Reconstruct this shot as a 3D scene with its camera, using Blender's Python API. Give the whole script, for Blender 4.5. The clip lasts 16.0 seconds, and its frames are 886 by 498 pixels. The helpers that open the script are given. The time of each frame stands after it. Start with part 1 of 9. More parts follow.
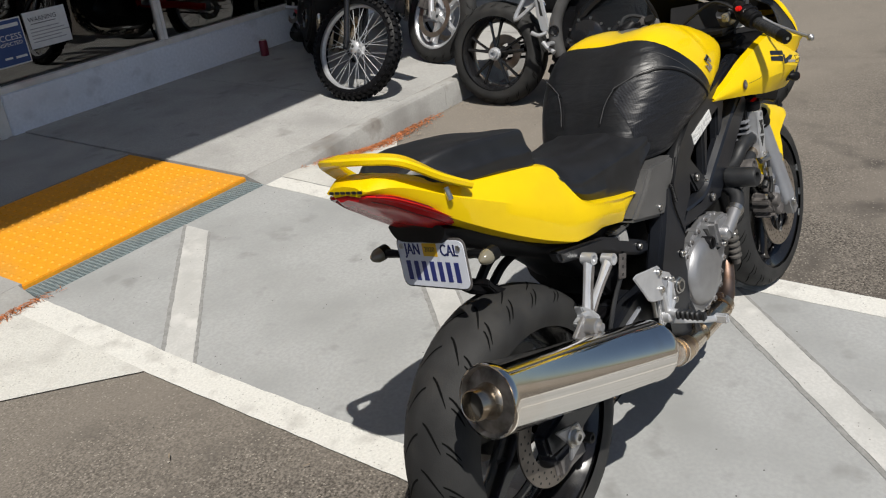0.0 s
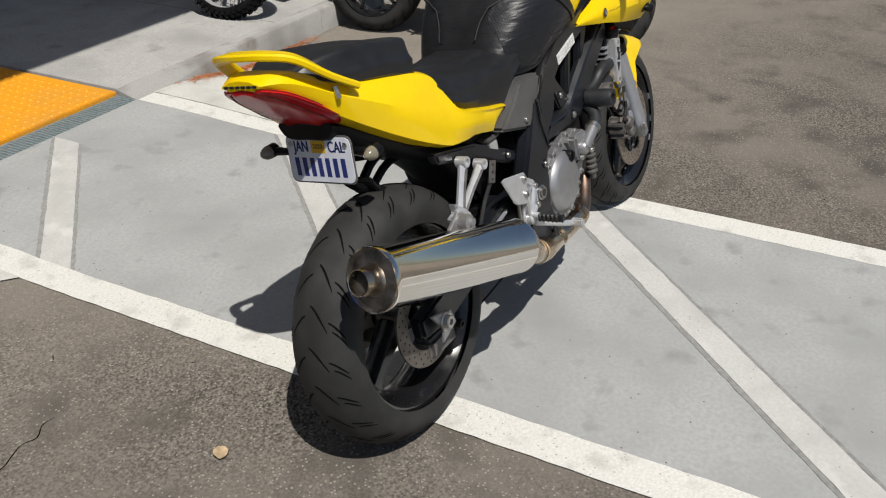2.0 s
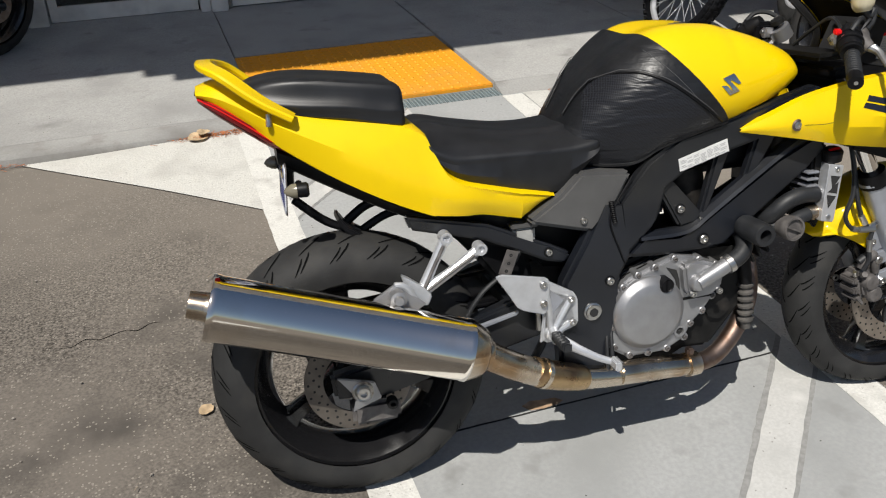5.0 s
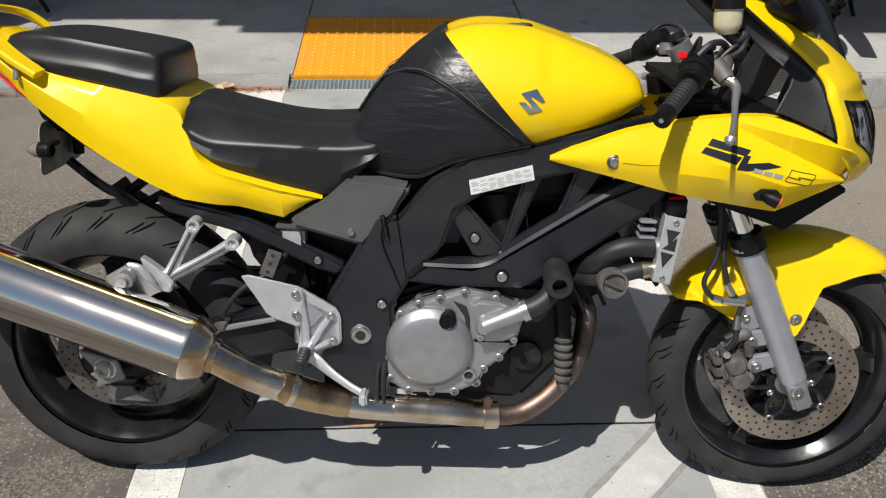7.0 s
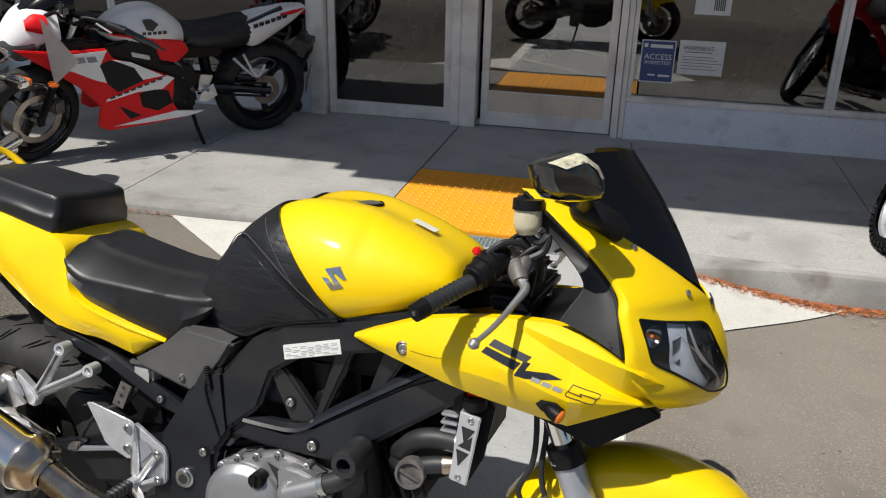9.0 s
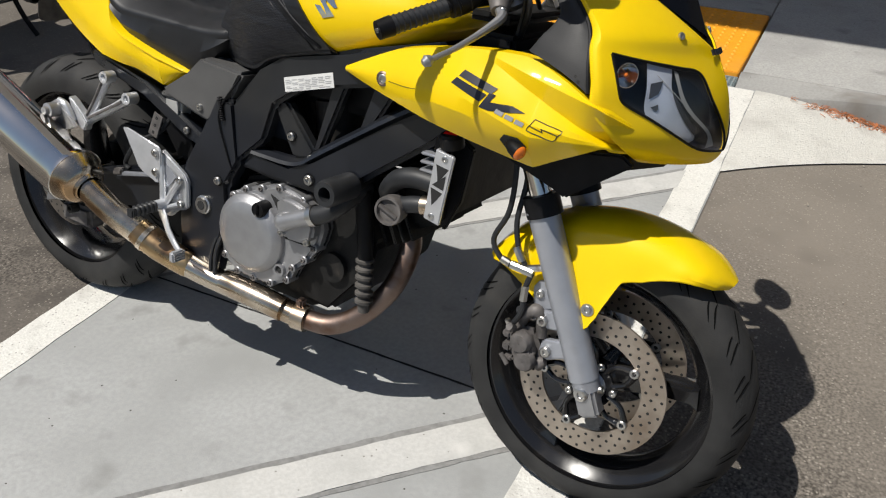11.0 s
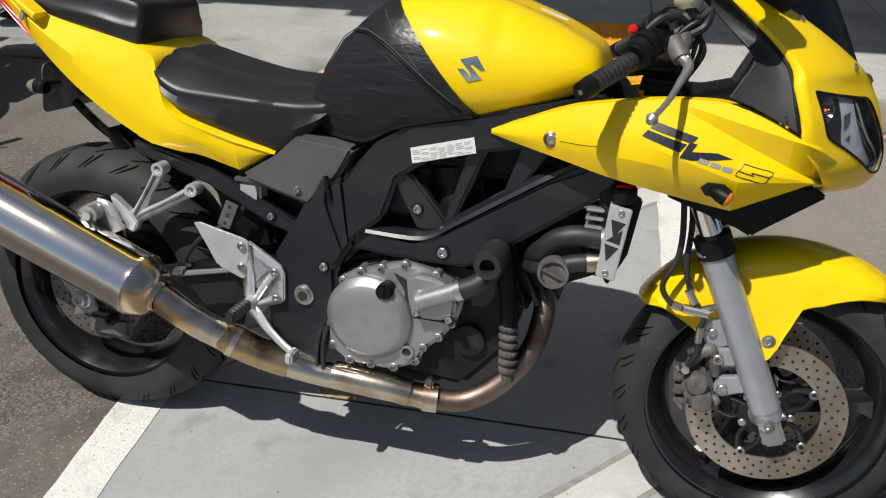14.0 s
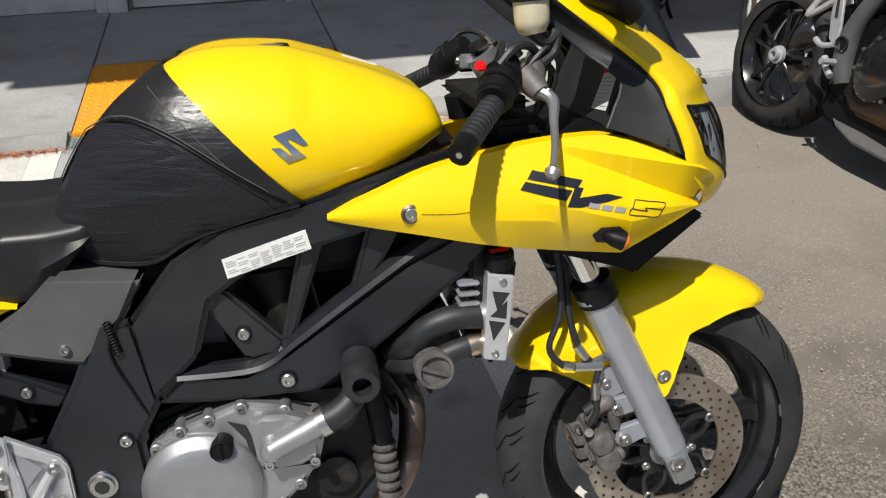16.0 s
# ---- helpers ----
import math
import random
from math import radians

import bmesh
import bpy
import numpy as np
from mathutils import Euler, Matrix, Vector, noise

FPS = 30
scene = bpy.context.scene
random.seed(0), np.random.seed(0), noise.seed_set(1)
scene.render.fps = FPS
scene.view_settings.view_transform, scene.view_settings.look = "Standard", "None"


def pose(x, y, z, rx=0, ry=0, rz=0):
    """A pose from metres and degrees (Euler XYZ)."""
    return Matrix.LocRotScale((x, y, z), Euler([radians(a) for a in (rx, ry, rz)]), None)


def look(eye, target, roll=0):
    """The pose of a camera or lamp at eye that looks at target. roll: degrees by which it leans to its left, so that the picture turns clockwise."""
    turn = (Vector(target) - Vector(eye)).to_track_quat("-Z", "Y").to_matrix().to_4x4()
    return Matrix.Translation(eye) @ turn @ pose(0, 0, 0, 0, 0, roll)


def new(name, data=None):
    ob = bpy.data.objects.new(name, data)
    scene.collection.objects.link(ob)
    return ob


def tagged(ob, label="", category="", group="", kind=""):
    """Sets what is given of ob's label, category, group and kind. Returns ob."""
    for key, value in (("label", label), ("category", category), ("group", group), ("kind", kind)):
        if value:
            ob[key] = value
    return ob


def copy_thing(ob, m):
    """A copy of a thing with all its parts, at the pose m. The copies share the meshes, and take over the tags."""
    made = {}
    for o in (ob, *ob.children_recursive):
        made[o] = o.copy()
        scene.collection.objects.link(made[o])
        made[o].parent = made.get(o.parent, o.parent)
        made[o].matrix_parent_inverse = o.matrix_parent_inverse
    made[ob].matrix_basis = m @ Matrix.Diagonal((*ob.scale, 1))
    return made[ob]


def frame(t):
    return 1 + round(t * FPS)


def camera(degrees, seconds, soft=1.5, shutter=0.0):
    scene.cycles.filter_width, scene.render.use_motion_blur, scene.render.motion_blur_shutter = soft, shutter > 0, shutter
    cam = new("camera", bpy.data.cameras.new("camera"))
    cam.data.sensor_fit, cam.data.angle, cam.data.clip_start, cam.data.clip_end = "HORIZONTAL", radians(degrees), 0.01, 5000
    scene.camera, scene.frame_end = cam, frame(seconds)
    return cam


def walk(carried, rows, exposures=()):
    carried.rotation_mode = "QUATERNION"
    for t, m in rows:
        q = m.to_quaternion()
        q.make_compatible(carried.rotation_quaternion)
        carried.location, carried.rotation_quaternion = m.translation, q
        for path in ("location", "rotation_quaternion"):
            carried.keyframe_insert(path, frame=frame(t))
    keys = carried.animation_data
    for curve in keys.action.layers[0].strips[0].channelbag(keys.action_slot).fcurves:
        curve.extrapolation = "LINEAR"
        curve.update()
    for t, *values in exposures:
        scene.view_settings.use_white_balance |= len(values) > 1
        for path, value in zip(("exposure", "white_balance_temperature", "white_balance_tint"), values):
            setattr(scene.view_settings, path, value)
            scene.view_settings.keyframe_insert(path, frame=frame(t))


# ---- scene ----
cam = camera(56.0, 16.0, 1.15)
ROWS = [
    (0.0, -1.2104, -0.7441, 1.4809, 63.42, 5.144, -52.933),
    (0.5, -1.3574, -0.6019, 1.4801, 63.782, 4.133, -61.616),
    (1.0, -1.4994, -0.5267, 1.5077, 62.215, 3.279, -66.502),
    (1.5, -1.4763, -0.594, 1.4899, 59.671, 1.461, -67.513),
    (2.0, -1.3751, -0.8199, 1.4789, 58.829, 0.136, -60.428),
    (2.5, -1.232, -0.9138, 1.4735, 58.152, -0.15, -54.961),
    (3.0, -1.0464, -0.9661, 1.4906, 58.795, 0.058, -47.876),
    (3.5, -0.8741, -1.0944, 1.5001, 59.95, 0.406, -39.181),
    (4.0, -0.679, -1.3296, 1.5259, 60.554, 0.806, -31.266),
    (6.5, 0.4671, -1.4522, 1.4634, 58.256, -0.632, -2.426),
    (7.0, 0.668, -1.3697, 1.4664, 57.725, -1.086, -0.273),
    (7.5, 0.8966, -1.4439, 1.4677, 58.468, -0.97, 4.904),
    (8.0, 1.1557, -1.4985, 1.5121, 60.599, -0.188, 8.897),
    (8.5, 1.2904, -1.3871, 1.5209, 63.961, -0.592, 11.216),
    (9.0, 1.4152, -1.247, 1.5434, 67.124, -1.304, 16.546),
    (9.5, 1.6135, -1.1926, 1.4812, 65.409, -1.044, 23.875),
    (10.0, 1.7704, -1.1719, 1.4158, 60.267, -0.582, 26.823),
    (12.5, 1.6436, -1.2489, 1.3314, 56.111, -0.548, 30.423),
    (13.0, 1.4653, -1.295, 1.3528, 56.909, 0.37, 25.607),
    (13.5, 1.2994, -1.3726, 1.3834, 57.841, -0.283, 19.411),
    (14.0, 1.123, -1.3186, 1.375, 58.624, -0.256, 13.78),
    (14.5, 0.9662, -1.3143, 1.3966, 59.75, -0.077, 4.205),
    (15.0, 0.8168, -1.3185, 1.4034, 60.523, 0.284, -5.403),
    (15.5, 0.8026, -1.2117, 1.37, 60.27, 0.0, -9.843),
    (16.0, 0.8349, -1.0046, 1.3265, 59.938, 0.213, -11.846),
]
walk(cam, [(t, pose(x, y, z, rx, ry, rz)) for t, x, y, z, rx, ry, rz in ROWS], ((0.0, -0.15), (1.0, -0.13), (2.0, -0.17), (3.0, -0.19), (4.0, -0.13), (6.5, -0.02), (8.0, -0.02), (9.0, 0.08), (9.5, 0.13), (10.0, 0.0), (12.5, -0.07), (14.5, -0.05), (15.5, 0.03), (16.0, 0.08)))
# ---- world, sun, exposure ----
SUN_AZ, SUN_EL = radians(-128), radians(61)
sky_world = bpy.data.worlds.new("sky")
scene.world = sky_world
sky_world.use_nodes = True
wn = sky_world.node_tree
sky = wn.nodes.new("ShaderNodeTexSky")
sky.sky_type, sky.sun_disc = "NISHITA", False
sky.sun_elevation, sky.sun_rotation = SUN_EL, math.pi / 2 - SUN_AZ
wn.links.new(sky.outputs[0], wn.nodes["Background"].inputs[0])
wn.nodes["Background"].inputs[1].default_value = 0.063
sun = new("sun", bpy.data.lights.new("sun", "SUN"))
sun.data.energy, sun.data.angle, sun.data.color = 4.9, radians(0.5), (1.0, 0.96, 0.89)
sun.matrix_world = look((0, 0, 9), Vector((0, 0, 9)) - Vector((math.cos(SUN_AZ) * math.cos(SUN_EL), math.sin(SUN_AZ) * math.cos(SUN_EL), math.sin(SUN_EL))))


# ---- materials ----
def shade(name, color, rough=0.5, metal=0.0, grain=0.0, grain_scale=60.0, wear=None, wear_scale=4.0, wear_lo=0.5, wear_hi=0.7, bump=0.0,
          bump_scale=200.0, coat=0.0, rough_var=0.0, per_object=0.0, bump_dist=0.002, spec=0.5, specks=None, stain=None, tone_fades=None):
    m = bpy.data.materials.new(name)
    m.use_nodes = True
    nt = m.node_tree
    b = nt.nodes["Principled BSDF"]
    b.inputs["Roughness"].default_value, b.inputs["Metallic"].default_value = rough, metal
    b.inputs["Coat Weight"].default_value, b.inputs["Coat Roughness"].default_value = coat, 0.07
    b.inputs["Specular IOR Level"].default_value = spec
    if rough > 0.8:
        b.inputs["Diffuse Roughness"].default_value = 0.8
    co = nt.nodes.new("ShaderNodeTexCoord").outputs["Object"]

    def noise_of(scale, detail=6.0):
        n = nt.nodes.new("ShaderNodeTexNoise")
        n.inputs["Scale"].default_value, n.inputs["Detail"].default_value = scale, detail
        nt.links.new(co, n.inputs["Vector"])
        return n.outputs["Fac"]

    def ramp(fac, lo, hi):
        r = nt.nodes.new("ShaderNodeMapRange")
        r.inputs["From Min"].default_value, r.inputs["From Max"].default_value = lo, hi
        nt.links.new(fac, r.inputs["Value"])
        return r.outputs["Result"]

    def mixed(fac, a, c):
        x = nt.nodes.new("ShaderNodeMix")
        x.data_type = "RGBA"
        for value, sock in ((fac, x.inputs["Factor"]), (a, x.inputs["A"]), (c, x.inputs["B"])):
            if hasattr(value, "is_output"):
                nt.links.new(value, sock)
            else:
                sock.default_value = value if isinstance(value, float) else (*value, 1)
        return x.outputs["Result"]

    out = tuple(color)
    if grain:
        out = mixed(ramp(noise_of(grain_scale), 0.35, 0.65), tuple(c * (1 - grain) for c in color), tuple(min(1, c * (1 + grain)) for c in color))
    if wear:
        out = mixed(ramp(noise_of(wear_scale, 9.0), wear_lo, wear_hi), out, tuple(wear))
    if stain:
        scale, lo, hi, tone = stain
        out = mixed(ramp(noise_of(scale, 3.0), lo, hi), out, tuple(tone))
    for kx, ky, x0, x1, tone in tone_fades or ():
        sx = nt.nodes.new("ShaderNodeSeparateXYZ")
        nt.links.new(co, sx.inputs[0])
        wob = nt.nodes.new("ShaderNodeMath")
        wob.operation = "MULTIPLY_ADD"
        nt.links.new(noise_of(1.7, 5.0), wob.inputs[0])
        wob.inputs[1].default_value = 1.6
        slope = nt.nodes.new("ShaderNodeMath")
        slope.operation = "MULTIPLY_ADD"
        nt.links.new(sx.outputs[0], slope.inputs[0])
        slope.inputs[1].default_value = kx
        slope_y = nt.nodes.new("ShaderNodeMath")
        slope_y.operation = "MULTIPLY"
        slope_y.inputs[1].default_value = ky
        nt.links.new(sx.outputs[1], slope_y.inputs[0])
        nt.links.new(slope_y.outputs[0], slope.inputs[2])
        nt.links.new(slope.outputs[0], wob.inputs[2])
        fade = ramp(wob.outputs[0], x0 + 0.8, x1 + 0.8)
        half = nt.nodes.new("ShaderNodeMath")
        half.operation = "MULTIPLY"
        nt.links.new(fade, half.inputs[0])
        half.inputs[1].default_value = 0.7
        out = mixed(half.outputs[0], out, tuple(tone))
    if specks:
        scale, radius, share, tone = specks
        vo = nt.nodes.new("ShaderNodeTexVoronoi")
        vo.inputs["Scale"].default_value = scale
        nt.links.new(co, vo.inputs["Vector"])
        sep = nt.nodes.new("ShaderNodeSeparateColor")
        nt.links.new(vo.outputs["Color"], sep.inputs[0])
        patchy = nt.nodes.new("ShaderNodeMath")
        patchy.operation = "MULTIPLY_ADD"
        nt.links.new(ramp(noise_of(2.2, 3.0), 0.35, 0.65), patchy.inputs[0])
        patchy.inputs[1].default_value, patchy.inputs[2].default_value = share * 1.2, share * 0.4
        picks = []
        for sock, limit in ((vo.outputs["Distance"], radius), (sep.outputs[0], patchy.outputs[0])):
            c = nt.nodes.new("ShaderNodeMath")
            c.operation = "LESS_THAN"
            nt.links.new(sock, c.inputs[0])
            if hasattr(limit, "is_output"):
                nt.links.new(limit, c.inputs[1])
            else:
                c.inputs[1].default_value = limit
            picks.append(c.outputs[0])
        both = nt.nodes.new("ShaderNodeMath")
        both.operation = "MULTIPLY"
        nt.links.new(picks[0], both.inputs[0])
        nt.links.new(picks[1], both.inputs[1])
        out = mixed(both.outputs[0], out, tuple(tone))
    if per_object:
        info = nt.nodes.new("ShaderNodeObjectInfo")
        x = nt.nodes.new("ShaderNodeHueSaturation")
        nt.links.new(ramp(info.outputs["Random"], 0, 1), x.inputs["Value"])
        x.inputs["Value"].default_value = 1
        r = nt.nodes.new("ShaderNodeMapRange")
        r.inputs["To Min"].default_value, r.inputs["To Max"].default_value = 1 - per_object, 1 + per_object
        nt.links.new(info.outputs["Random"], r.inputs["Value"])
        nt.links.new(r.outputs["Result"], x.inputs["Value"])
        if hasattr(out, "is_output"):
            nt.links.new(out, x.inputs["Color"])
        else:
            x.inputs["Color"].default_value = (*out, 1)
        out = x.outputs["Color"]
    if hasattr(out, "is_output"):
        nt.links.new(out, b.inputs["Base Color"])
    else:
        b.inputs["Base Color"].default_value = (*out, 1)
    if rough_var:
        r = nt.nodes.new("ShaderNodeMapRange")
        r.inputs["From Min"].default_value, r.inputs["From Max"].default_value = 0.3, 0.7
        r.inputs["To Min"].default_value, r.inputs["To Max"].default_value = max(0.02, rough - rough_var), min(1, rough + rough_var)
        nt.links.new(noise_of(wear_scale * 2.3), r.inputs["Value"])
        nt.links.new(r.outputs["Result"], b.inputs["Roughness"])
    if bump:
        bn = nt.nodes.new("ShaderNodeBump")
        bn.inputs["Strength"].default_value, bn.inputs["Distance"].default_value = bump, bump_dist
        nt.links.new(noise_of(bump_scale), bn.inputs["Height"])
        nt.links.new(bn.outputs["Normal"], b.inputs["Normal"])
    return m


def glass(name, color=(1, 1, 1), rough=0.0, mix=None):
    """Thin pane: mirror gloss by Fresnel over a clear, tinted see-through."""
    m = bpy.data.materials.new(name)
    m.use_nodes = True
    nt = m.node_tree
    nt.nodes.remove(nt.nodes["Principled BSDF"])
    fr, tr, gl, mx = (nt.nodes.new("ShaderNode" + k) for k in ("Fresnel", "BsdfTransparent", "BsdfGlossy", "MixShader"))
    fr.inputs["IOR"].default_value = mix or 1.5
    tr.inputs["Color"].default_value = (*color, 1)
    gl.inputs["Roughness"].default_value = rough
    nt.links.new(fr.outputs[0], mx.inputs[0])
    nt.links.new(tr.outputs[0], mx.inputs[1])
    nt.links.new(gl.outputs[0], mx.inputs[2])
    nt.links.new(mx.outputs[0], nt.nodes["Material Output"].inputs[0])
    return m


YELLOW = shade("yellow_paint", (0.86, 0.588, 0.0), 0.5, coat=0.55, spec=0.15, grain=0.02, grain_scale=9, bump=0.015, bump_scale=24, wear=(0.81, 0.525, 0.004), wear_scale=7, wear_lo=0.55, wear_hi=0.8)
VINYL = shade("black_seat_vinyl", (0.0125, 0.013, 0.0148), 0.43, spec=0.48, grain=0.2, grain_scale=25, bump=0.08, bump_scale=420, rough_var=0.03)
LEATHER = shade("black_leather_cover", (0.010, 0.0105, 0.012), 0.40, spec=0.5, grain=0.25, grain_scale=14, bump=0.5, bump_scale=17, bump_dist=0.007, rough_var=0.07)
CARBON = shade("carbon_weave_vinyl", (0.016, 0.016, 0.017), 0.40, spec=0.35, bump=0.3, bump_scale=60, rough_var=0.05)
FRAME = shade("satin_black_frame", (0.009, 0.0105, 0.0145), 0.34, spec=0.6, grain=0.3, grain_scale=6, wear=(0.022, 0.022, 0.022), wear_scale=5, bump=0.05, bump_scale=350, rough_var=0.08)
PANEL = shade("matt_inner_panel", (0.020, 0.020, 0.021), 0.55, spec=0.4, grain=0.25, grain_scale=12, wear=(0.036, 0.035, 0.034), wear_scale=6, wear_lo=0.5, wear_hi=0.8, bump=0.1, bump_scale=400)
PLASTIC = shade("dark_grey_plastic", (0.082, 0.081, 0.080), 0.42, spec=0.5, grain=0.2, grain_scale=8, bump=0.12, bump_scale=500)
BLACK = shade("black_plastic", (0.006, 0.006, 0.007), 0.46, spec=0.2, grain=0.3, grain_scale=20, bump=0.1, bump_scale=400)
DARK = shade("grimy_engine_black", (0.008, 0.0078, 0.0075), 0.6, spec=0.28, grain=0.4, grain_scale=30, wear=(0.035, 0.030, 0.026), wear_scale=14, wear_lo=0.55, wear_hi=0.75, bump=0.3, bump_scale=90)
RUBBER = shade("tyre_rubber", (0.026, 0.026, 0.026), 0.70, spec=0.33, grain=0.22, grain_scale=12, wear=(0.050, 0.0475, 0.044), wear_scale=9, wear_lo=0.5, wear_hi=0.85, bump=0.25, bump_scale=300)
GROOVE = shade("tyre_groove", (0.005, 0.005, 0.005), 0.95, spec=0.1)
HOSE = shade("hose_rubber", (0.017, 0.018, 0.020), 0.52, spec=0.5, grain=0.3, grain_scale=30)
DUSTY = shade("dusty_rubber", (0.060, 0.056, 0.052), 0.7, spec=0.3, grain=0.35, grain_scale=40, wear=(0.13, 0.12, 0.11), wear_scale=30, wear_lo=0.45, wear_hi=0.75)
RIM = shade("gloss_black_rim", (0.010, 0.010, 0.011), 0.20, coat=0.35, wear=(0.03, 0.027, 0.024), wear_scale=9, wear_lo=0.62, wear_hi=0.8, rough_var=0.08)
CHROME = shade("polished_steel", (0.80, 0.77, 0.72), 0.14, 1.0, grain=0.05, grain_scale=5, rough_var=0.07, bump=0.03, bump_scale=40)
PIPE = shade("heat_stained_steel", (0.66, 0.58, 0.47), 0.24, 1.0, wear=(0.34, 0.22, 0.12), wear_scale=6, wear_lo=0.5, wear_hi=0.68, rough_var=0.1)
HEATED = shade("straw_heated_steel", (0.50, 0.36, 0.20), 0.30, 1.0, wear=(0.24, 0.14, 0.08), wear_scale=14, wear_lo=0.45, wear_hi=0.7, rough_var=0.1)
RUSTY = shade("browned_header_steel", (0.22, 0.165, 0.14), 0.48, 1.0, wear=(0.15, 0.085, 0.055), wear_scale=18, bump=0.2, bump_scale=80)
ALU = shade("cast_aluminium", (0.37, 0.37, 0.38), 0.44, 0.75, grain=0.06, grain_scale=30, wear=(0.37, 0.365, 0.36), wear_scale=10, wear_lo=0.55, wear_hi=0.8, bump=0.12, bump_scale=380)
FORK = shade("grey_fork_leg", (0.385, 0.40, 0.44), 0.36, 0.5, grain=0.05, grain_scale=20, wear=(0.30, 0.30, 0.31), wear_scale=8, wear_lo=0.6, wear_hi=0.8)
SILVER = shade("brushed_silver", (0.60, 0.61, 0.63), 0.34, 0.55, grain=0.06, grain_scale=40, rough_var=0.06)
STEEL = shade("steel_bolt", (0.55, 0.54, 0.52), 0.32, 1.0, wear=(0.30, 0.24, 0.18), wear_scale=60, wear_lo=0.6, wear_hi=0.75)
DISC = shade("brake_disc_steel", (0.44, 0.38, 0.32), 0.42, 0.85, grain=0.15, grain_scale=18, wear=(0.30, 0.235, 0.18), wear_scale=12, bump=0.08, bump_scale=200)
# Browner disc steel, darkened further in its colour for shade behind the muffler
SHADED_DISC = shade("shaded_rear_disc", (0.17, 0.15, 0.13), 0.5, 0.7, grain=0.2, grain_scale=18, wear=(0.12, 0.10, 0.085), wear_scale=12)
CALIPER = shade("dusty_caliper", (0.13, 0.12, 0.115), 0.6, 0.3, grain=0.3, grain_scale=40, bump=0.3, bump_scale=120)
REFLECTOR = shade("lamp_reflector", (0.66, 0.70, 0.78), 0.28, 0.45, grain=0.1, grain_scale=24, bump=0.25, bump_scale=30)
MUFFLER = shade("mirror_polished_steel", (0.85, 0.815, 0.76), 0.085, 1.0, grain=0.04, grain_scale=5, wear=(0.74, 0.64, 0.52), wear_scale=6, wear_lo=0.55, wear_hi=0.80, rough_var=0.025, bump=0.008, bump_scale=12)
SOOTY = shade("sooty_steel", (0.30, 0.29, 0.28), 0.38, 1.0, grain=0.2, grain_scale=25, wear=(0.12, 0.11, 0.10), wear_scale=30, wear_lo=0.45, wear_hi=0.7)
TAIL_RIB = shade("dark_red_rib", (0.16, 0.005, 0.008), 0.3)
RED_LENS = shade("red_lamp_lens", (0.52, 0.010, 0.014), 0.22, spec=0.4, grain=0.1, grain_scale=30)
AMBER = shade("amber_lens", (0.85, 0.20, 0.02), 0.2, coat=0.5)
SMOKE = shade("smoked_lens", (0.20, 0.18, 0.13), 0.15, coat=0.8)
HEADLIGHT = shade("dark_headlamp_glass", (0.05, 0.05, 0.055), 0.1, coat=0.8)
WHITE = shade("white_label", (0.72, 0.72, 0.70), 0.45, grain=0.04, grain_scale=30)
PLATE_WHITE = shade("plate_white", (0.66, 0.69, 0.76), 0.35, grain=0.05, grain_scale=25, wear=(0.45, 0.45, 0.46), wear_scale=20, wear_lo=0.65, wear_hi=0.8)
BLUE_INK = shade("blue_plate_ink", (0.02, 0.03, 0.16), 0.4)
THREAD = shade("grey_thread", (0.085, 0.085, 0.088), 0.8, spec=0.2)
PRINT = shade("pale_print", (0.42, 0.42, 0.42), 0.6)
GREY_INK = shade("grey_print", (0.30, 0.30, 0.31), 0.6)
INK = shade("black_print", (0.012, 0.014, 0.022), 0.35)
GOLD = shade("yellow_tag", (0.70, 0.42, 0.02), 0.4)
BLUE_SIGN = shade("blue_sign", (0.035, 0.075, 0.22), 0.4, grain=0.05, grain_scale=20)
BROWNED = shade("clear_reservoir", (0.55, 0.50, 0.36), 0.25, coat=0.4, grain=0.1, grain_scale=40)
FROSTED = shade("frosted_plastic", (0.34, 0.34, 0.33), 0.4, grain=0.1, grain_scale=40)
REDP = shade("red_paint", (0.80, 0.012, 0.016), 0.5, coat=0.12, spec=0.15, grain=0.04, grain_scale=9)
WHITEP = shade("white_paint_gloss", (0.88, 0.88, 0.89), 0.5, coat=0.4, spec=0.2, grain=0.03, grain_scale=9)
BLUEP = shade("blue_paint", (0.02, 0.07, 0.36), 0.22, coat=0.7, grain=0.04, grain_scale=9)
BLACKP = shade("gloss_black_paint", (0.012, 0.012, 0.013), 0.18, coat=0.7, grain=0.1, grain_scale=9)
MIRROR = shade("mirror_glass", (0.9, 0.9, 0.9), 0.02, 1.0)
LENS = glass("headlamp_lens", (0.93, 0.94, 0.96), 0.01)
PANE = glass("shop_glass", (0.50, 0.52, 0.50), 0.0, 2.5)
DOOR_PANE = glass("door_glass", (0.60, 0.59, 0.56), 0.0, 3.2)
SCUFF = shade("scuffed_housing", (0.52, 0.50, 0.37), 0.6, grain=0.25, grain_scale=70, wear=(0.12, 0.115, 0.09), wear_scale=90, wear_lo=0.55, wear_hi=0.65)
SCREEN = shade("black_windscreen", (0.004, 0.004, 0.005), 0.2, spec=0.3)

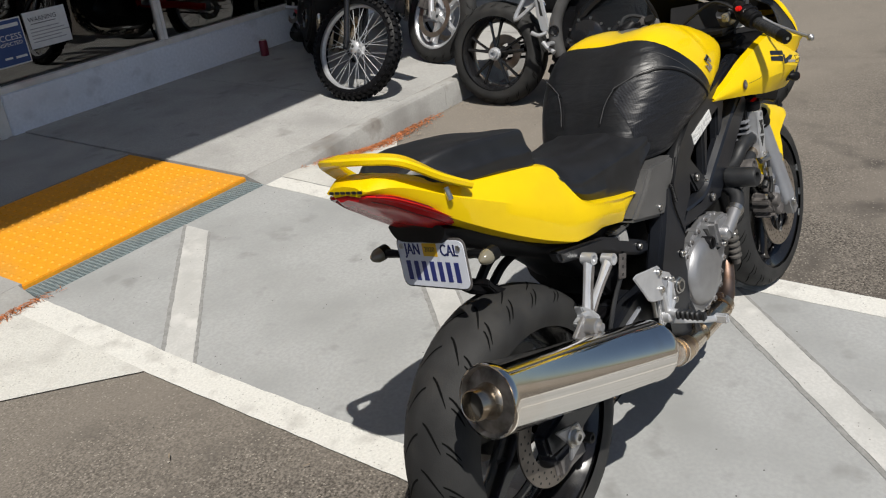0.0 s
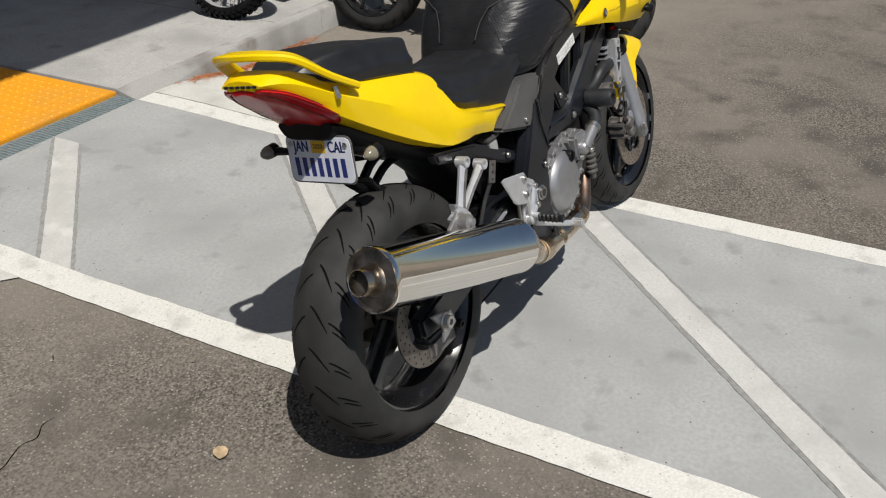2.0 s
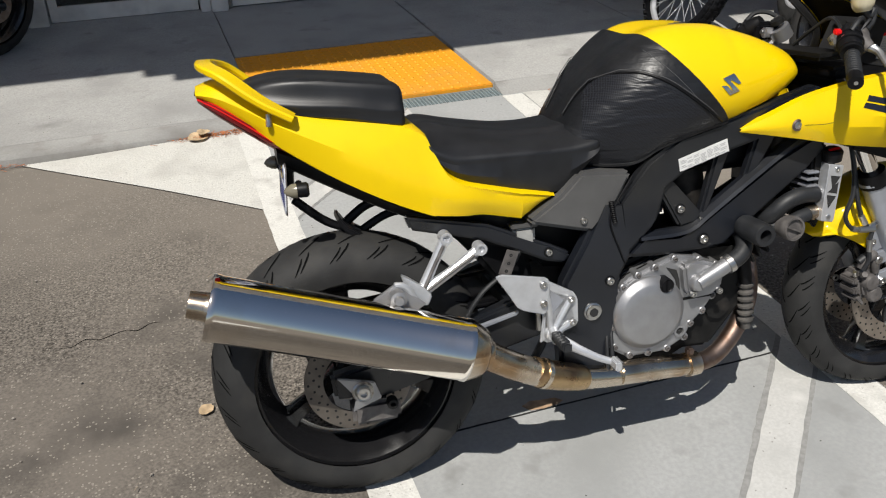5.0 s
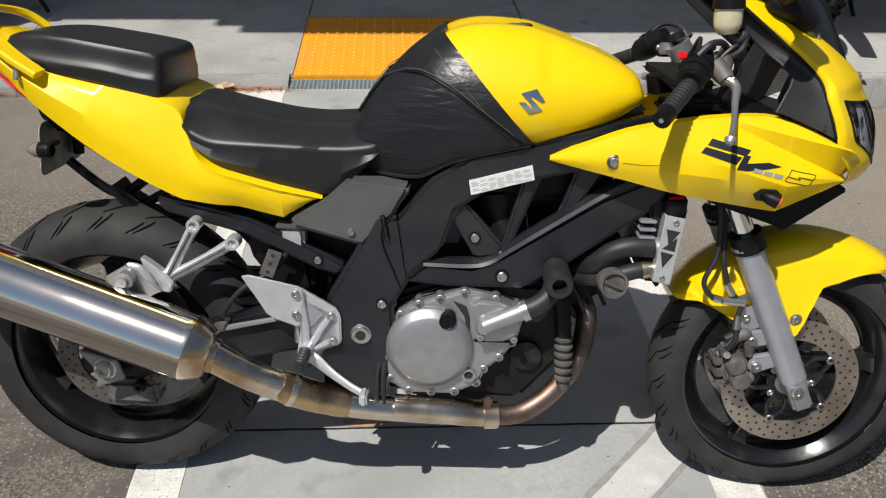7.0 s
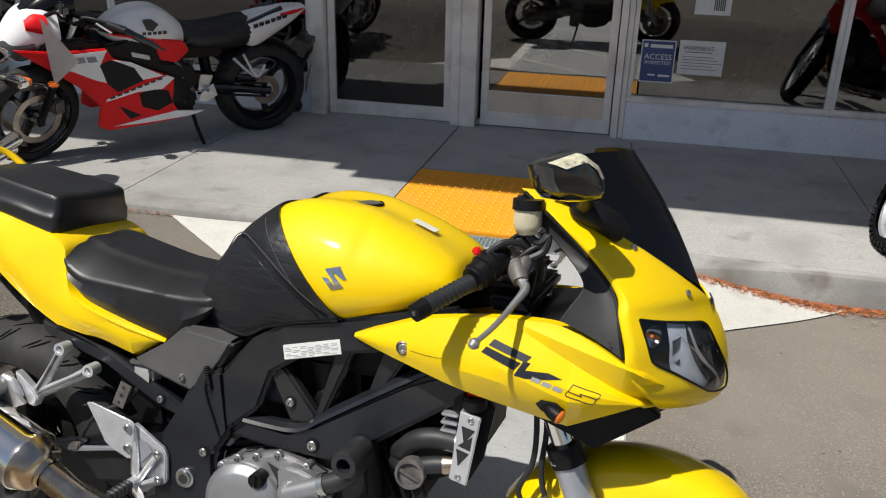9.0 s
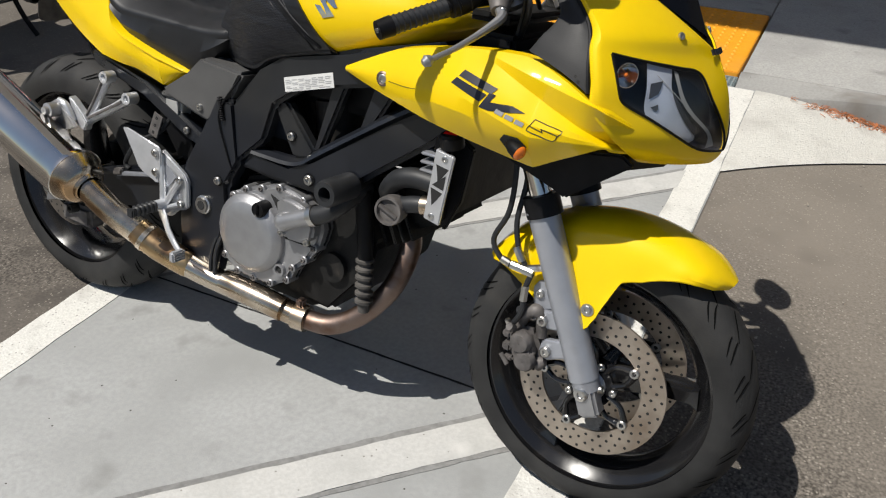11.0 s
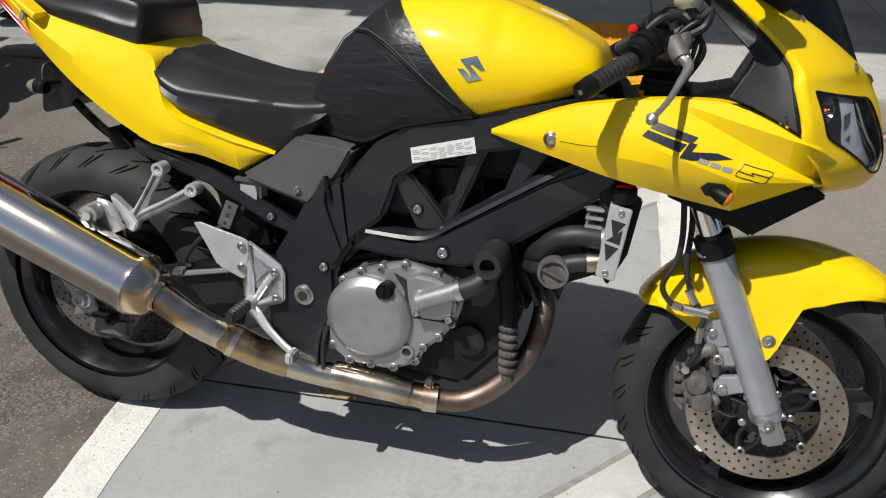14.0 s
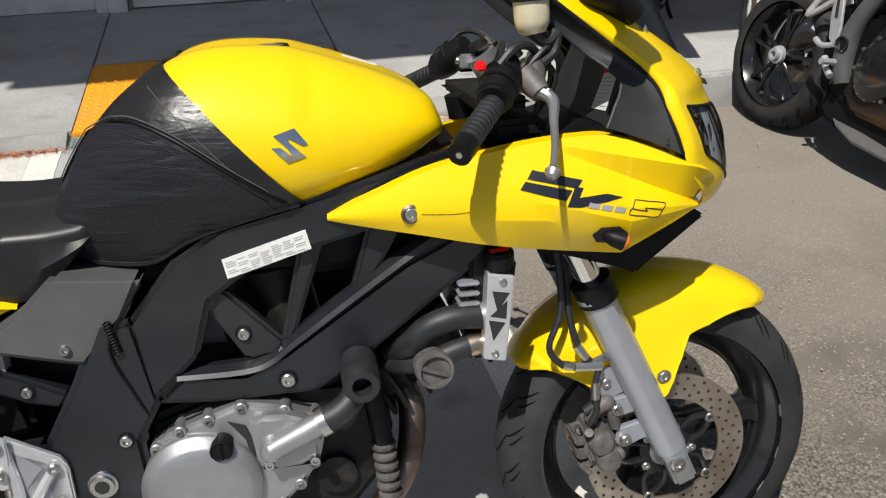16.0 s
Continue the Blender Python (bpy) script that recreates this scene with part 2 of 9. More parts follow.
# Three lighter fades; the last, on unseen ground, is added to bounce light
ASPHALT = shade("asphalt", (0.125, 0.111, 0.096), 0.92, spec=0.25, grain=0.72, grain_scale=135, wear=(0.172, 0.152, 0.131), wear_scale=1.3, wear_lo=0.40, wear_hi=0.68, stain=(4.0, 0.52, 0.70, (0.085, 0.076, 0.067)), tone_fades=((0.30, 1.0, 0.45, 1.95, (0.228, 0.203, 0.172)), (-1.0, 0.6, 1.7, 3.0, (0.160, 0.144, 0.125)), (0.0, -1.0, 1.6, 3.2, (0.29, 0.25, 0.205))), specks=(130, 0.40, 0.14, (0.27, 0.243, 0.208)), bump=0.28, bump_scale=340, bump_dist=0.0025)
CONCRETE = shade("aisle_concrete", (0.372, 0.377, 0.373), 0.8, spec=0.3, grain=0.07, grain_scale=80, wear=(0.300, 0.305, 0.300), wear_scale=2.6, wear_lo=0.42, wear_hi=0.72, stain=(7.0, 0.60, 0.80, (0.235, 0.236, 0.228)), specks=(42, 0.10, 0.09, (0.08, 0.075, 0.07)), bump=0.25, bump_scale=260)
WALKWAY = shade("walkway_concrete", (0.36, 0.355, 0.34), 0.85, spec=0.3, grain=0.12, grain_scale=120, wear=(0.27, 0.265, 0.255), wear_scale=2.6, wear_lo=0.45, wear_hi=0.74, stain=(6.0, 0.60, 0.80, (0.21, 0.205, 0.195)), specks=(60, 0.12, 0.10, (0.10, 0.095, 0.09)), bump=0.35, bump_scale=240)
KERB = shade("kerb_concrete", (0.35, 0.345, 0.33), 0.85, spec=0.3, grain=0.07, grain_scale=90, wear=(0.22, 0.212, 0.20), wear_scale=3.0, wear_lo=0.44, wear_hi=0.70, stain=(5.0, 0.56, 0.72, (0.20, 0.18, 0.16)), specks=(60, 0.12, 0.06, (0.12, 0.115, 0.11)), bump=0.3, bump_scale=140)
LINE = shade("worn_white_paint", (0.66, 0.65, 0.61), 0.75, spec=0.3, grain=0.08, grain_scale=120, wear=(0.46, 0.445, 0.415), wear_scale=9, wear_lo=0.54, wear_hi=0.74, specks=(120, 0.30, 0.08, (0.40, 0.385, 0.36)), bump=0.6, bump_scale=150, bump_dist=0.004)
FLARE = shade("white_flare_paint", (0.60, 0.59, 0.55), 0.78, spec=0.3, grain=0.09, grain_scale=130, wear=(0.46, 0.445, 0.415), wear_scale=5, wear_lo=0.5, wear_hi=0.75, specks=(95, 0.30, 0.08, (0.42, 0.405, 0.38)), bump=0.8, bump_scale=120, bump_dist=0.005)
GHOST = shade("faded_line_edge", (0.25, 0.248, 0.24), 0.85, grain=0.15, grain_scale=60)
FADED = shade("faded_white_paint", (0.52, 0.515, 0.495), 0.8, spec=0.3, grain=0.06, grain_scale=110, wear=(0.43, 0.428, 0.41), wear_scale=7, wear_lo=0.45, wear_hi=0.72, stain=(9.0, 0.58, 0.72, (0.60, 0.59, 0.565)), specks=(70, 0.16, 0.12, (0.28, 0.27, 0.25)), bump=0.3, bump_scale=200)
MAT = shade("yellow_tactile_mat", (0.80, 0.335, 0.012), 0.6, grain=0.06, grain_scale=60, wear=(0.62, 0.30, 0.05), wear_scale=3, wear_lo=0.5, wear_hi=0.8, bump=0.15, bump_scale=300)
GRATE = shade("galvanised_grate", (0.24, 0.29, 0.30), 0.55, 0.15, grain=0.15, grain_scale=60)
# Near-black that puts the darkness of holes, slots and recesses into the colour
PIT = shade("drain_pit", (0.02, 0.02, 0.02), 0.9)
STUCCO = shade("white_stucco", (0.88, 0.90, 0.94), 0.9, grain=0.05, grain_scale=50, wear=(0.80, 0.82, 0.85), wear_scale=3.5, wear_lo=0.5, wear_hi=0.8, stain=(6.0, 0.62, 0.8, (0.62, 0.63, 0.65)), bump=0.6, bump_scale=70, bump_dist=0.004)
ALUFRAME = shade("anodised_frame", (0.90, 0.86, 0.80), 0.45, 0.0, grain=0.05, grain_scale=8, wear=(0.70, 0.66, 0.61), wear_scale=5)
TANPANEL = shade("tan_laminate", (0.80, 0.68, 0.54), 0.35, grain=0.04, grain_scale=6, wear=(0.70, 0.58, 0.45), wear_scale=5)
INTERIOR = shade("showroom_wall", (0.20, 0.19, 0.18), 0.8, grain=0.3, grain_scale=2)
ROOMFLOOR = shade("showroom_floor", (0.58, 0.49, 0.39), 0.35, grain=0.1, grain_scale=4)
NEEDLE = shade("pine_litter", (0.42, 0.150, 0.055), 0.9, grain=0.5, grain_scale=40)
LEAFM = shade("dry_leaf", (0.50, 0.37, 0.23), 0.75, grain=0.3, grain_scale=30)
PEBBLE = shade("pebble", (0.34, 0.31, 0.27), 0.85, grain=0.3, grain_scale=50, per_object=0.25)
RUST = shade("rust_stain", (0.40, 0.27, 0.17), 0.85, grain=0.35, grain_scale=30, wear=(0.45, 0.44, 0.42), wear_scale=22)


# ---- mesh helpers ----
V = Vector


def part(name, bm, material, parent=None, label="", smooth=True, sharp=0.62):
    for e in bm.edges:
        e.smooth = not (len(e.link_faces) == 2 and e.calc_face_angle(0) > sharp)
    for f in bm.faces:
        f.smooth = smooth
    me = bpy.data.meshes.new(name)
    bm.to_mesh(me)
    bm.free()
    me.materials.append(material)
    ob = new(name, me)
    ob.parent = parent
    if label:
        ob["label"] = label
    return ob


def thing(name, m, label, category, group="", kind=""):
    ob = new(name)
    ob.empty_display_size = 0.05
    ob.matrix_world = m
    return tagged(ob, label, category, group, kind)


def spline(pts, n):
    """Smooth curve through points (tuples of any length), n steps a span."""
    pts = [np.array(p, float) for p in pts]
    out = []
    for i in range(len(pts) - 1):
        a, b, c, d = pts[max(i - 1, 0)], pts[i], pts[i + 1], pts[min(i + 2, len(pts) - 1)]
        for k in range(n):
            t = k / n
            out.append(0.5 * (2 * b + (c - a) * t + (2 * a - 5 * b + 4 * c - d) * t * t + (3 * b - a - 3 * c + d) * t ** 3))
    out.append(pts[-1])
    return out


def rings(loops, cap=True, bm=None, closed=True):
    bm = bm or bmesh.new()
    rows = [[bm.verts.new(p) for p in loop] for loop in loops]
    n = len(rows[0])
    for a, b in zip(rows, rows[1:]):
        for i in range(n if closed else n - 1):
            j = (i + 1) % n
            bm.faces.new((a[i], a[j], b[j], b[i]))
    if cap and closed:
        bm.faces.new(rows[0][::-1])
        bm.faces.new(rows[-1])
    return bm


def tidy(bm):
    bmesh.ops.recalc_face_normals(bm, faces=bm.faces)
    return bm


def tube(pts, radius, seg=12, n=6, bm=None, cap=True):
    """Round tube along a smooth path; radius a number or one for each point."""
    rad = radius if hasattr(radius, "__len__") else [radius] * len(pts)
    path = spline([(*p, r) for p, r in zip(pts, rad)], n if len(pts) > 2 else 1)
    loops, side = [], None
    for i, p in enumerate(path):
        d = V(path[min(i + 1, len(path) - 1)][:3]) - V(path[max(i - 1, 0)][:3])
        d.normalize()
        if side is None:
            side = d.orthogonal().normalized()
        side = (side - d * side.dot(d)).normalized()
        up = d.cross(side)
        loops.append([V(p[:3]) + (side * math.cos(a) + up * math.sin(a)) * p[3] for a in (2 * math.pi * k / seg for k in range(seg))])
    return tidy(rings(loops, cap, bm))


def lathe(profile, centre, axis=(0, 1, 0), seg=48, bm=None, cap=False, closed=False):
    """Profile of (along the axis, radius) turned round the axis through centre."""
    ax = V(axis).normalized()
    s = ax.orthogonal().normalized()
    if abs(ax.y) > 0.9:
        s = (V((1, 0, 0)) - ax * ax.x).normalized()
    t = ax.cross(s)
    prof = list(profile) + ([profile[0]] if closed else [])
    loops = [[V(centre) + ax * h + (s * math.cos(a) + t * math.sin(a)) * r for a in (2 * math.pi * k / seg for k in range(seg))] for h, r in prof]
    bm = rings(loops, cap, bm)
    if closed:
        bmesh.ops.remove_doubles(bm, verts=bm.verts, dist=1e-6)
    return tidy(bm)


def slab(outline, v0, v1, bevel=0.004, bm=None, smooth=0, seg=2):
    """Plate with an outline in the side plane (u, w), between v0 and v1, with rounded edges."""
    if smooth:
        outline = [tuple(p) for p in spline(list(outline) + [outline[0]], smooth)[:-1]]
    own = bmesh.new()
    a = [own.verts.new((u, v0, w)) for u, w in outline]
    b = [own.verts.new((u, v1, w)) for u, w in outline]
    n = len(outline)
    own.faces.new(a)
    own.faces.new(b[::-1])
    for i in range(n):
        own.faces.new((a[i], b[i], b[(i + 1) % n], a[(i + 1) % n]))
    tidy(own)
    if bevel:
        bmesh.ops.bevel(own, geom=[e for e in own.edges if e.calc_face_angle(0) > 0.5], offset=bevel, segments=seg, affect="EDGES", clamp_overlap=True)
    return merge(bm, own)


def merge(bm, own):
    if bm is None:
        return own
    me = bpy.data.meshes.new("tmp")
    own.to_mesh(me)
    own.free()
    bm.from_mesh(me)
    bpy.data.meshes.remove(me)
    return bm


def block(x0, y0, z0, x1, y1, z1, bevel=0.004, bm=None, m=None, seg=2):
    own = bmesh.new()
    bmesh.ops.create_cube(own, size=1, matrix=Matrix.Translation(((x0 + x1) / 2, (y0 + y1) / 2, (z0 + z1) / 2)) @ Matrix.Diagonal((x1 - x0, y1 - y0, z1 - z0, 1)))
    if bevel:
        bmesh.ops.bevel(own, geom=list(own.edges), offset=bevel, segments=seg, affect="EDGES", clamp_overlap=True)
    if m is not None:
        own.transform(m)
    return merge(bm, own)


def hexbolt(p, axis, r, h, bm=None, socket=True):
    prof = [(0, 0.001), (0, r), (h * 0.8, r), (h, r * 0.85), (h, r * 0.5), (h * 0.45, r * 0.45), (h * 0.45, 0.0005)] if socket else [(0, 0.001), (0, r), (h, r * 0.9), (h, 0.0005)]
    return lathe(prof, p, axis, 10, bm)


def writing(name, body, size, m, material, parent=None, align="CENTER", squeeze=1.0, thick=0.0004):
    cu = bpy.data.curves.new(name, "FONT")
    cu.body, cu.size, cu.align_x, cu.align_y, cu.extrude = body, size, align, "CENTER", thick
    cu.resolution_u = 3
    tmp = new("tmp_text", cu)
    me = bpy.data.meshes.new_from_object(tmp.evaluated_get(bpy.context.evaluated_depsgraph_get()))
    bpy.data.objects.remove(tmp)
    me.transform(m @ Matrix.Diagonal((squeeze, 1, 1, 1)))
    me.materials.append(material)
    ob = new(name, me)
    ob.parent = parent
    return ob

# ---- the lot: ground, painted aisle, kerb, walkway, shop front ----
SITE = pose(0, 0, 0, 0, 0, 3)
GROUND_Z = -0.005
AISLE_0, AISLE_1 = 0.115, 1.33     # inner edges of the aisle
KERB_Y, WALL_Y, WALK_Z = 2.262, 4.40, 0.035


def ease(x):
    x = min(1.0, max(0.0, x))
    return x * x * (3 - 2 * x)


def lot_z(x, y):
    """Height of the lot: the aisle ramps up to the walkway, the asphalt beside it falls to a gutter."""
    rise = 0.028 * ease((y - 1.25) / 1.0)
    off = max(AISLE_0 - 0.1 - x, x - AISLE_1 - 0.1, 0)
    gutter = (-0.070 if x > 0.7 else 0.008) * ease((y - 0.1) / 2.1)
    f = ease(off / 0.85)
    return GROUND_Z + rise * (1 - f) + gutter * f


def on_site(ob, label="", category="", kind="structure"):
    ob.matrix_world = SITE
    return tagged(ob, label, category, kind=kind)


def sheet(xs, ys, lift=0.0, skirt=0.0):
    """Draped sheet over the lot on a grid of site coordinates."""
    bm = bmesh.new()
    grid = [[bm.verts.new((x, y, lot_z(x, y) + lift)) for x in xs] for y in ys]
    for a, b in zip(grid, grid[1:]):
        for i in range(len(xs) - 1):
            bm.faces.new((a[i], a[i + 1], b[i + 1], b[i]))
    return bm


def steps(a, b, n):
    return [a + (b - a) * i / n for i in range(n + 1)]


def strip(poly_a, poly_b, lift, n=24, ragged=0.0, thick=0.003):
    """Painted strip between two edges (lists of two site points each), draped, with ragged edges."""
    bm = bmesh.new()
    rng = random.Random(int(1000 * (poly_a[0][0] + poly_b[1][1] + 7)))
    rows = []
    for i in range(n + 1):
        t = i / n
        a = [poly_a[0][k] + (poly_a[1][k] - poly_a[0][k]) * t for k in (0, 1)]
        b = [poly_b[0][k] + (poly_b[1][k] - poly_b[0][k]) * t for k in (0, 1)]
        row = []
        for s in (0, 0.33, 0.67, 1):
            x, y = (a[k] + (b[k] - a[k]) * s for k in (0, 1))
            if ragged and s in (0, 1):
                x, y = x + rng.uniform(-ragged, ragged), y + rng.uniform(-ragged, ragged)
            row.append(bm.verts.new((x, y, lot_z(x, y) + lift)))
        rows.append(row)
    for p, q in zip(rows, rows[1:]):
        for i in range(3):
            bm.faces.new((p[i], p[i + 1], q[i + 1], q[i]))
    tidy(bm)
    if sum(f.normal.z for f in bm.faces) < 0:
        bmesh.ops.reverse_faces(bm, faces=bm.faces)
    geo = bmesh.ops.extrude_face_region(bm, geom=bm.faces[:])
    for v in geo["geom"]:
        if isinstance(v, bmesh.types.BMVert):
            v.co.z += thick
    return bm


xs = sorted({round(v, 3) for v in steps(-3.0, 4.6, 76)} | {-4.2, -6, -10, -20, -60, -300, -1500, 6, 9, 16, 40, 120, 400, 1500})
ys = sorted({round(v, 3) for v in steps(-2.0, 2.2, 42)} | {KERB_Y + 0.003, KERB_Y + 0.008} | {-3, -5, -9, -18, -45, -150, -500, -1500, 2.6, 3.2, 6, 20, 80, 400, 1500})
lot = sheet(xs, ys)
for v in lot.verts:
    if v.co.y > KERB_Y + 0.005:
        v.co.z = -0.16
on_site(part("ground", lot, ASPHALT), "weathered grey-brown asphalt of the parking lot", "asphalt")

aisle = sheet(steps(AISLE_0 - 0.10, AISLE_1 + 0.10, 14), steps(-3.2, KERB_Y + 0.005, 60), 0.004)
on_site(part("pavement", aisle, CONCRETE), "smooth grey concrete slab of the access aisle", "concrete")
for a, b, label in (((-0.006, -3.2), (-0.006, 2.255), "worn white line painted along the aisle"), ((1.314, -3.2), (1.314, 2.255), "worn white line painted along the aisle")):
    on_site(part("painted_line", strip((a, b), ((a[0] + 0.115, a[1]), (b[0] + 0.110, b[1])), 0.0045, 110, 0.002, 0.0015), LINE), label, "road marking")


def diagonal(x0, y0, x1, y1, width, label):
    """Hatch stripe across the aisle with a darker worn shadow line beside it."""
    d = V((x1 - x0, y1 - y0))
    n = width / d.x * d.length * 0.93
    on_site(part("painted_stripe", strip(((x0, y0), (x1, y1)), ((x0, y0 - n), (x1, y1 - n)), 0.0055, 50, 0.0016, 0.001), FADED), label, "road marking")
    for off, wide in ((0.0, 0.17), (-n - n * 0.12, 0.12)):
        on_site(part("worn_edge", strip(((x0, y0 + off + n * wide), (x1, y1 + off + n * wide)), ((x0, y0 + off - 0.001), (x1, y1 + off - 0.001)), 0.005, 50, 0.002, 0.0005), GHOST), "dark worn edge along a hatch stripe", "road marking")


HATCH = "faded white hatch stripe on the aisle"
diagonal(0.104, 1.530, 0.818, 2.252, 0.105, HATCH)
diagonal(0.101, 0.222, 1.322, 1.450, 0.105, HATCH)
diagonal(0.098, -1.066, 1.322, 0.148, 0.105, HATCH)
diagonal(0.094, -2.380, 1.322, -1.155, 0.105, HATCH)


on_site(part("slab_joint", strip(((0.117, 0.100), (1.325, 0.086)), ((0.117, 0.106), (1.325, 0.092)), 0.0045, 40, 0.0008, 0.0006), PIT), "dark saw-cut joint across the aisle slab", "joint")
on_site(part("slab_joint", strip(((0.117, -2.1), (1.325, -2.1)), ((0.117, -2.094), (1.325, -2.094)), 0.0045, 40, 0.0008, 0.0006), PIT), "dark saw-cut joint across the aisle slab", "joint")


def flare(x_in, x_out, y_low, label):
    """Painted side flare of the ramp: a triangle from the aisle edge out along the kerb."""
    bm = bmesh.new()
    n = 14
    rows = [[bm.verts.new((x_in + (x_out - x_in) * (i / n) * (j / n), y_low + (KERB_Y - y_low) * (j / n) - 0.10 * (i / n) * (j / n) * 0,
                           0)) for i in range(n + 1)] for j in range(1, n + 1)]
    for r in rows:
        for v in r:
            v.co.z = lot_z(v.co.x, v.co.y) + 0.007
    tip = bm.verts.new((x_in, y_low, lot_z(x_in, y_low) + 0.007))
    for i in range(n):
        bm.faces.new((tip, rows[0][i], rows[0][i + 1]))
    for a, b in zip(rows, rows[1:]):
        for i in range(n):
            bm.faces.new((a[i], a[i + 1], b[i + 1], b[i]))
    tidy(bm)
    if sum(f.normal.z for f in bm.faces) < 0:
        bmesh.ops.reverse_faces(bm, faces=bm.faces)
    on_site(part("ramp_flare", bm, FLARE), label, "road marking")


flare(1.428, 2.36, 1.49, "white painted flare beside the ramp")
flare(-0.005, -0.92, 1.495, "white painted flare beside the ramp")


# walkway slab with joints, kerb with a rounded nose that dips at the ramp
def kerb_top(x):
    dip = min(ease((x - AISLE_1 - 0.02) / 0.45), 1.0) if x > 0.7 else min(ease((AISLE_0 - 0.02 - x) / 0.45), 1.0)
    return 0.012 + (0.045 - 0.012) * dip + (0.032 * ease((x - 1.6) / 0.6) if x > 1 else 0.0)


def kerb_run(x0, x1, n):
    bm = bmesh.new()
    loops = []
    for x in steps(x0, x1, n):
        t, b = kerb_top(x), lot_z(x, KERB_Y - 0.02) - 0.05
        wob = 0.004 * noise.noise((x * 3, 0, 0))
        loops.append([(x, KERB_Y + wob, b), (x, KERB_Y + 0.004 + wob, t - 0.024), (x, KERB_Y + 0.012 + wob, t - 0.008), (x, KERB_Y + 0.030, t), (x, KERB_Y + 0.155, WALK_Z + 0.0100), (x, KERB_Y + 0.155, b)])
    return tidy(rings(loops))


for i, (a, b) in enumerate(((-9.0, -6.5), (-6.5, -4.1), (-4.1, -2.0), (-2.0, 0.112), (1.338, 2.9), (2.9, 5.2), (5.2, 8.0), (8.0, 12.0))):
    on_site(part("kerb", kerb_run(a + 0.001, b - 0.001, 30), KERB), "grey concrete kerb stained along its foot", "kerb")

for x0, x1 in ((-9, -5.4), (-5.4, -3.0), (-3.0, -1.3), (-1.3, 0.128), (1.342, 2.62), (2.62, 4.4), (4.4, 7.5), (7.5, 12)):
    on_site(part("walkway", block(x0 + 0.003, KERB_Y + 0.1556, -0.08, x1 - 0.002, WALL_Y + 0.3, WALK_Z + 0.0105, 0.001), WALKWAY), "grey concrete slab of the walkway by the shop", "walkway")
on_site(part("walkway", block(0.131, KERB_Y + 1.072, -0.08, 1.339, WALL_Y + 0.3, WALK_Z + 0.006, 0.004), WALKWAY), "grey concrete slab of the walkway by the doors", "walkway")

# drain grate at the foot of the mat
grate = thing("drain_grate", SITE, "grey steel drain grate along the tactile mat", "grate")
pit = block(AISLE_0 + 0.005, KERB_Y + 0.004, -0.06, AISLE_1 + 0.002, KERB_Y + 0.145, 0.004, 0)
part("pit", pit, PIT, grate)
bm = None
for y in (KERB_Y + 0.006, KERB_Y + 0.134):
    bm = block(AISLE_0 + 0.004, y, 0.0, AISLE_1 + 0.003, y + 0.010, 0.022, 0.001, bm)
for k in range(9):
    bm = block(AISLE_0 + 0.004, KERB_Y + 0.018 + 0.0135 * k, 0.002, AISLE_1 + 0.003, KERB_Y + 0.022 + 0.0135 * k, 0.020, 0, bm)
for k in range(62):
    x = AISLE_0 + 0.012 + 0.0195 * k
    bm = block(x, KERB_Y + 0.012, 0.002, x + 0.007, KERB_Y + 0.138, 0.021, 0, bm)
tagged(part("bar_grid", bm, GRATE, grate), kind="stuff")

# tactile mat: sheet with domes
mat_thing = thing("tactile_mat", SITE, "orange-yellow tactile warning mat with raised domes", "tactile mat")
bm = block(AISLE_0 + 0.01, KERB_Y + 0.147, -0.05, AISLE_1, KERB_Y + 1.067, 0.0405, 0.004)
part("base", bm, MAT, mat_thing)
bm = bmesh.new()
for i in range(24):
    for j in range(18):
        x, y = AISLE_0 + 0.04 + 0.0505 * i, KERB_Y + 0.175 + 0.0505 * j
        if x > AISLE_1 - 0.02:
            continue
        r1 = [bm.verts.new((x + 0.011 * math.cos(a), y + 0.011 * math.sin(a), 0.0405)) for a in (k * math.pi / 4 for k in range(8))]
        r2 = [bm.verts.new((x + 0.006 * math.cos(a), y + 0.006 * math.sin(a), 0.0457)) for a in (k * math.pi / 4 for k in range(8))]
        for k in range(8):
            bm.faces.new((r1[k], r1[(k + 1) % 8], r2[(k + 1) % 8], r2[k]))
        bm.faces.new(r2)
tagged(part("dome_field", bm, MAT, mat_thing), kind="stuff")


# ---- shop front ----
def wall_box(name, x0, x1, z0, z1, material=STUCCO, y0=WALL_Y, y1=WALL_Y + 0.22, label="white painted stucco wall of the shop", bevel=0.006):
    return on_site(part(name, block(x0, y0, z0, x1, y1, z1, bevel), material), label, "wall")


wall_box("wall_low", 1.272, 9.0, 0.02, 0.30)
wall_box("wall_left", -9.0, -1.003, 0.02, 0.30)
wall_box("wall_corner", -10.0, -1.0, 2.35, 5.0)
wall_box("wall_over", -1.0, 9.0, 2.35, 5.0)
wall_box("wall_right", 9.0, 12.0, 0.02, 5.0)
wall_box("wall_back", -9.0, 12.0, 0.0, 3.2, INTERIOR, WALL_Y + 7.0, WALL_Y + 7.2, "dim back wall of the showroom")
wall_box("wall_end_1", -9.2, -9.0, 0.0, 3.2, INTERIOR, WALL_Y, WALL_Y + 7.2, "dim side wall of the showroom")
wall_box("wall_end_2", 12.0, 12.2, 0.0, 3.2, INTERIOR, WALL_Y, WALL_Y + 7.2, "dim side wall of the showroom")
on_site(part("floor", block(-9.0, WALL_Y + 0.23, -0.02, 12.0, WALL_Y + 7.0, 0.03, 0), ROOMFLOOR), "polished tan showroom floor", "floor")
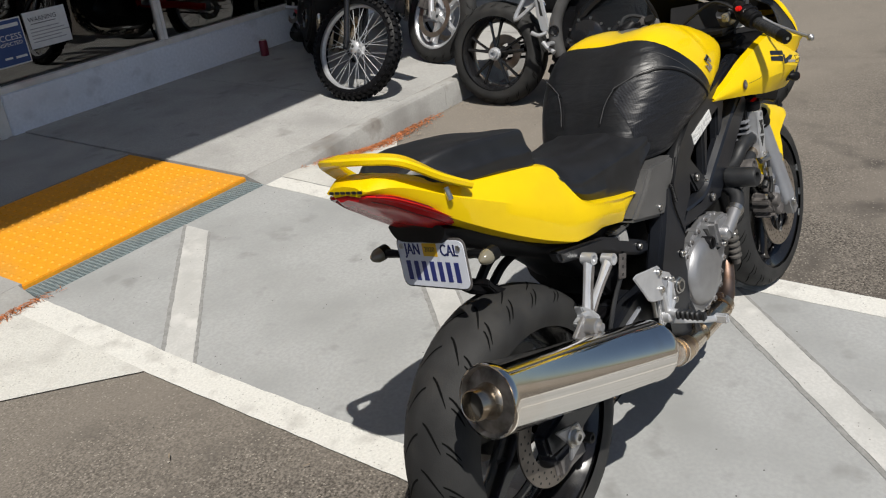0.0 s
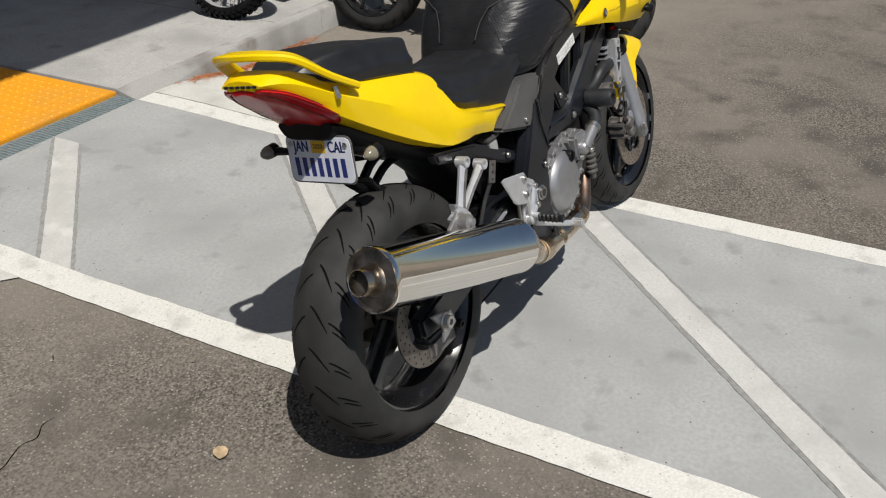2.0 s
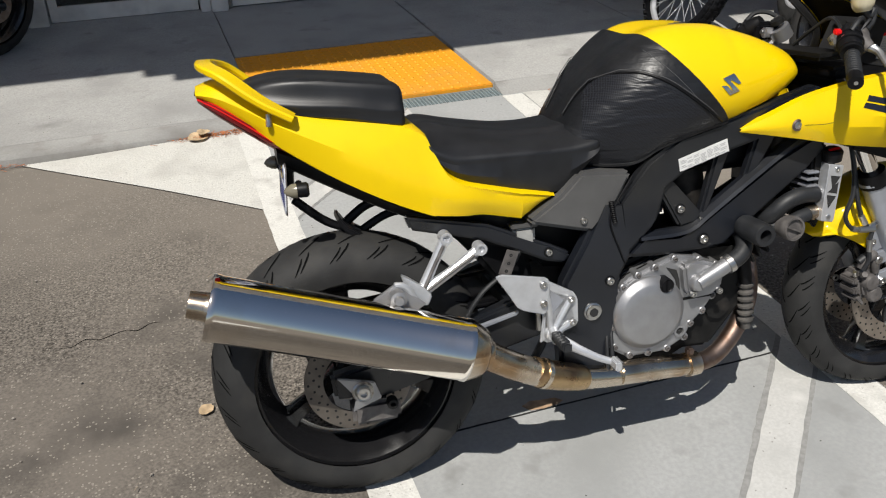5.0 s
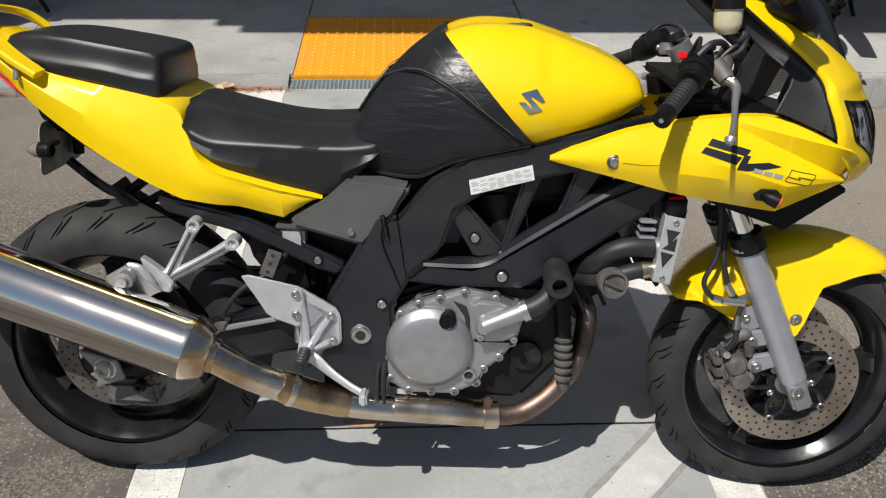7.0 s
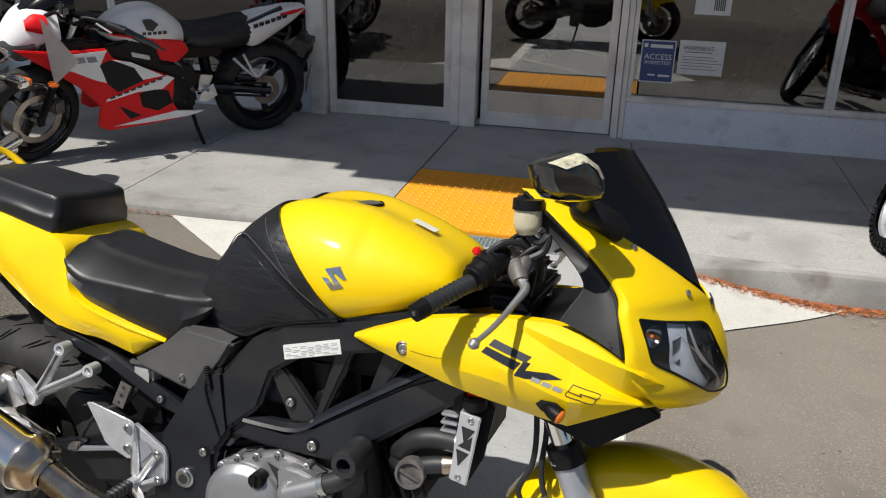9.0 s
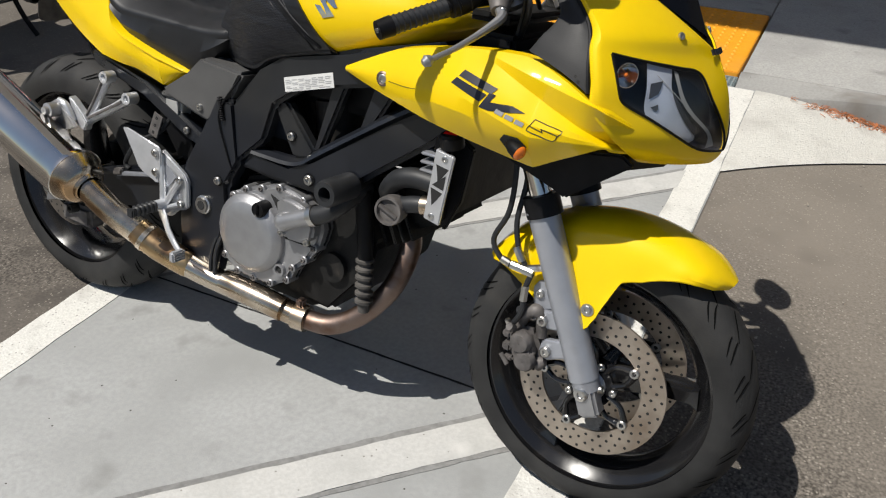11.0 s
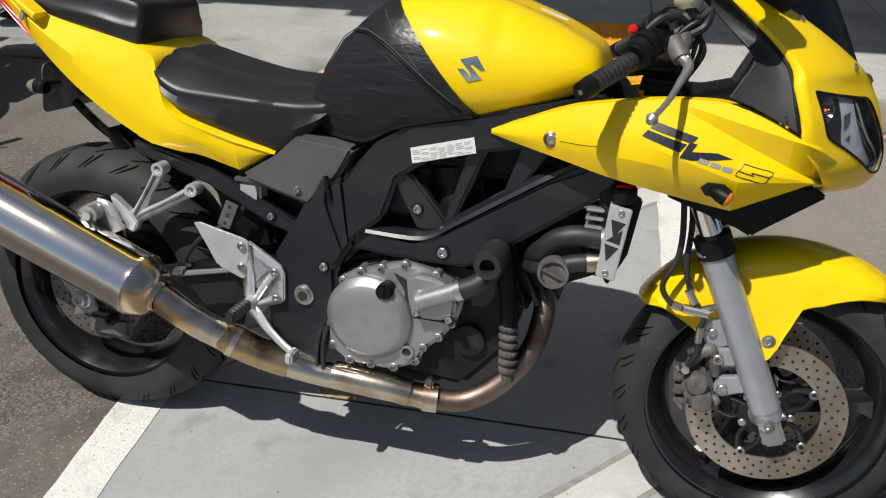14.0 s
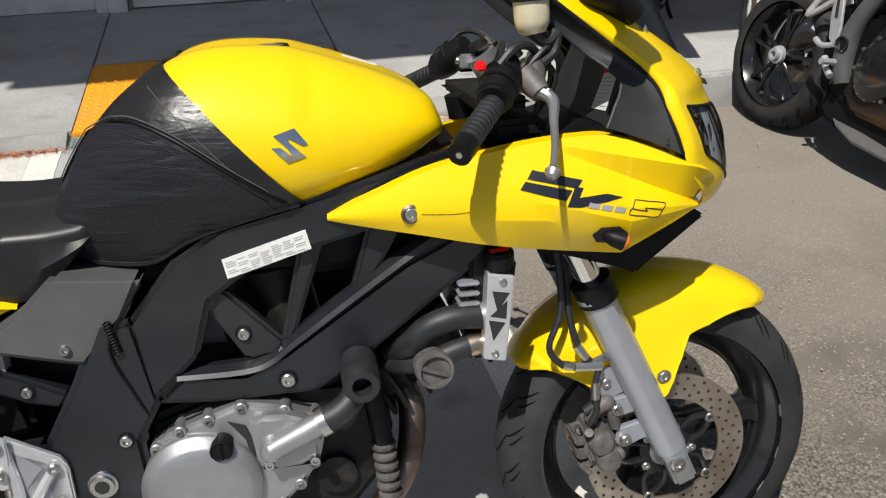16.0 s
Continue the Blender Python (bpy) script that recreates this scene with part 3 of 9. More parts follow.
on_site(part("ceiling", block(-9.2, WALL_Y, 3.2, 12.2, WALL_Y + 7.2, 3.35, 0), INTERIOR), "dim showroom ceiling", "ceiling")

# unseen canopy added over the walkway to cast the shade line on the concrete
bm = block(-2.026, 0.954, 5.0, 12.0, WALL_Y + 0.1, 5.14, 0.01)
bm = block(-2.176, 1.070, 5.0, -2.029, WALL_Y + 0.1, 5.14, 0.01, bm)
bm = block(-10.0, 1.184, 5.0, -2.179, WALL_Y + 0.1, 5.14, 0.01, bm)
on_site(part("canopy", bm, STUCCO), "unseen white canopy added high over the walkway to shade it", "canopy")


def door(x0, x1, label, number):
    ob = thing(f"door_{number}", SITE, label, "door", kind="structure")
    y0, y1 = WALL_Y + 0.05, WALL_Y + 0.095
    z0, z1, side, foot, head = 0.05, 2.12, 0.052, 0.098, 0.08
    bm = block(x0, y0, z0, x0 + side, y1, z1, 0.003)
    bm = block(x1 - side, y0, z0, x1, y1, z1, 0.003, bm)
    part("stile", bm, ALUFRAME, ob)
    part("bottom_rail", block(x0 + side, y0 + 0.001, z0, x1 - side, y1 - 0.001, z0 + foot, 0.003), ALUFRAME, ob)
    part("top_rail", block(x0 + side, y0 + 0.001, z1 - head, x1 - side, y1 - 0.001, z1, 0.003), ALUFRAME, ob)
    p = part("pane", block(x0 + side, y0 + 0.018, z0 + foot, x1 - side, y0 + 0.024, z1 - head, 0), PANE if number == 1 else DOOR_PANE, ob, smooth=False)
    p.visible_shadow = False
    if number == 2:
        kick = part("kick_panel", block(x0 + side, y0 + 0.008, z0 + foot, x1 - side, y0 + 0.016, 0.288, 0.001), TANPANEL, ob, "smooth tan kick panel")
        part("panel_edge", block(x0 + side, y0 + 0.004, 0.289, x1 - side, y0 + 0.016, 0.297, 0.001), ALUFRAME, kick)
    hinge = lathe([(0, 0.001), (0, 0.014), (0.05, 0.014), (0.05, 0.001)], (x0 - 0.012, y0 - 0.014, z0 - 0.002), (0, 0, 1), 14)
    part("pivot", hinge, STEEL, ob)


door(-0.875, 0.045, "glass shop door in a grey aluminium frame", 1)
door(0.265, 1.175, "glass shop door in a grey aluminium frame", 2)


def jamb(x0, x1, y0=WALL_Y - 0.01):
    on_site(part("trim", block(x0, y0, 0.04, x1, WALL_Y + 0.14, 2.35, 0.004), ALUFRAME), "grey aluminium post of the shop front", "trim")


jamb(-1.0, -0.885)
jamb(0.055, 0.120)
jamb(0.123, 0.235, WALL_Y - 0.02)
jamb(1.185, 1.232)
jamb(1.235, 1.270, WALL_Y + 0.01)
on_site(part("lintel", block(-0.885, WALL_Y, 2.13, 1.185, WALL_Y + 0.14, 2.35, 0.004), ALUFRAME), "grey aluminium head of the shop doors", "trim")


def shop_window(x0, x1, number):
    ob = thing(f"window_{number}", SITE, "large dark shop window in a thin aluminium frame", "window", kind="structure")
    y0 = WALL_Y + 0.03
    part("window_sill", block(x0, y0 - 0.035, 0.302, x1, y0 + 0.09, 0.336, 0.004), ALUFRAME, ob)
    bm = block(x0, y0, 0.336, x0 + 0.03, y0 + 0.06, 2.35, 0.003)
    bm = block(x1 - 0.03, y0, 0.336, x1, y0 + 0.06, 2.35, 0.003, bm)
    part("window_frame", bm, ALUFRAME, ob)
    p = part("pane", block(x0 + 0.03, y0 + 0.02, 0.336, x1 - 0.03, y0 + 0.026, 2.35, 0), PANE, ob, smooth=False)
    p.visible_shadow = False


shop_window(1.272, 2.555, 1)
shop_window(2.557, 4.2, 2)
shop_window(4.202, 6.4, 3)
shop_window(6.402, 9.0, 4)
shop_window(-2.6, -1.003, 5)
shop_window(-4.8, -2.603, 6)
shop_window(-9.0, -4.803, 7)
# short return of the low wall at its door end
wall_box("trim_1", 1.272, 1.31, 0.302, 0.304, ALUFRAME, WALL_Y - 0.004, WALL_Y + 0.01, "thin cap at the end of the low wall", 0)


def poster(name, x0, x1, z0, z1, material, label):
    ob = thing(name, SITE @ pose(0, WALL_Y + 0.044, 0), label, "sign")
    part("sheet", block(x0, -0.001, z0, x1, 0.001, z1, 0), material, ob)
    return ob


def sign_text(ob, body, size, x, z, material, squeeze=1.0):
    writing("lettering", body, size, pose(x, -0.0022, z, 90, 0, 0), material, ob, squeeze=squeeze)


def bars(ob, rows, material):
    for x0, x1, z, h in rows:
        part("print_line", block(x0, -0.0026, z, x1, -0.0014, z + h, 0), material, ob)


acc = poster("access_sign", 1.335, 1.556, 0.435, 0.712, WHITE, "blue access notice stuck inside the window")
part("blue_field", block(1.342, -0.0022, 0.442, 1.549, -0.001, 0.705, 0), BLUE_SIGN, acc)
sign_text(acc, "ACCESS", 0.052, 1.447, 0.602, WHITE, 0.98)
sign_text(acc, "INSPECTED", 0.032, 1.447, 0.564, WHITE, 1.05)
bars(acc, [(1.392, 1.535, 0.662, 0.022), (1.39, 1.44, 0.478, 0.012), (1.46, 1.535, 0.474, 0.014), (1.352, 1.376, 0.664, 0.024)], WHITE)
wsg = poster("warning_sign", 1.577, 1.864, 0.500, 0.722, WHITE, "white warning notice stuck inside the window")
sign_text(wsg, "WARNING", 0.040, 1.700, 0.672, INK, 1.0)
bars(wsg, [(1.615, 1.785, 0.645, 0.004)], INK)
bars(wsg, [(1.60, 1.60 + 0.2 + 0.03 * ((k * 7) % 3), 0.615 - 0.020 * k, 0.005) for k in range(5)], GREY_INK)
top = poster("notice_sheet", 1.64, 1.862, 0.888, 1.10, WHITE, "white printed sheet stuck inside the window")
bars(top, [(1.758 + 0.012 * k, 1.765 + 0.012 * k, 0.915, 0.10) for k in range(6)], INK)

# ---- the yellow motorcycle; its own axes: u ahead, v to its left, w up ----
from mathutils.bvhtree import BVHTree

bike = thing("motorcycle", pose(0, 0.064, 0, -12, 0, -2), "yellow half-faired sport motorcycle leaning on its side stand", "motorcycle")
REAR_HUB, FRONT_HUB = V((0.002, -0.030, 0.300)), V((1.440, -0.022, 0.276))


def body(secs, n=4, m=3, caps=True, bm=None, crisp=False, cushion=False):
    """Loft along u of sections (u, w_low, w_high, half widths low, middle, high, w_middle)."""
    loops = []
    for u, wb, wt, hb, hm, ht, wm in spline(secs, n):
        half = [(0, wb), (-hb, wb), (-hm, wm), (-ht, wt), (0, wt)]
        if crisp:
            half = [(0, wb + 0.004), (-hb * 0.8, wb), (-hb, wb + 0.006), (-hb - (hm - hb) * 0.7, wb + (wm - wb) * 0.6), (-hm, wm), (-hm * 0.55 - ht * 0.45, wm * 0.5 + wt * 0.5), (-ht - 0.006, wt - 0.006), (-ht + 0.006, wt), (0, wt + 0.003)]
        if cushion:
            half = [(0, wb), (-hb, wb), (-hm + 0.001, wm - 0.014), (-hm, wm - 0.004), (-hm + 0.007, wm + 0.006), (-hm * 0.45 - ht * 0.55, wm * 0.42 + wt * 0.58), (-ht - 0.007, wt - 0.009), (-ht + 0.004, wt - 0.002), (-ht * 0.5, wt - 0.001), (0, wt - 0.003)]
        ring = half + [(-a, b) for a, b in half[-2:0:-1]]
        ring = spline(ring + [ring[0]], 2)[:-1] if cushion else ring if crisp else spline(ring + [ring[0]], m)[:-1]
        loops.append([(u, a, b) for a, b in ring])
    return tidy(rings(loops, caps, bm))


def tree(bm):
    return BVHTree.FromBMesh(bm)


def side_hit(bvh, u, w, lift=0.0012, v0=-1.0):
    p, nrm, _, _ = bvh.ray_cast(V((u, v0, w)), V((0, 1 if v0 < 0 else -1, 0)))
    if p is None:
        p, nrm, _, _ = bvh.find_nearest(V((u, -0.2, w)))
    if nrm.y * v0 < 0:
        nrm = -nrm
    return p + nrm * lift


def decal(bvh, outline, step=0.012, lift=0.0012):
    """A thin film with an outline in (u, w), laid on the right-hand surface."""
    bm = bmesh.new()
    bm.faces.new([bm.verts.new((u, 0, w)) for u, w in outline])
    us, ws = [p[0] for p in outline], [p[1] for p in outline]
    for k in range(int(min(us) / step), int(max(us) / step) + 1):
        bmesh.ops.bisect_plane(bm, geom=bm.verts[:] + bm.edges[:] + bm.faces[:], plane_co=(k * step, 0, 0), plane_no=(1, 0, 0))
    for k in range(int(min(ws) / step), int(max(ws) / step) + 1):
        bmesh.ops.bisect_plane(bm, geom=bm.verts[:] + bm.edges[:] + bm.faces[:], plane_co=(0, 0, k * step), plane_no=(0, 0, 1))
    for v in bm.verts:
        v.co = side_hit(bvh, v.co.x, v.co.z, lift)
    tidy(bm)
    return bm


def seam(bvh, pts, r=0.0016, lift=0.001, n=8):
    path = [side_hit(bvh, u, w, lift) for u, w in spline(pts, n)]
    return tube(path, r, 6, 1)


# ---- wheels ----
def tyre_profile(R, hw, sec, span=118, n=22):
    rc = R - sec * 0.68
    out = []
    for k in range(n + 1):
        a = radians(-span + 2 * span * k / n)
        out.append((hw * math.sin(a) if abs(a) < math.pi / 2 else math.copysign(hw * (0.80 + 0.20 * math.sin(abs(a))), a), rc + (R - rc) * math.cos(a) * (1 if math.cos(a) > 0 else 0.9)))
    return out


def wheel(parent, hub, R, hw, rim_mat, spokes, label_tyre, grooves=0, rim_r=0.222, rim_hw=None, seg=72, tyre_mat=None, tread_sign=1, swap=None):
    sec = R - rim_r
    rim_hw = rim_hw or hw * 0.86
    w = part("wheel", lathe([(-rim_hw, rim_r - 0.004), (-rim_hw, rim_r + 0.006), (-rim_hw + 0.010, rim_r + 0.005), (-rim_hw * 0.72, rim_r - 0.016), (-rim_hw * 0.3, rim_r - 0.030), (rim_hw * 0.3, rim_r - 0.030),
                             (rim_hw * 0.72, rim_r - 0.016), (rim_hw - 0.010, rim_r + 0.005), (rim_hw, rim_r + 0.006), (rim_hw, rim_r - 0.004), (rim_hw * 0.6, rim_r - 0.027), (rim_hw * 0.2, rim_r - 0.039),
                             (-rim_hw * 0.2, rim_r - 0.039), (-rim_hw * 0.6, rim_r - 0.027)], hub, seg=seg, closed=True), rim_mat, parent)
    prof = tyre_profile(R, hw, sec)
    part("tyre", lathe(prof, hub, seg=seg), tyre_mat or RUBBER, w, label_tyre)
    bm = lathe([(-0.045, 0.012), (-0.045, 0.030), (-0.03, 0.042), (0.03, 0.042), (0.045, 0.030), (0.045, 0.012)], hub, seg=24)
    part("hub", bm, swap or rim_mat, w)
    for a0 in spokes:
        bm = bmesh.new()
        loops = []
        for r, wid, th in ((0.034, 0.030, 0.034), (0.07, 0.024, 0.030), (0.13, 0.019, 0.026), (rim_r - 0.045, 0.020, 0.028), (rim_r - 0.030, 0.032, 0.034)):
            d, s = V((math.cos(a0), 0, math.sin(a0))), V((-math.sin(a0), 0, math.cos(a0)))
            loops.append([hub + d * r + s * x * wid + V((0, y * th, 0)) for x, y in ((-1, -0.45), (-0.6, -1), (0.6, -1), (1, -0.45), (1, 0.45), (0.6, 1), (-0.6, 1), (-1, 0.45))])
        part("spoke", tidy(rings(loops)), swap or rim_mat, w)
    if grooves:
        rc = R - sec * 0.68
        bm = bmesh.new()

        def at(phi, a, lift):
            h, r = hw * math.sin(a), rc + (R - rc) * math.cos(a)
            h, r = h + lift * math.sin(a), r + lift * math.cos(a)
            return hub + V((r * math.cos(phi), h, r * math.sin(phi)))

        def groove(phi, a0, a1, sweep, width, n=6):
            rows = []
            for k in range(n + 1):
                t = k / n
                a = a0 + (a1 - a0) * t
                p = phi + sweep * (t ** 1.4)
                wd = width * (0.35 + 0.65 * math.sin(math.pi * min(0.95, max(0.08, t))))
                rows.append((bm.verts.new(at(p - wd, a, 0.0011)), bm.verts.new(at(p + wd, a, 0.0011))))
            for p, q in zip(rows, rows[1:]):
                bm.faces.new((p[0], p[1], q[1], q[0]))

        for k in range(grooves):
            base = 2 * math.pi * k / grooves
            for sgn in (-1, 1):
                off = base + (0.5 * math.pi / grooves if sgn > 0 else 0)
                groove(off, sgn * 0.06, sgn * 0.60, tread_sign * 0.17, 0.013)
                groove(off + 0.10, sgn * 0.62, sgn * 1.16, tread_sign * 0.11, 0.010)
                groove(off + 0.02 + math.pi / grooves, sgn * 0.74, sgn * 1.20, tread_sign * 0.10, 0.009)
        tagged(part("tread", tidy(bm), GROOVE, w, smooth=False), kind="stuff")
    return w


def disc_holes(hub, v, r0, r1, rows, count, size, bm=None, skew=0.12):
    bm = bm or bmesh.new()
    for j in range(rows):
        r = r0 + (r1 - r0) * (j + 0.5) / rows
        for k in range(count):
            a = 2 * math.pi * k / count + skew * j
            c = hub + V((r * math.cos(a), v, r * math.sin(a)))
            vs = [bm.verts.new(c + V((size * math.cos(b), 0, size * math.sin(b)))) for b in (i * math.pi / 4 for i in range(8))]
            bm.faces.new(vs)
    return bm


def brake_disc(parent, hub, v, r_in, r_out, rows, count, arms=5, carrier=True, name="brake_disc"):
    t = 0.0025
    d = part(name, lathe([(v - t, r_in), (v - t, r_out), (v + t, r_out), (v + t, r_in)], hub, seg=64, closed=True), DISC if carrier else SHADED_DISC, parent, "drilled brown-stained steel brake disc")
    # Holes are flat dark discs laid just off both faces
    bm = disc_holes(hub, v - t - 0.0004, r_in + 0.004, r_out - 0.003, rows, count, 0.0031)
    bm = disc_holes(hub, v + t + 0.0004, r_in + 0.004, r_out - 0.003, rows, count, 0.0031, bm)
    tagged(part("drilling", bm, PIT, d, smooth=False), kind="stuff")
    if carrier:
        part("carrier", lathe([(v - 0.004, 0.030), (v - 0.004, 0.046), (v + 0.004, 0.046), (v + 0.004, 0.030)], hub, seg=30, closed=True), RIM, d)
        for k in range(arms):
            a = 2 * math.pi * k / arms + 0.62
            bm = None
            for sgn in (-1, 1):
                p = [hub + V((0.040 * math.cos(a + sgn * 0.35), v, 0.040 * math.sin(a + sgn * 0.35))), hub + V((0.070 * math.cos(a + sgn * 0.26), v, 0.070 * math.sin(a + sgn * 0.26))),
                     hub + V((r_in * 1.01 * math.cos(a), v, r_in * 1.01 * math.sin(a)))]
                bm = tube(p, [0.006, 0.0055, 0.008], 8, 4, bm)
            part("carrier_arm", bm, RIM, d)
            part("carrier_bolt", hexbolt(hub + V((0.046 * math.cos(a + 0.63), v - 0.003, 0.046 * math.sin(a + 0.63))), (0, -1, 0), 0.0075, 0.006), STEEL, d)
            part("rotor_button", hexbolt(hub + V((0.0942 * math.cos(a), v - 0.003, 0.0942 * math.sin(a))), (0, -1, 0), 0.0095, 0.006), STEEL, d)
        part("hub_flange", lathe([(v + 0.004, 0.012), (v - 0.010, 0.012), (v - 0.010, 0.026), (v - 0.004, 0.031), (v + 0.004, 0.031)], hub, seg=28), ALU, d)
    return d


rear = wheel(bike, REAR_HUB, 0.315, 0.083, RIM, [radians(a) for a in (95, 215, 335)], "worn black rear tyre with curved tread grooves", 22)
brake_disc(rear, REAR_HUB, -0.090, 0.078, 0.120, 3, 22, carrier=False)
front = wheel(bike, FRONT_HUB, 0.289, 0.060, RIM, [radians(a) for a in (8, 128, 248)], "black front tyre with slanted tread grooves", 24, tread_sign=-1)
brake_disc(front, FRONT_HUB, -0.066, 0.098, 0.145, 4, 26)
brake_disc(front, FRONT_HUB, 0.066, 0.098, 0.145, 4, 26)

for u, v, w in ((1.664, -0.076, 0.315), (1.666, -0.074, 0.226), (1.640, -0.074, 0.157)):
    a = math.degrees(math.atan2(w - FRONT_HUB.z, u - FRONT_HUB.x))
    part("balance_weight", block(-0.003, -0.003, -0.012, 0.003, 0.003, 0.012, 0.001, None, pose(u, v, w, 0, -a, 0)), SILVER, front)

# ---- tail, seats, tank ----
tail_bm = body([(-0.252, 0.932, 0.950, 0.04, 0.052, 0.035, 0.941), (-0.20, 0.900, 0.957, 0.075, 0.088, 0.065, 0.930), (-0.10, 0.822, 0.915, 0.110, 0.122, 0.09, 0.874),
                (0.0, 0.754, 0.888, 0.136, 0.144, 0.105, 0.824), (0.10, 0.697, 0.866, 0.150, 0.158, 0.116, 0.774), (0.180, 0.660, 0.838, 0.156, 0.164, 0.125, 0.732), (0.200, 0.655, 0.800, 0.156, 0.166, 0.138, 0.722), (0.225, 0.651, 0.750, 0.156, 0.169, 0.156, 0.706), (0.26, 0.647, 0.728, 0.156, 0.171, 0.162, 0.698),
                (0.30, 0.644, 0.716, 0.153, 0.171, 0.165, 0.690), (0.376, 0.626, 0.696, 0.152, 0.166, 0.163, 0.670), (0.386, 0.629, 0.694, 0.152, 0.165, 0.162, 0.669), (0.44, 0.661, 0.682, 0.148, 0.157, 0.155, 0.672), (0.458, 0.672, 0.677, 0.145, 0.151, 0.148, 0.674)], crisp=True)
tail_bvh = tree(tail_bm)
part("tail_panel", tail_bm, YELLOW, bike, "glossy yellow tail fairing")
seat_bm = body([(-0.178, 0.925, 0.938, 0.04, 0.052, 0.03, 0.931), (-0.14, 0.898, 0.957, 0.075, 0.090, 0.066, 0.925), (-0.06, 0.880, 0.962, 0.095, 0.112, 0.092, 0.915), (0.04, 0.862, 0.950, 0.108, 0.124, 0.103, 0.905),
                (0.105, 0.845, 0.940, 0.112, 0.124, 0.105, 0.892), (0.138, 0.838, 0.934, 0.112, 0.123, 0.103, 0.888), (0.148, 0.840, 0.929, 0.109, 0.119, 0.099, 0.886), (0.153, 0.846, 0.920, 0.102, 0.112, 0.092, 0.884)], cushion=True)
part("pillion_seat", seat_bm, VINYL, bike, "black vinyl pillion seat")
rider_bm = body([(0.178, 0.812, 0.832, 0.085, 0.105, 0.05, 0.822), (0.186, 0.798, 0.840, 0.115, 0.134, 0.06, 0.814), (0.205, 0.770, 0.843, 0.138, 0.146, 0.064, 0.795), (0.235, 0.742, 0.837, 0.144, 0.151, 0.070, 0.780),
                 (0.262, 0.726, 0.830, 0.148, 0.152, 0.072, 0.774), (0.31, 0.708, 0.820, 0.149, 0.152, 0.072, 0.772), (0.38, 0.692, 0.808, 0.149, 0.152, 0.070, 0.770), (0.44, 0.680, 0.804, 0.148, 0.152, 0.070, 0.768),
                 (0.472, 0.680, 0.805, 0.146, 0.152, 0.070, 0.768), (0.51, 0.706, 0.808, 0.145, 0.152, 0.072, 0.769), (0.55, 0.742, 0.809, 0.146, 0.152, 0.072, 0.774), (0.566, 0.762, 0.805, 0.135, 0.146, 0.076, 0.778), (0.574, 0.772, 0.796, 0.115, 0.130, 0.076, 0.783)], cushion=True)
rider_bvh = tree(rider_bm)
part("rider_seat", rider_bm, VINYL, bike, "black vinyl rider seat")

TANK = [(0.505, 0.715, 0.783, 0.075, 0.112, 0.05, 0.755), (0.55, 0.712, 0.853, 0.1, 0.135, 0.075, 0.8), (0.6, 0.712, 0.911, 0.125, 0.158, 0.095, 0.84), (0.65, 0.722, 0.951, 0.145, 0.177, 0.112, 0.865),
        (0.7, 0.752, 0.981, 0.158, 0.189, 0.118, 0.88), (0.76, 0.772, 0.992, 0.165, 0.194, 0.118, 0.885), (0.84, 0.79, 0.989, 0.165, 0.192, 0.112, 0.89), (0.88, 0.799, 0.98, 0.162, 0.187, 0.108, 0.888),
        (0.91, 0.807, 0.971, 0.157, 0.182, 0.112, 0.887), (0.96, 0.82, 0.955, 0.146, 0.172, 0.11, 0.887), (1.01, 0.838, 0.935, 0.13, 0.156, 0.104, 0.888), (1.045, 0.856, 0.916, 0.112, 0.137, 0.094, 0.884),
        (1.061, 0.862, 0.892, 0.09, 0.112, 0.075, 0.876), (1.067, 0.866, 0.878, 0.05, 0.075, 0.05, 0.872)]
CUT_AT, CUT_N = V((0.679, 0, 0.983)), V((0.193, 0, 0.177)).normalized()


def cut(secs, keep_front, grow=0.0, n=6, m=5):
    bm = body(secs, n, m)
    bmesh.ops.bisect_plane(bm, geom=bm.verts[:] + bm.edges[:] + bm.faces[:], plane_co=CUT_AT + CUT_N * (0.004 if not keep_front else 0), plane_no=CUT_N, clear_inner=keep_front, clear_outer=not keep_front)
    if grow:
        bm.normal_update()
        for v, nrm in [(v, v.normal.copy()) for v in bm.verts]:
            v.co += nrm * grow
    return bm


tank_bm = cut(TANK, True)
tank_bvh = tree(tank_bm)
tank = part("fuel_tank", tank_bm, YELLOW, bike, "glossy yellow fuel tank")
pad_bm = cut(TANK, False, 0.006)
bmesh.ops.solidify(pad_bm, geom=pad_bm.faces[:], thickness=0.004)
pad_bvh = tree(pad_bm)
pad = part("tank_cover", pad_bm, LEATHER, bike, "black leather tank cover with a woven panel")

# ---- fairing ----
NOSE = [(0.720, 1.446, 0.118, 1.538, 0.0, 0.80), (0.738, 1.440, 0.160, 1.550, 0.0, 0.82), (0.77, 1.420, 0.208, 1.553, 0.0, 0.82), (0.81, 1.388, 0.234, 1.547, 0.0, 0.82), (0.85, 1.376, 0.238, 1.534, 0.0, 0.82),
        (0.895, 1.360, 0.226, 1.508, 0.0, 0.80), (0.93, 1.348, 0.206, 1.472, 0.040, 0.74), (0.99, 1.283, 0.176, 1.380, 0.090, 0.76), (1.05, 1.205, 0.156, 1.262, 0.128, 0.9), (1.078, 1.165, 0.148, 1.195, 0.142, 1.0)]
NOSE_FINE = spline(NOSE, 6)
RIDGE = 3 / 18


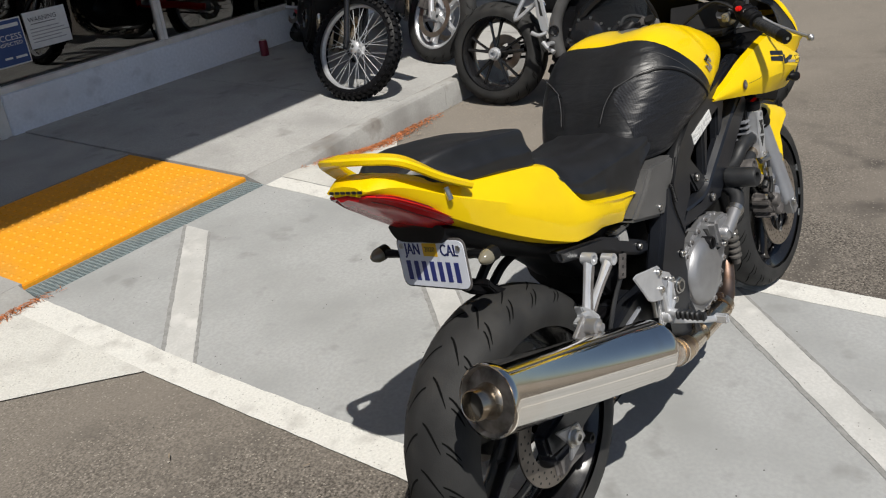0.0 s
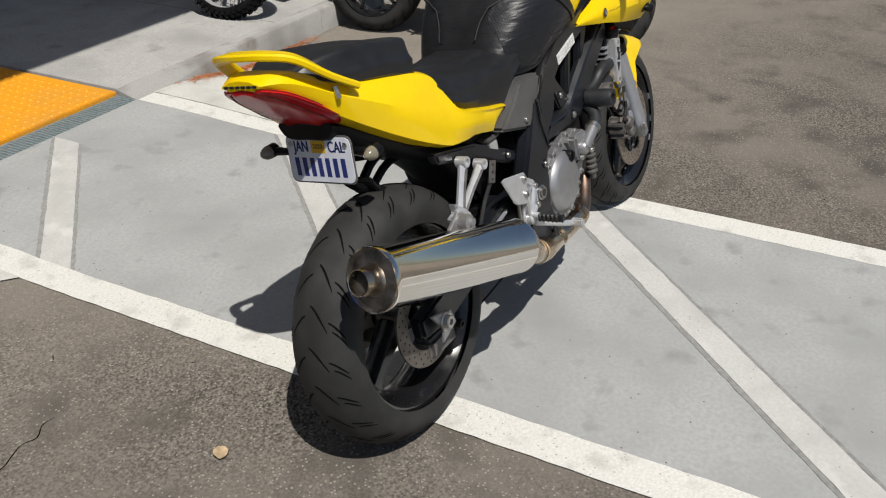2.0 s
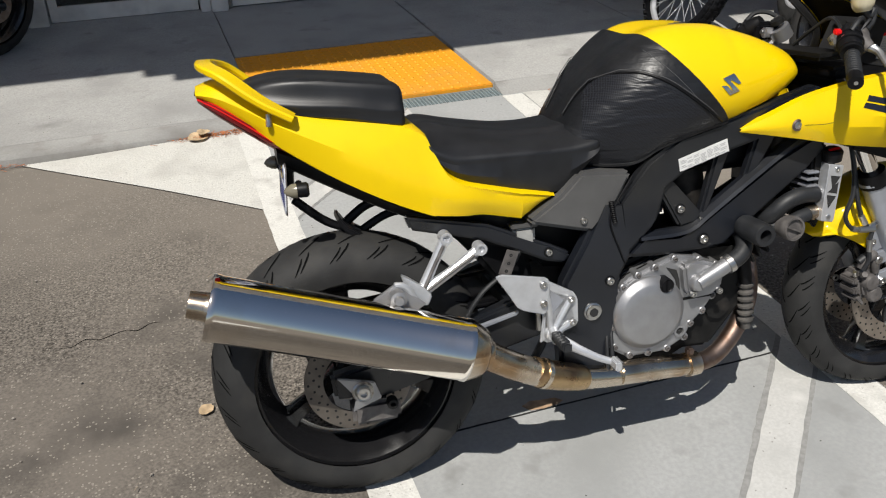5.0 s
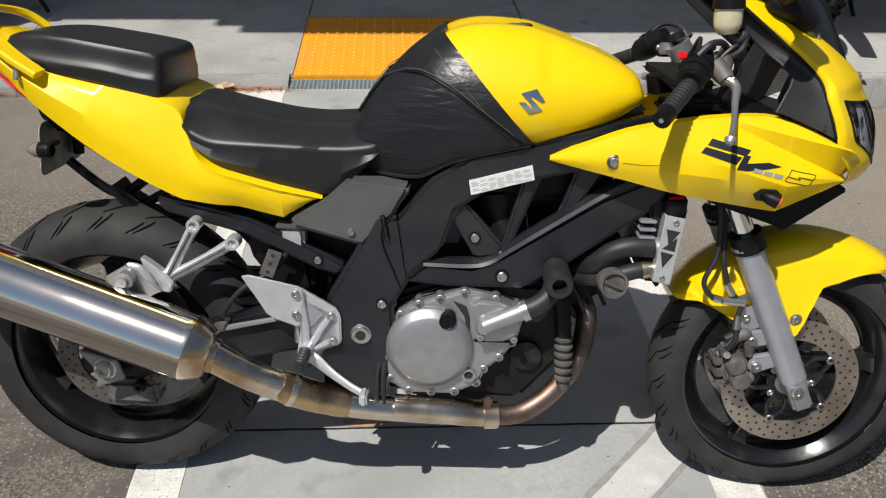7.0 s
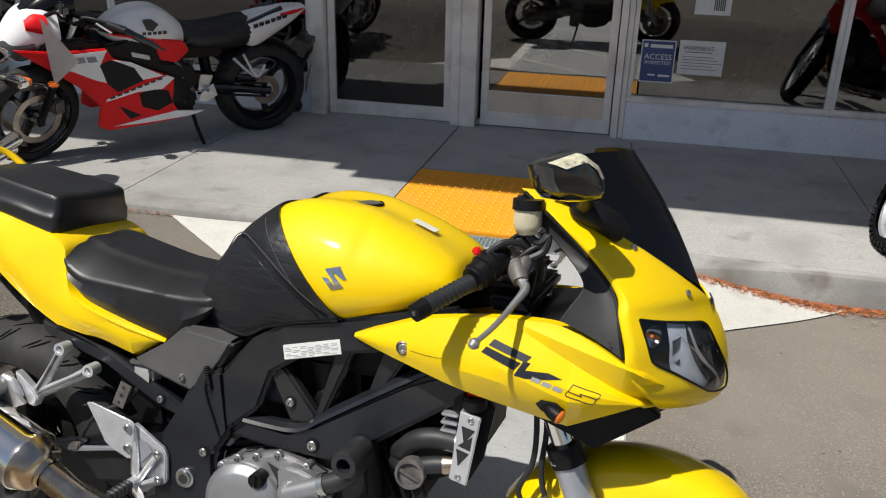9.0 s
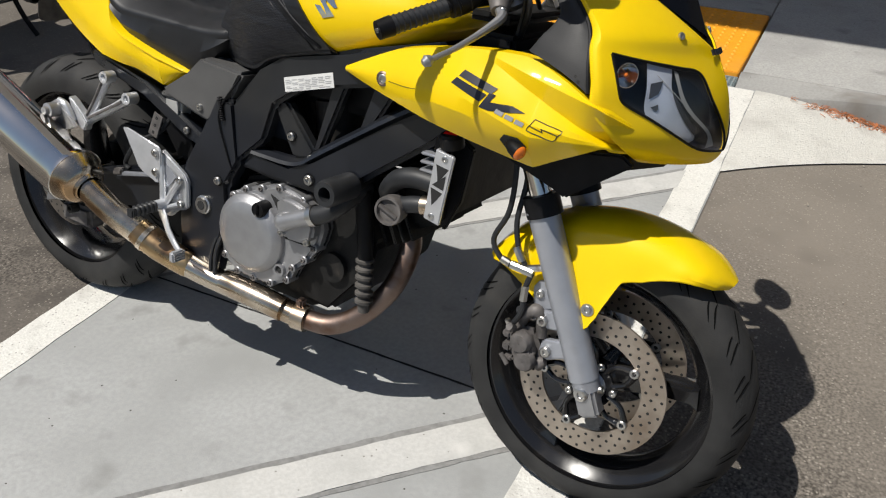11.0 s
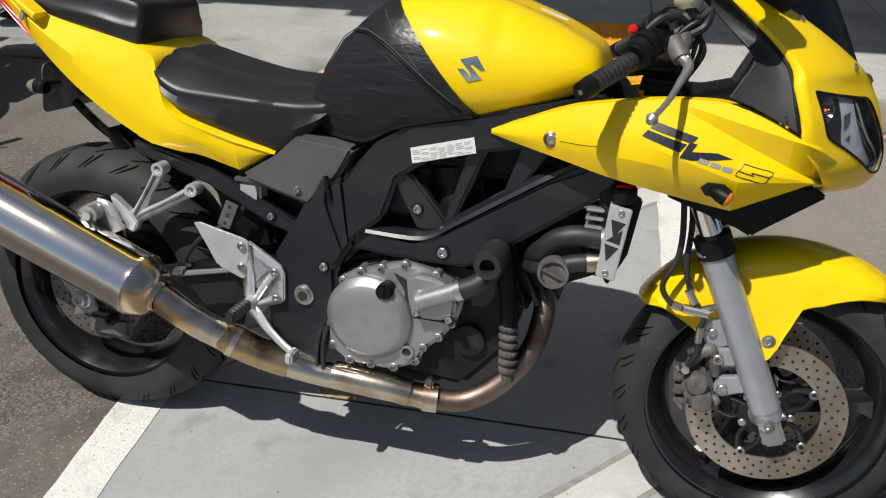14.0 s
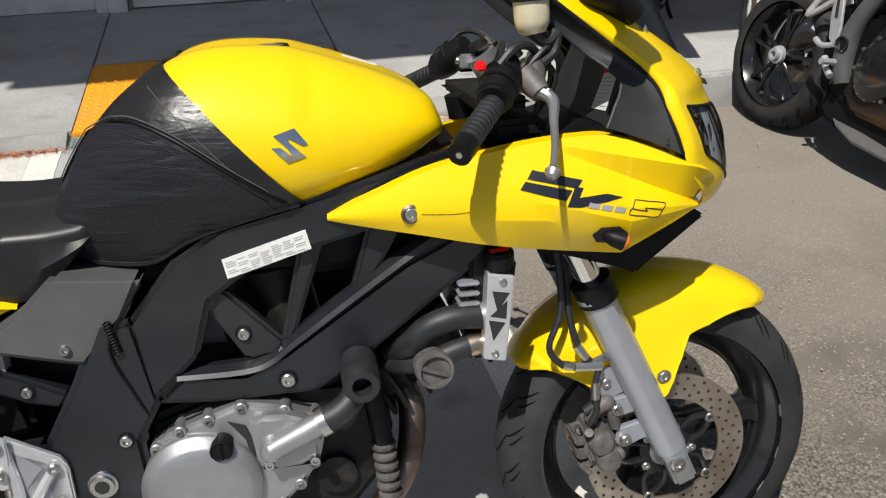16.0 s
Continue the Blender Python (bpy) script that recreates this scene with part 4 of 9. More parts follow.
def nose_at(q, w, lift=0.0, side=-1):
    """Point of the upper cowl: q from the cockpit edge (0) to the middle or the screen (1), at the height w."""
    k = min(range(len(NOSE_FINE) - 1), key=lambda i: 0 if NOSE_FINE[i][0] <= w <= NOSE_FINE[i + 1][0] else 1 + min(abs(NOSE_FINE[i][0] - w), abs(NOSE_FINE[i + 1][0] - w)))
    a, b = NOSE_FINE[k], NOSE_FINE[k + 1]
    f = min(1, max(0, (w - a[0]) / (b[0] - a[0])))
    _, us, vs, uf, vf, sq = a + (b - a) * f
    ang = q * math.pi / 2
    x, y = math.sin(ang) ** (2 * sq) if q > 0 else 0.0, math.cos(ang) ** (2 * sq * 0.9) if q < 1 else 0.0
    brow = min(1, max(0, (1.05 - w) / 0.08)) * min(1, max(0, (w - 0.80) / 0.05))
    tuck = brow * (0.017 * max(0, 1 - q / RIDGE) + 0.010 * min(1, max(0, (q - RIDGE) / 0.5)) * (1 - q))
    return V((us + (uf - us) * x + lift, side * (vf + (vs - vf) * y - tuck + lift * (1 - q)), w))


# headlight outline on the cowl, its upper and its lower run
LAMP_TOP = spline([(0.257, 0.8945), (0.453, 0.8856), (0.592, 0.8796), (0.715, 0.8712), (0.772, 0.8328), (0.870, 0.7879), (0.948, 0.7548), (0.949, 0.7456)], 6)
LAMP_LOW = spline([(0.257, 0.8945), (0.271, 0.8656), (0.285, 0.8331), (0.318, 0.8216), (0.415, 0.8034), (0.604, 0.760), (0.739, 0.7484), (0.949, 0.7456)], 6)
LAMP_RIM = [V(p).lerp(V(q), f / 4) for run in (LAMP_TOP, LAMP_LOW[::-1]) for p, q in zip(run, run[1:]) for f in range(4)]


def in_lamp(p):
    inside = False
    for a, b in zip(LAMP_RIM, LAMP_RIM[1:] + LAMP_RIM[:1]):
        if (a.y > p.y) != (b.y > p.y) and p.x < a.x + (b.x - a.x) * (p.y - a.y) / (b.y - a.y):
            inside = not inside
    return inside


def nose_patch(side):
    bm = bmesh.new()
    grid = [[bm.verts.new(nose_at(i / 36, row[0], 0, side)) for i in range(37)] for row in NOSE_FINE]
    place = {grid[j][i]: V((i / 36, NOSE_FINE[j][0])) for j in range(len(grid)) for i in range(37)}
    rim = [nose_at(q, w, 0, side) for q, w in LAMP_RIM]
    cut_verts = set()
    for a, b in zip(grid, grid[1:]):
        for i in range(36):
            quad = (a[i], a[i + 1], b[i + 1], b[i])
            if in_lamp(sum((place[v] for v in quad), V((0, 0))) / 4):
                cut_verts.update(quad)
            else:
                bm.faces.new(quad)
    for v in cut_verts:
        if v.link_faces:
            v.co = min(rim, key=lambda p: (p - v.co).length)
        else:
            bm.verts.remove(v)
    return bm


bm = nose_patch(-1)
bm = merge(bm, nose_patch(1))
bmesh.ops.remove_doubles(bm, verts=bm.verts, dist=0.0008)
tidy(bm)
bmesh.ops.solidify(bm, geom=bm.faces[:], thickness=0.003)
lining = bmesh.new()
for side in (-1, 1):
    grid = [[lining.verts.new(nose_at(i / 18, row[0], -0.006, side)) for i in range(19)] for row in NOSE_FINE if 0.90 < row[0] < 1.076]
    for a, b in zip(grid, grid[1:]):
        for i in range(18):
            lining.faces.new((a[i], a[i + 1], b[i + 1], b[i]))
cowl = part("upper_cowl", bm, YELLOW, bike, "glossy yellow nose fairing")
part("cowl_lining", lining, BLACK, cowl)

SIDE = [(0.886, 0.766, 0.774, 0.176, 0.178, 0.176), (0.94, 0.757, 0.798, 0.195, 0.203, 0.196), (1.02, 0.742, 0.832, 0.212, 0.224, 0.208), (1.10, 0.724, 0.850, 0.218, 0.238, 0.212), (1.18, 0.709, 0.862, 0.214, 0.247, 0.212),
        (1.26, 0.696, 0.866, 0.209, 0.252, 0.214), (1.296, 0.6915, 0.858, 0.208, 0.252, 0.218), (1.304, 0.6930, 0.856, 0.208, 0.252, 0.219), (1.34, 0.713, 0.842, 0.212, 0.249, 0.225), (1.38, 0.734, 0.824, 0.213, 0.242, 0.232),
        (1.412, 0.7495, 0.812, 0.209, 0.228, 0.230), (1.422, 0.744, 0.806, 0.194, 0.214, 0.218), (1.446, 0.738, 0.790, 0.146, 0.176, 0.186), (1.462, 0.734, 0.776, 0.10, 0.138, 0.150)]


def side_patch(sgn):
    bm = bmesh.new()
    grid = []
    for u, wl, wt, vl, vm, vt in spline(SIDE, 4):
        if sgn > 0:
            f = min(1, max(0, (1.44 - u) / 0.1))
            wt, vl, vm, vt = max(wl + 0.008, wt - 0.02 * f), vl - 0.036 * f, vm - 0.036 * f, vt - 0.036 * f
        fine = spline([(vl, wl), (vm, wl + (wt - wl) * 0.42), (vt, wt)], 12)
        run = min(1, max(0, (u - 1.19) / 0.16))
        low = min(wt - 0.004, 0.850 - 0.43 * (u - 1.2)) if u > 1.19 else wt - 0.004
        high = min(wt - 0.002, max(low + 0.001, 0.857 - 0.21 * (u - 1.2)))
        heights = [wl + (low - wl) * k / 6 for k in range(7)] + [high, (high + wt) / 2, wt]
        row = []
        for k, h in enumerate(heights):
            a = next((p for p in zip(fine, fine[1:]) if p[0][1] <= h <= p[1][1]), (fine[-2], fine[-1]))
            f = (h - a[0][1]) / max(1e-6, a[1][1] - a[0][1])
            row.append((a[0][0] + (a[1][0] - a[0][0]) * f - 0.024 * run * (k / 6) ** 3 * (k < 7) + 0.004 * run * (k == 7), h))
        inner = [(vl - 0.025, wl + 0.002)]
        grid.append([bm.verts.new((u, sgn * a, b)) for a, b in inner + row + [(row[-1][0] - 0.02, wt + 0.002)]])
    for a, b in zip(grid, grid[1:]):
        for i in range(len(a) - 1):
            bm.faces.new((a[i], a[i + 1], b[i + 1], b[i]))
    tidy(bm)
    bmesh.ops.solidify(bm, geom=bm.faces[:], thickness=0.003)
    return bm


right_bm = side_patch(-1)
side_bvh = tree(right_bm)
side_panel = part("side_fairing", right_bm, YELLOW, bike, "glossy yellow side fairing with dark stripe graphics", sharp=0.35)
part("side_fairing", side_patch(1), YELLOW, bike)

# windscreen
bm = bmesh.new()
rows = []
for j in range(9):
    t = j / 8
    row = []
    for i in range(17):
        s = -1 + i / 8
        a = abs(s)
        base = V((1.483 - 0.262 * a ** 1.25, 0.150 * s, 0.922 + 0.150 * a ** 1.15))
        topc = V((1.332 - 0.080 * a ** 2.2, 0.112 * s, 1.154 - 0.010 * a ** 4))
        row.append(bm.verts.new(base.lerp(topc, t) + V((0.007, 0, 0.007)) * math.sin(math.pi * t) * (1 - a * a)))
    rows.append(row)
for a, b in zip(rows, rows[1:]):
    for i in range(16):
        bm.faces.new((a[i], a[i + 1], b[i + 1], b[i]))
tidy(bm)
bmesh.ops.solidify(bm, geom=bm.faces[:], thickness=0.004)
part("windscreen", bm, SCREEN, bike, "dark tinted windscreen")

# front fender: one shell whose side skirts reach down past the fork legs
MID_V = -0.020
SKIRT = [(52.5, 0.312, 0.020, 0.022), (56, 0.302, 0.050, 0.052), (61, 0.294, 0.070, 0.074), (66, 0.282, 0.076, 0.082), (72, 0.262, 0.078, 0.086), (77, 0.244, 0.078, 0.088), (81, 0.236, 0.078, 0.090), (84.5, 0.228, 0.078, 0.092),
         (88, 0.190, 0.078, 0.100), (93, 0.150, 0.078, 0.104), (98, 0.130, 0.078, 0.106), (102, 0.124, 0.078, 0.106), (106, 0.135, 0.078, 0.106), (109, 0.160, 0.078, 0.102), (112, 0.200, 0.078, 0.092), (118, 0.205, 0.078, 0.090), (125, 0.192, 0.078, 0.088),
         (130, 0.185, 0.078, 0.086), (134, 0.190, 0.076, 0.086), (136.5, 0.235, 0.074, 0.084), (140, 0.285, 0.066, 0.076), (144, 0.300, 0.050, 0.056), (146, 0.306, 0.030, 0.034)]
rows = []
for ph, low, hw, hl in [p for i in range(len(SKIRT) - 1) for p in ([np.array(SKIRT[i]) + (np.array(SKIRT[i + 1]) - np.array(SKIRT[i])) * k / 3 for k in range(3)])] + [np.array(SKIRT[-1])]:
    top = 0.323 + 0.003 * math.sin(radians(ph)) - 0.003 * max(0, (60 - ph) / 9) - 0.006 * max(0, (ph - 130) / 16)
    edge = max(low + 0.3 * (top - low), top - 0.044)
    mid = hl + (hw - hl) * 0.55
    k = min(0.004, (edge - low) * 0.4, (top - edge) * 0.3)
    ring = [(-hl, low), (-mid, low * 0.5 + edge * 0.5), (-hw - k * 0.6, edge - k), (-hw + k * 0.5, edge + k), (-hw * 0.90, edge + (top - edge) * 0.45), (-hw * 0.62, edge + (top - edge) * 0.80), (-hw * 0.3, top - 0.002), (0, top)]
    ring = ring + [(-a, b) for a, b in ring[-2::-1]]
    rows.append([V((1.440 + r * math.cos(radians(ph)), MID_V + v, 0.276 + r * math.sin(radians(ph)))) for v, r in ring])
inside = [[V((1.440, MID_V, 0.276)) + (p - V((1.440, MID_V, 0.276))) * 0.990 for p in row] for row in rows]
bm = tidy(rings([a + b[::-1] for a, b in zip(rows, inside)], True))
fender = part("front_fender", bm, YELLOW, bike, "glossy yellow front fender")
part("fender_bolt", hexbolt((1.415, -0.123, 0.436), (0, -1, 0), 0.0085, 0.004), STEEL, fender)
part("bolt_washer", lathe([(0.0, 0.0125), (0.0015, 0.0120), (0.0018, 0.008)], (1.415, -0.1225, 0.436), (0, -1, 0), 18), STEEL, fender)

# ---- fork ----
for sgn in (-1, 1):
    fv = -0.115 if sgn < 0 else 0.078
    leg = part("fork_leg", tube([(1.446, fv, 0.278), (1.431, fv, 0.305), (1.423, fv, 0.322), (1.300, fv, 0.582), (1.296, fv, 0.590)], [0.0235, 0.0275, 0.0285, 0.0290, 0.0320], 24, 3), FORK, bike)
    part("dust_seal", tube([(1.302, fv, 0.583), (1.286, fv, 0.618)], 0.0335, 20), BLACK, leg)
    part("stanchion", tube([(1.290, fv, 0.610), (1.170, fv, 0.870)], 0.0205, 18), CHROME, leg)
    foot = block(-0.0205, -0.018, -0.046, 0.0205, 0.018, 0.034, 0.006, None, pose(1.4445, fv - 0.003 if sgn < 0 else fv + 0.003, 0.274, 0, -24, 0))
    part("axle_clamp", foot, ALU, leg)
    part("axle_nut", hexbolt((1.440, fv + sgn * 0.021, 0.276), (0, sgn, 0), 0.0135, 0.006), STEEL, leg)
    part("pinch_bolt", hexbolt((1.463, fv, 0.285), (0.9, 0, 0.42), 0.0075, 0.010), STEEL, leg)
    part("caliper_lug", slab([(1.425, 0.370), (1.372, 0.352), (1.340, 0.345), (1.336, 0.318), (1.352, 0.304), (1.382, 0.318), (1.432, 0.330)], fv - 0.002, fv + 0.012, 0.003), FORK, leg)
    part("caliper_lug", slab([(1.402, 0.425), (1.362, 0.408), (1.328, 0.402), (1.322, 0.378), (1.338, 0.366), (1.368, 0.372), (1.412, 0.392)], fv - 0.002, fv + 0.012, 0.003), FORK, leg)
    part("fender_lug", slab([(1.368, 0.478), (1.345, 0.462), (1.312, 0.456), (1.302, 0.440), (1.308, 0.404), (1.322, 0.398), (1.352, 0.410), (1.392, 0.430)], fv + 0.004, fv + 0.010, 0.002), FORK, leg)
for w, u in ((0.700, 1.250), (0.868, 1.172)):
    part("triple_clamp", block(u - 0.045, -0.150, w - 0.014, u + 0.035, 0.150, w + 0.014, 0.008), BLACK, bike)

# ---- exhaust ----
A, B = V((0.228, -0.263, 0.394)), V((-0.30, -0.236, 0.572))
ax = (B - A).normalized()
muf = part("muffler", lathe([(0.012, 0.060), (0.013, 0.0668), (0.024, 0.0668), (0.027, 0.0655), (0.522, 0.0655), (0.525, 0.0668), (0.535, 0.0668), (0.538, 0.0655), (0.5375, 0.0625)], A, tuple(ax), 48), MUFFLER, bike, "polished steel muffler can")
part("end_cap", lathe([(0.5375, 0.0632), (0.536, 0.0610), (0.530, 0.0570), (0.533, 0.0340), (0.533, 0.0240)], A, tuple(ax), 48), SOOTY, muf, "dull sooty steel end cap")
part("outlet_pipe", lathe([(0.532, 0.034), (0.538, 0.030), (0.545, 0.0285), (0.572, 0.0272), (0.575, 0.0262), (0.574, 0.0248), (0.545, 0.0242)], A, tuple(ax), 28), PIPE, muf)
part("inlet_cone", lathe([(-0.040, 0.031), (-0.038, 0.033), (-0.030, 0.035), (-0.026, 0.046), (-0.020, 0.051), (0.010, 0.0645), (0.016, 0.066)], A, tuple(ax), 36), PIPE, muf)
part("outlet_core", lathe([(0.553, 0.0243), (0.5532, 0.001)], A, tuple(ax), 20), PIT, muf)
part("mid_pipe", tube([(0.250, -0.262, 0.385), (0.20 + 0.12, -0.245, 0.335), (0.40, -0.215, 0.285), (0.50, -0.19, 0.245), (0.62, -0.17, 0.222), (0.80, -0.15, 0.205)], [0.031, 0.031, 0.030, 0.028, 0.026, 0.026], 20, 6), PIPE, bike, "heat-stained exhaust pipe")
part("header_pipe", tube([(0.80, -0.15, 0.205), (0.865, -0.135, 0.205), (0.93, -0.115, 0.245), (0.985, -0.09, 0.32), (1.000, -0.06, 0.40), (0.985, -0.04, 0.44)], [0.0225] * 6, 20, 6), RUSTY, bike, "browned front header pipe")
part("pipe_joint", tube([(0.372, -0.226, 0.305), (0.384, -0.221, 0.296), (0.398, -0.216, 0.287), (0.440, -0.206, 0.268), (0.492, -0.193, 0.248), (0.506, -0.189, 0.244)], [0.0310, 0.0322, 0.0335, 0.0325, 0.0302, 0.0275], 22, 4), HEATED, bike, "browned exhaust slip joint")
part("joint_band", tube([(0.392, -0.218, 0.291), (0.402, -0.2155, 0.2855)], 0.0350, 22), PIPE, bike)
part("pipe_clamp", tube([(0.785, -0.153, 0.206), (0.815, -0.148, 0.205)], 0.030, 20), PIPE, bike)

# ---- main structure ----
bm = None
for sgn in (-1, 1):
    bm = slab([(0.600, 0.640), (0.668, 0.722), (0.745, 0.770), (0.874, 0.800), (1.08, 0.852), (1.13, 0.80), (0.92, 0.738), (0.78, 0.705), (0.715, 0.660), (0.690, 0.580), (0.615, 0.512)], sgn * 0.172, sgn * 0.135, 0.008, bm)
part("frame_spar", bm, FRAME, bike, "satin black cast frame")


def weave(mat, scale):
    """Fine over-and-under weave relief."""
    nt = mat.node_tree
    co = nt.nodes.new("ShaderNodeTexCoord").outputs["Object"]
    mp = nt.nodes.new("ShaderNodeMapping")
    mp.inputs["Rotation"].default_value = (0, radians(38), 0)
    nt.links.new(co, mp.inputs["Vector"])
    ck = nt.nodes.new("ShaderNodeTexChecker")
    ck.inputs["Scale"].default_value = scale
    ck.inputs["Color1"].default_value, ck.inputs["Color2"].default_value = (0.005, 0.005, 0.007, 1), (0.026, 0.028, 0.034, 1)
    flat = nt.nodes.new("ShaderNodeVectorMath")
    flat.operation = "MULTIPLY"
    flat.inputs[1].default_value = (0.62, 0.0, 1)
    nt.links.new(mp.outputs[0], flat.inputs[0])
    nt.links.new(flat.outputs[0], ck.inputs["Vector"])
    b = nt.nodes["Principled BSDF"]
    nt.links.new(ck.outputs["Color"], b.inputs["Base Color"])
    bn = nt.nodes.new("ShaderNodeBump")
    bn.inputs["Strength"].default_value, bn.inputs["Distance"].default_value = 0.8, 0.0012
    nt.links.new(ck.outputs["Fac"], bn.inputs["Height"])
    nt.links.new(bn.outputs["Normal"], b.inputs["Normal"])


weave(CARBON, 560)


def wrinkles(mat, strength, depth, scale, turn):
    """Long soft creases under the fine relief of a stretched cover."""
    nt = mat.node_tree
    co = nt.nodes.new("ShaderNodeTexCoord").outputs["Object"]
    mp = nt.nodes.new("ShaderNodeMapping")
    mp.inputs["Rotation"].default_value = (0, radians(turn), 0)
    mp.inputs["Scale"].default_value = (scale, scale, scale * 4.5)
    nt.links.new(co, mp.inputs["Vector"])
    n = nt.nodes.new("ShaderNodeTexNoise")
    n.inputs["Scale"].default_value, n.inputs["Detail"].default_value, n.inputs["Distortion"].default_value = 1.0, 3.0, 0.6
    nt.links.new(mp.outputs[0], n.inputs["Vector"])
    bn = nt.nodes.new("ShaderNodeBump")
    bn.inputs["Strength"].default_value, bn.inputs["Distance"].default_value = strength, depth
    nt.links.new(n.outputs["Fac"], bn.inputs["Height"])
    last = nt.nodes["Principled BSDF"].inputs["Normal"].links[0].from_node
    nt.links.new(bn.outputs["Normal"], last.inputs["Normal"])


wrinkles(CARBON, 0.6, 0.012, 8, 28)
wrinkles(LEATHER, 0.4, 0.008, 9, 35)

# tank trim
panel = decal(pad_bvh, [tuple(p) for p in spline([(0.532, 0.795), (0.553, 0.865), (0.590, 0.905), (0.635, 0.912), (0.70, 0.885), (0.762, 0.84), (0.815, 0.79), (0.74, 0.765), (0.69, 0.742), (0.645, 0.718), (0.58, 0.722), (0.535, 0.73), (0.532, 0.795)], 3)[:-1]], 0.015, 0.002)
part("woven_panel", panel, CARBON, pad, "carbon-weave vinyl panel")


def cover_hit(side, a, b):
    """Point on the cover: from behind at (v, w), or from the side at (u, w)."""
    if side == 0:
        p, nrm, _, _ = pad_bvh.ray_cast(V((0.2, a, b)), V((1, 0, 0)))
        return p + V((-0.0015, 0, 0.0005))
    return side_hit(pad_bvh, a, b, 0.001, side)


for sgn in (-1, 1):
    path = [cover_hit(0, sgn * v, w) for v, w in spline([(0.052, 0.822), (0.060, 0.862), (0.078, 0.894)], 4)] + [cover_hit(sgn, u, w) for u, w in spline([(0.615, 0.914), (0.65, 0.915), (0.70, 0.894), (0.765, 0.848), (0.832, 0.797)], 5)]
    part("piping", tube(path, 0.0028, 8, 2), BLACK, pad)
    part("stitching", tube([V(p) + (V((-0.0012, sgn * 0.004, 0.0055)) if i < 9 else V((-0.001, sgn * 0.0012, 0.0065))) for i, p in enumerate(path)], 0.0010, 5, 2), THREAD, pad)
for d in (0.012,):
    part("stitching", seam(pad_bvh, [(0.68 - d, 0.97 - d), (0.723 - d, 0.925 - d), (0.78 - d, 0.862 - d), (0.838 - d, 0.80 - d)], 0.0007, 0.0004), THREAD, pad)
part("hem", seam(pad_bvh, [(0.560, 0.722), (0.60, 0.719), (0.650, 0.724), (0.70, 0.753), (0.78, 0.778), (0.850, 0.793)], 0.006, -0.001), LEATHER, pad)
for k, pts in enumerate(([(0.64, 0.900), (0.685, 0.885), (0.735, 0.850)], [(0.61, 0.732), (0.66, 0.742), (0.72, 0.772)])):
    part("fold", seam(pad_bvh, pts, 0.0036 - 0.0006 * k, -0.0014), LEATHER, pad)
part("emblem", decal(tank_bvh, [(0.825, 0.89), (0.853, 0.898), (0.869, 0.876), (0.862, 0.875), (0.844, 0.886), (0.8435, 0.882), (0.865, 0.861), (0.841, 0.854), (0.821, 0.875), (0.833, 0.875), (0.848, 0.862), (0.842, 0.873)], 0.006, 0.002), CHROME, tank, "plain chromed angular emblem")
cap = part("filler_cap", lathe([(0.000, 0.001), (0.001, 0.028), (0.000, 0.036), (-0.003, 0.0385)], (0.812, 0, 0.9920), (-0.02, 0, 1), 36), PLASTIC, tank)
part("cap_ring", lathe([(-0.001, 0.038), (0.001, 0.0405), (-0.004, 0.043)], (0.812, 0, 0.9920), (-0.02, 0, 1), 36), BLACK, tank)
tl = block(-0.026, -0.014, -0.0006, 0.026, 0.014, 0.0006, 0, None, pose(0.955, -0.02, 0.966, 0, 18, 0))
part("tank_label", tl, WHITE, tank)

# grab rail and tail lamp
path = spline([(-0.072, -0.128, 0.889), (-0.13, -0.119, 0.926), (-0.190, -0.098, 0.975), (-0.222, -0.055, 0.991), (-0.230, 0, 0.994), (-0.222, 0.055, 0.991), (-0.190, 0.098, 0.975), (-0.13, 0.119, 0.926), (-0.072, 0.128, 0.889)], 6)
loops = []
for i, p in enumerate(path):
    d = (V(path[min(i + 1, len(path) - 1)]) - V(path[max(i - 1, 0)])).normalized()
    out = V((p[0] - 0.0, p[1] * 1.6, 0)).normalized()
    out = (out - d * out.dot(d)).normalized()
    nn = d.cross(out)
    loops.append([V(p) + out * a * 0.017 + nn * b * 0.0075 for a, b in ((-1, -0.5), (-0.8, -1), (0.8, -1), (1, -0.5), (1, 0.5), (0.8, 1), (-0.8, 1), (-1, 0.5))])
part("grab_rail", tidy(rings(loops)), YELLOW, bike, "glossy yellow grab rail")
for sgn in (-1, 1):
    part("rail_bolt", tube([(-0.118, sgn * 0.116, 0.900), (-0.120, sgn * 0.122, 0.876)], 0.006, 10), STEEL, bike)
lamp = body([(-0.250, 0.922, 0.936, 0.030, 0.052, 0.04, 0.931), (-0.215, 0.894, 0.926, 0.058, 0.084, 0.07, 0.914), (-0.16, 0.852, 0.890, 0.064, 0.100, 0.085, 0.876), (-0.105, 0.812, 0.848, 0.056, 0.108, 0.08, 0.834), (-0.058, 0.796, 0.812, 0.04, 0.106, 0.05, 0.805)], n=4, crisp=True)
lamp_bvh = tree(lamp)
lens = part("tail_lamp", lamp, RED_LENS, bike, "ribbed red tail lamp lens")
for sgn in (-1, 1):
    for drop in (0.25, 0.50, 0.75):
        path = []
        for u, lo, hi in ((-0.238, 0.914, 0.934), (-0.21, 0.891, 0.923), (-0.17, 0.860, 0.897), (-0.13, 0.832, 0.868), (-0.09, 0.808, 0.836)):
            path.append(side_hit(lamp_bvh, u, hi + (lo - hi) * drop, 0.0004, sgn))
        part("lens_rib", tube(path, 0.0016, 6, 3), TAIL_RIB, lens)
